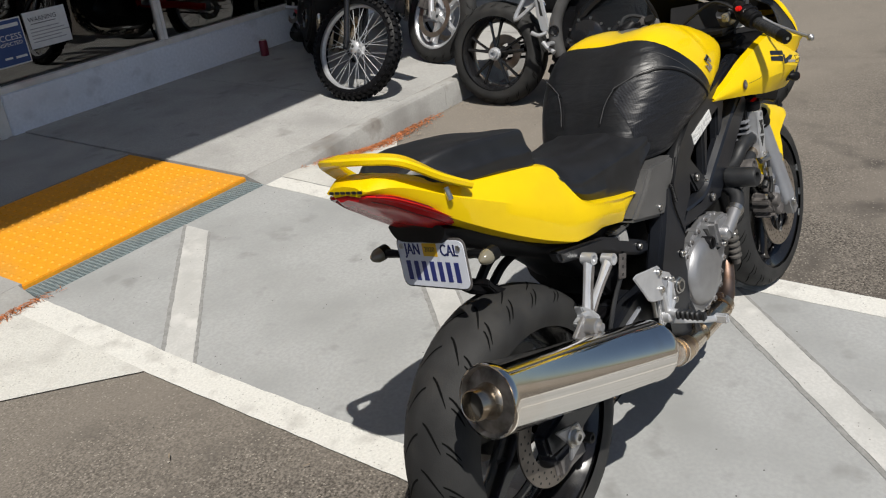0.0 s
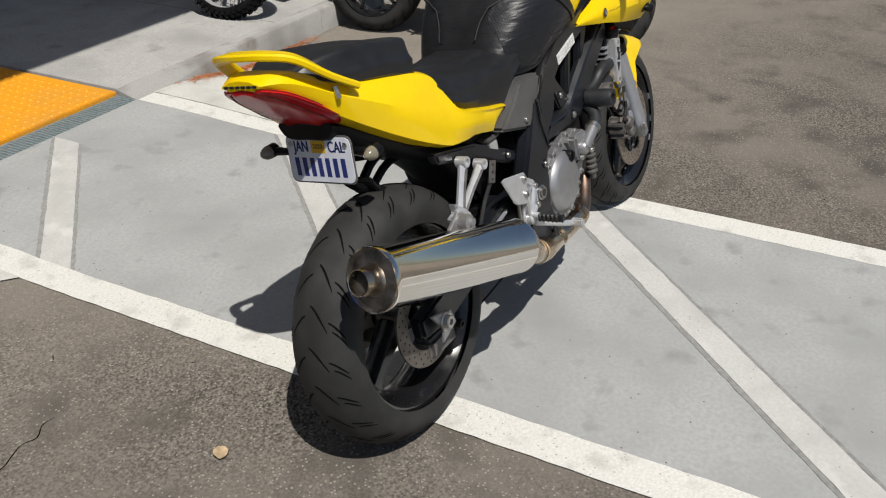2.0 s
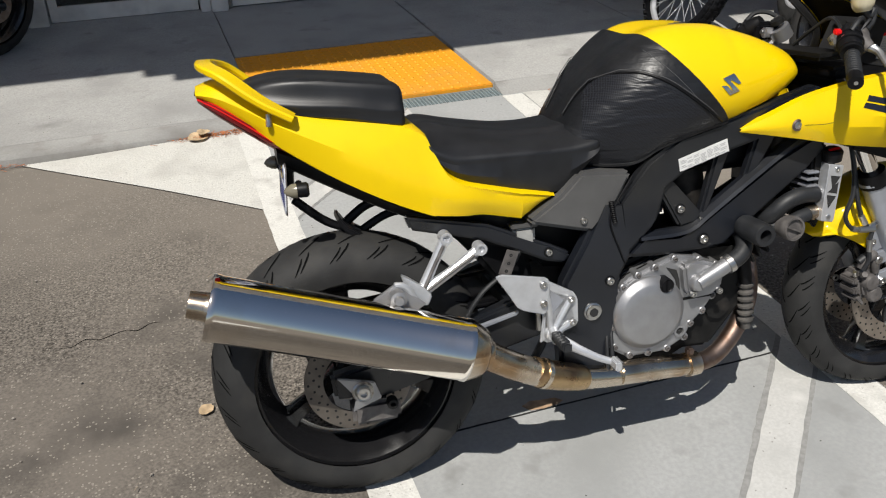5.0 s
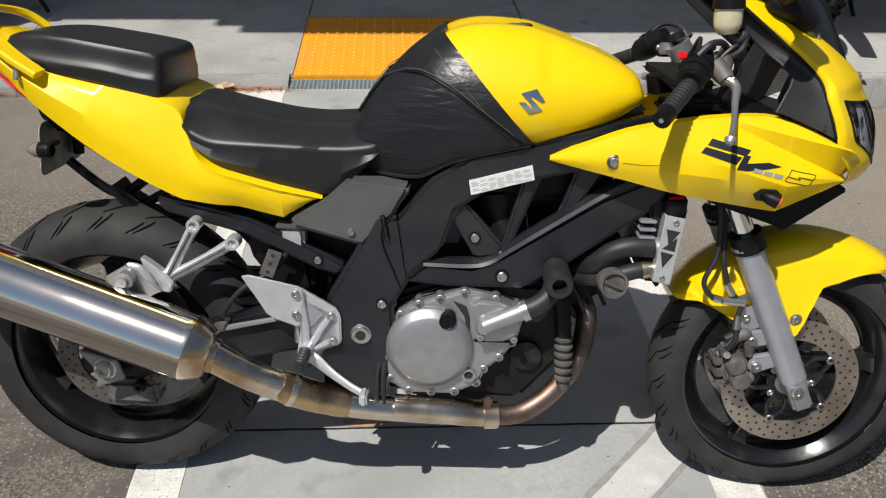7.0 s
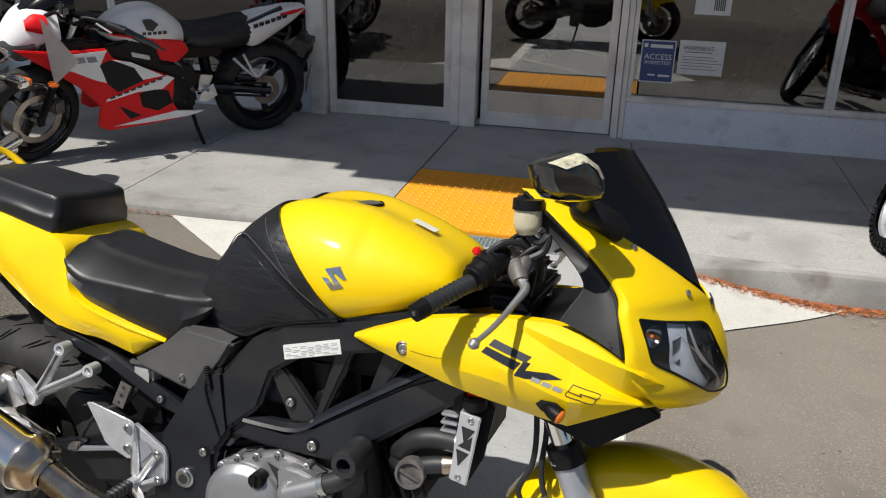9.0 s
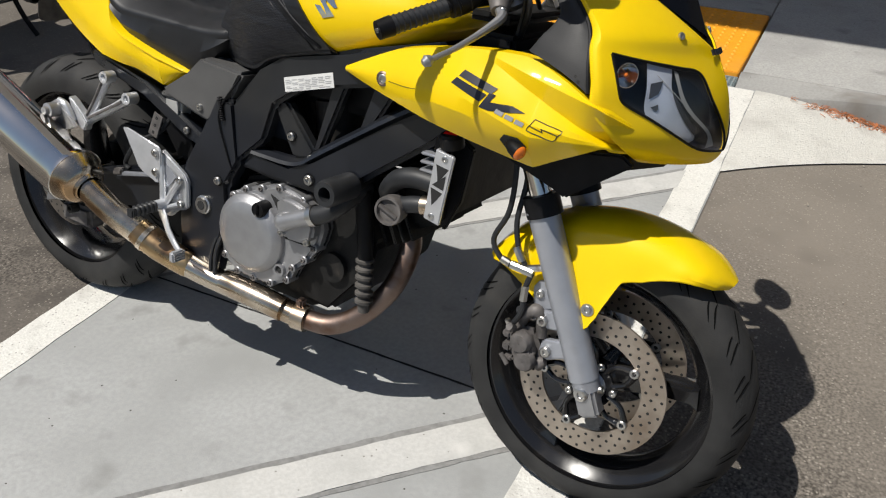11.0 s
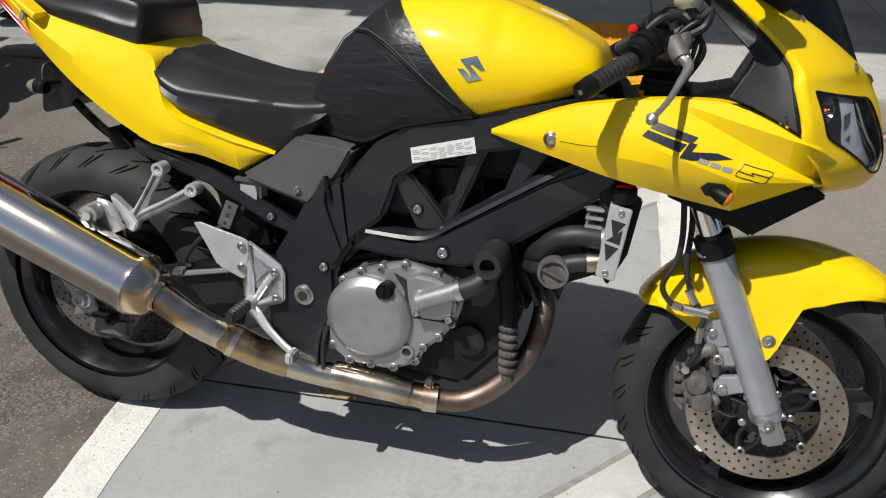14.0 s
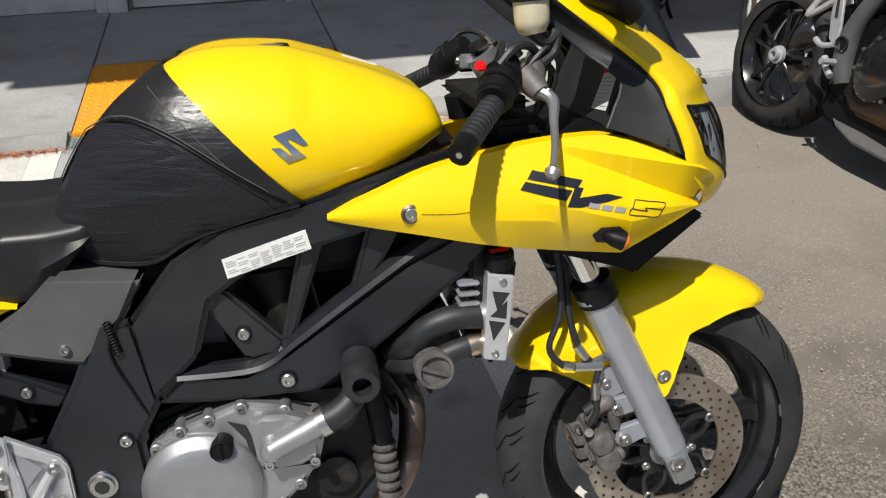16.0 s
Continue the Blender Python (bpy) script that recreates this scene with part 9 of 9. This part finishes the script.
slivers([(rng.triangular(1.55, 2.8, 2.2), KERB_Y - abs(rng.gauss(0.0, 0.034))) for _ in range(1500)], 0.032, NEEDLE, "rust-brown pine needles gathered along the kerb")
slivers([(rng.gauss(-0.06, 0.10), KERB_Y - abs(rng.gauss(0.006, 0.016))) for _ in range(240)], 0.035, NEEDLE, "rust-brown pine needles gathered along the kerb")
slivers([(rng.uniform(-2.6, -0.9), KERB_Y - abs(rng.gauss(0.01, 0.02))) for _ in range(240)], 0.035, NEEDLE, "rust-brown pine needles gathered along the kerb")
slivers([(rng.uniform(2.3, 3.1), KERB_Y - abs(rng.gauss(0.1, 0.22))) for _ in range(44)], 0.026, DRYGRASS, "pale dry grass bits on the asphalt", "dry_grass")
slivers([(rng.uniform(-1.4, 0.0), rng.uniform(-0.6, 1.3)) for _ in range(16)], 0.028, DRYGRASS, "pale dry grass bits on the asphalt", "dry_grass")


def leaf(x, y, z, size, turn):
    bm = bmesh.new()
    rows = []
    for i in range(7):
        t = i / 6
        w = size * 0.42 * math.sin(math.pi * min(0.96, 0.06 + 0.92 * t)) ** 0.7
        rows.append([bm.verts.new((size * (t - 0.5), w * s, 0.35 * abs(w * s) + 0.18 * size * (t - 0.5) ** 2 + 0.004 * rng.random())) for s in (-1, -0.5, 0, 0.5, 1)])
    for a, b in zip(rows, rows[1:]):
        for i in range(4):
            bm.faces.new((a[i], a[i + 1], b[i + 1], b[i]))
    tidy(bm)
    bmesh.ops.solidify(bm, geom=bm.faces[:], thickness=0.0012)
    ob = part("dry_leaf", bm, LEAFM)
    ob.matrix_world = SITE @ pose(x, y, z, 6, 4, turn)
    tagged(ob, "curled tan dry leaf lying on the ground", "leaf")


leaf(-0.175, KERB_Y - 0.030, lot_z(-0.175, KERB_Y - 0.03) + 0.010, 0.095, 25)
leaf(-0.150, KERB_Y - 0.012, lot_z(-0.15, KERB_Y - 0.02) + 0.026, 0.07, 70)
leaf(-0.335, 0.405, lot_z(-0.335, 0.405) + 0.004, 0.045, 40)


def pebble(x, y, r, tone=None):
    bm = bmesh.new()
    bmesh.ops.create_icosphere(bm, subdivisions=1, radius=r)
    for v in bm.verts:
        v.co = V((v.co.x * rng.uniform(0.8, 1.3), v.co.y * rng.uniform(0.7, 1.1), v.co.z * 0.6)) + V((0, 0, r * 0.5))
    ob = part("pebble", bm, PEBBLE, smooth=False)
    ob.matrix_world = SITE @ pose(x, y, lot_z(x, y) + 0.004, 0, 0, rng.uniform(0, 360))
    tagged(ob, "small pale pebble lying on the asphalt", "pebble", "pebbles on the lot")


for _ in range(60):
    pebble(rng.uniform(-1.5, -0.05), rng.uniform(-0.9, 1.3), rng.uniform(0.002, 0.0045))
for _ in range(60):
    pebble(rng.uniform(1.5, 3.2), rng.uniform(-1.2, 1.9), rng.uniform(0.002, 0.0045))

# paint flake and rust stain beside the joint, crack in the asphalt
flake = bmesh.new()
pts = [(0.462, 0.128), (0.475, 0.106), (0.515, 0.100), (0.560, 0.104), (0.578, 0.112), (0.560, 0.130), (0.52, 0.134), (0.49, 0.140)]
flake.faces.new([flake.verts.new((x, y, lot_z(x, y) + 0.006)) for x, y in pts])
on_site(part("rust_stain", flake, RUST), "tan flake with a rust stain on the slab", "stain")
crack = tube([(-0.42 - 0.30 * t, 0.875 - 0.035 * t + 0.012 * math.sin(19 * t), lot_z(-0.42 - 0.30 * t, 0.86) + 0.0004) for t in (0, 0.12, 0.25, 0.36, 0.5, 0.62, 0.75, 0.88, 1)], [0.0004, 0.0015, 0.002, 0.0012, 0.002, 0.0012, 0.0016, 0.001, 0.0004], 5, 3)
on_site(part("crack", crack, GROOVE), "thin dark crack in the asphalt", "crack")

# small utility cover with a pale ring on the far asphalt
cover_at = (5.46, -0.70)
ring = lathe([(0.0, 0.215), (0.0012, 0.222), (0.0012, 0.262), (0.0, 0.270)], (*cover_at, lot_z(*cover_at) + 0.0012), (0, 0, 1), 48)
on_site(part("pale_ring", ring, shade("pale_silt", (0.25, 0.24, 0.22), 0.9, grain=0.4, grain_scale=30, wear=(0.17, 0.155, 0.135), wear_scale=9)), "pale silt ring dried on the asphalt", "stain")
lid = lathe([(-0.004, 0.001), (0.003, 0.10), (0.003, 0.112), (-0.003, 0.116)], (*cover_at, lot_z(*cover_at) + 0.001), (0, 0, 1), 36)
on_site(part("utility_cover", lid, shade("worn_iron", (0.16, 0.15, 0.14), 0.6, 0.4, grain=0.3, grain_scale=40)), "small worn iron cover set in the asphalt", "cover", "")

# can by the wall
can = thing("soda_can", SITE @ pose(3.30, 4.24, WALK_Z + 0.010), "dark red drink can standing by the low wall", "can")
part("body", lathe([(0.0, 0.001), (0.0, 0.027), (0.006, 0.033), (0.11, 0.033), (0.122, 0.027)], (0, 0, 0), (0, 0, 1), 24), shade("can_red", (0.22, 0.03, 0.05), 0.3, 0.3), can)
part("lid", lathe([(0.122, 0.027), (0.124, 0.026), (0.119, 0.023), (0.119, 0.001)], (0, 0, 0), (0, 0, 1), 24), STEEL, can)
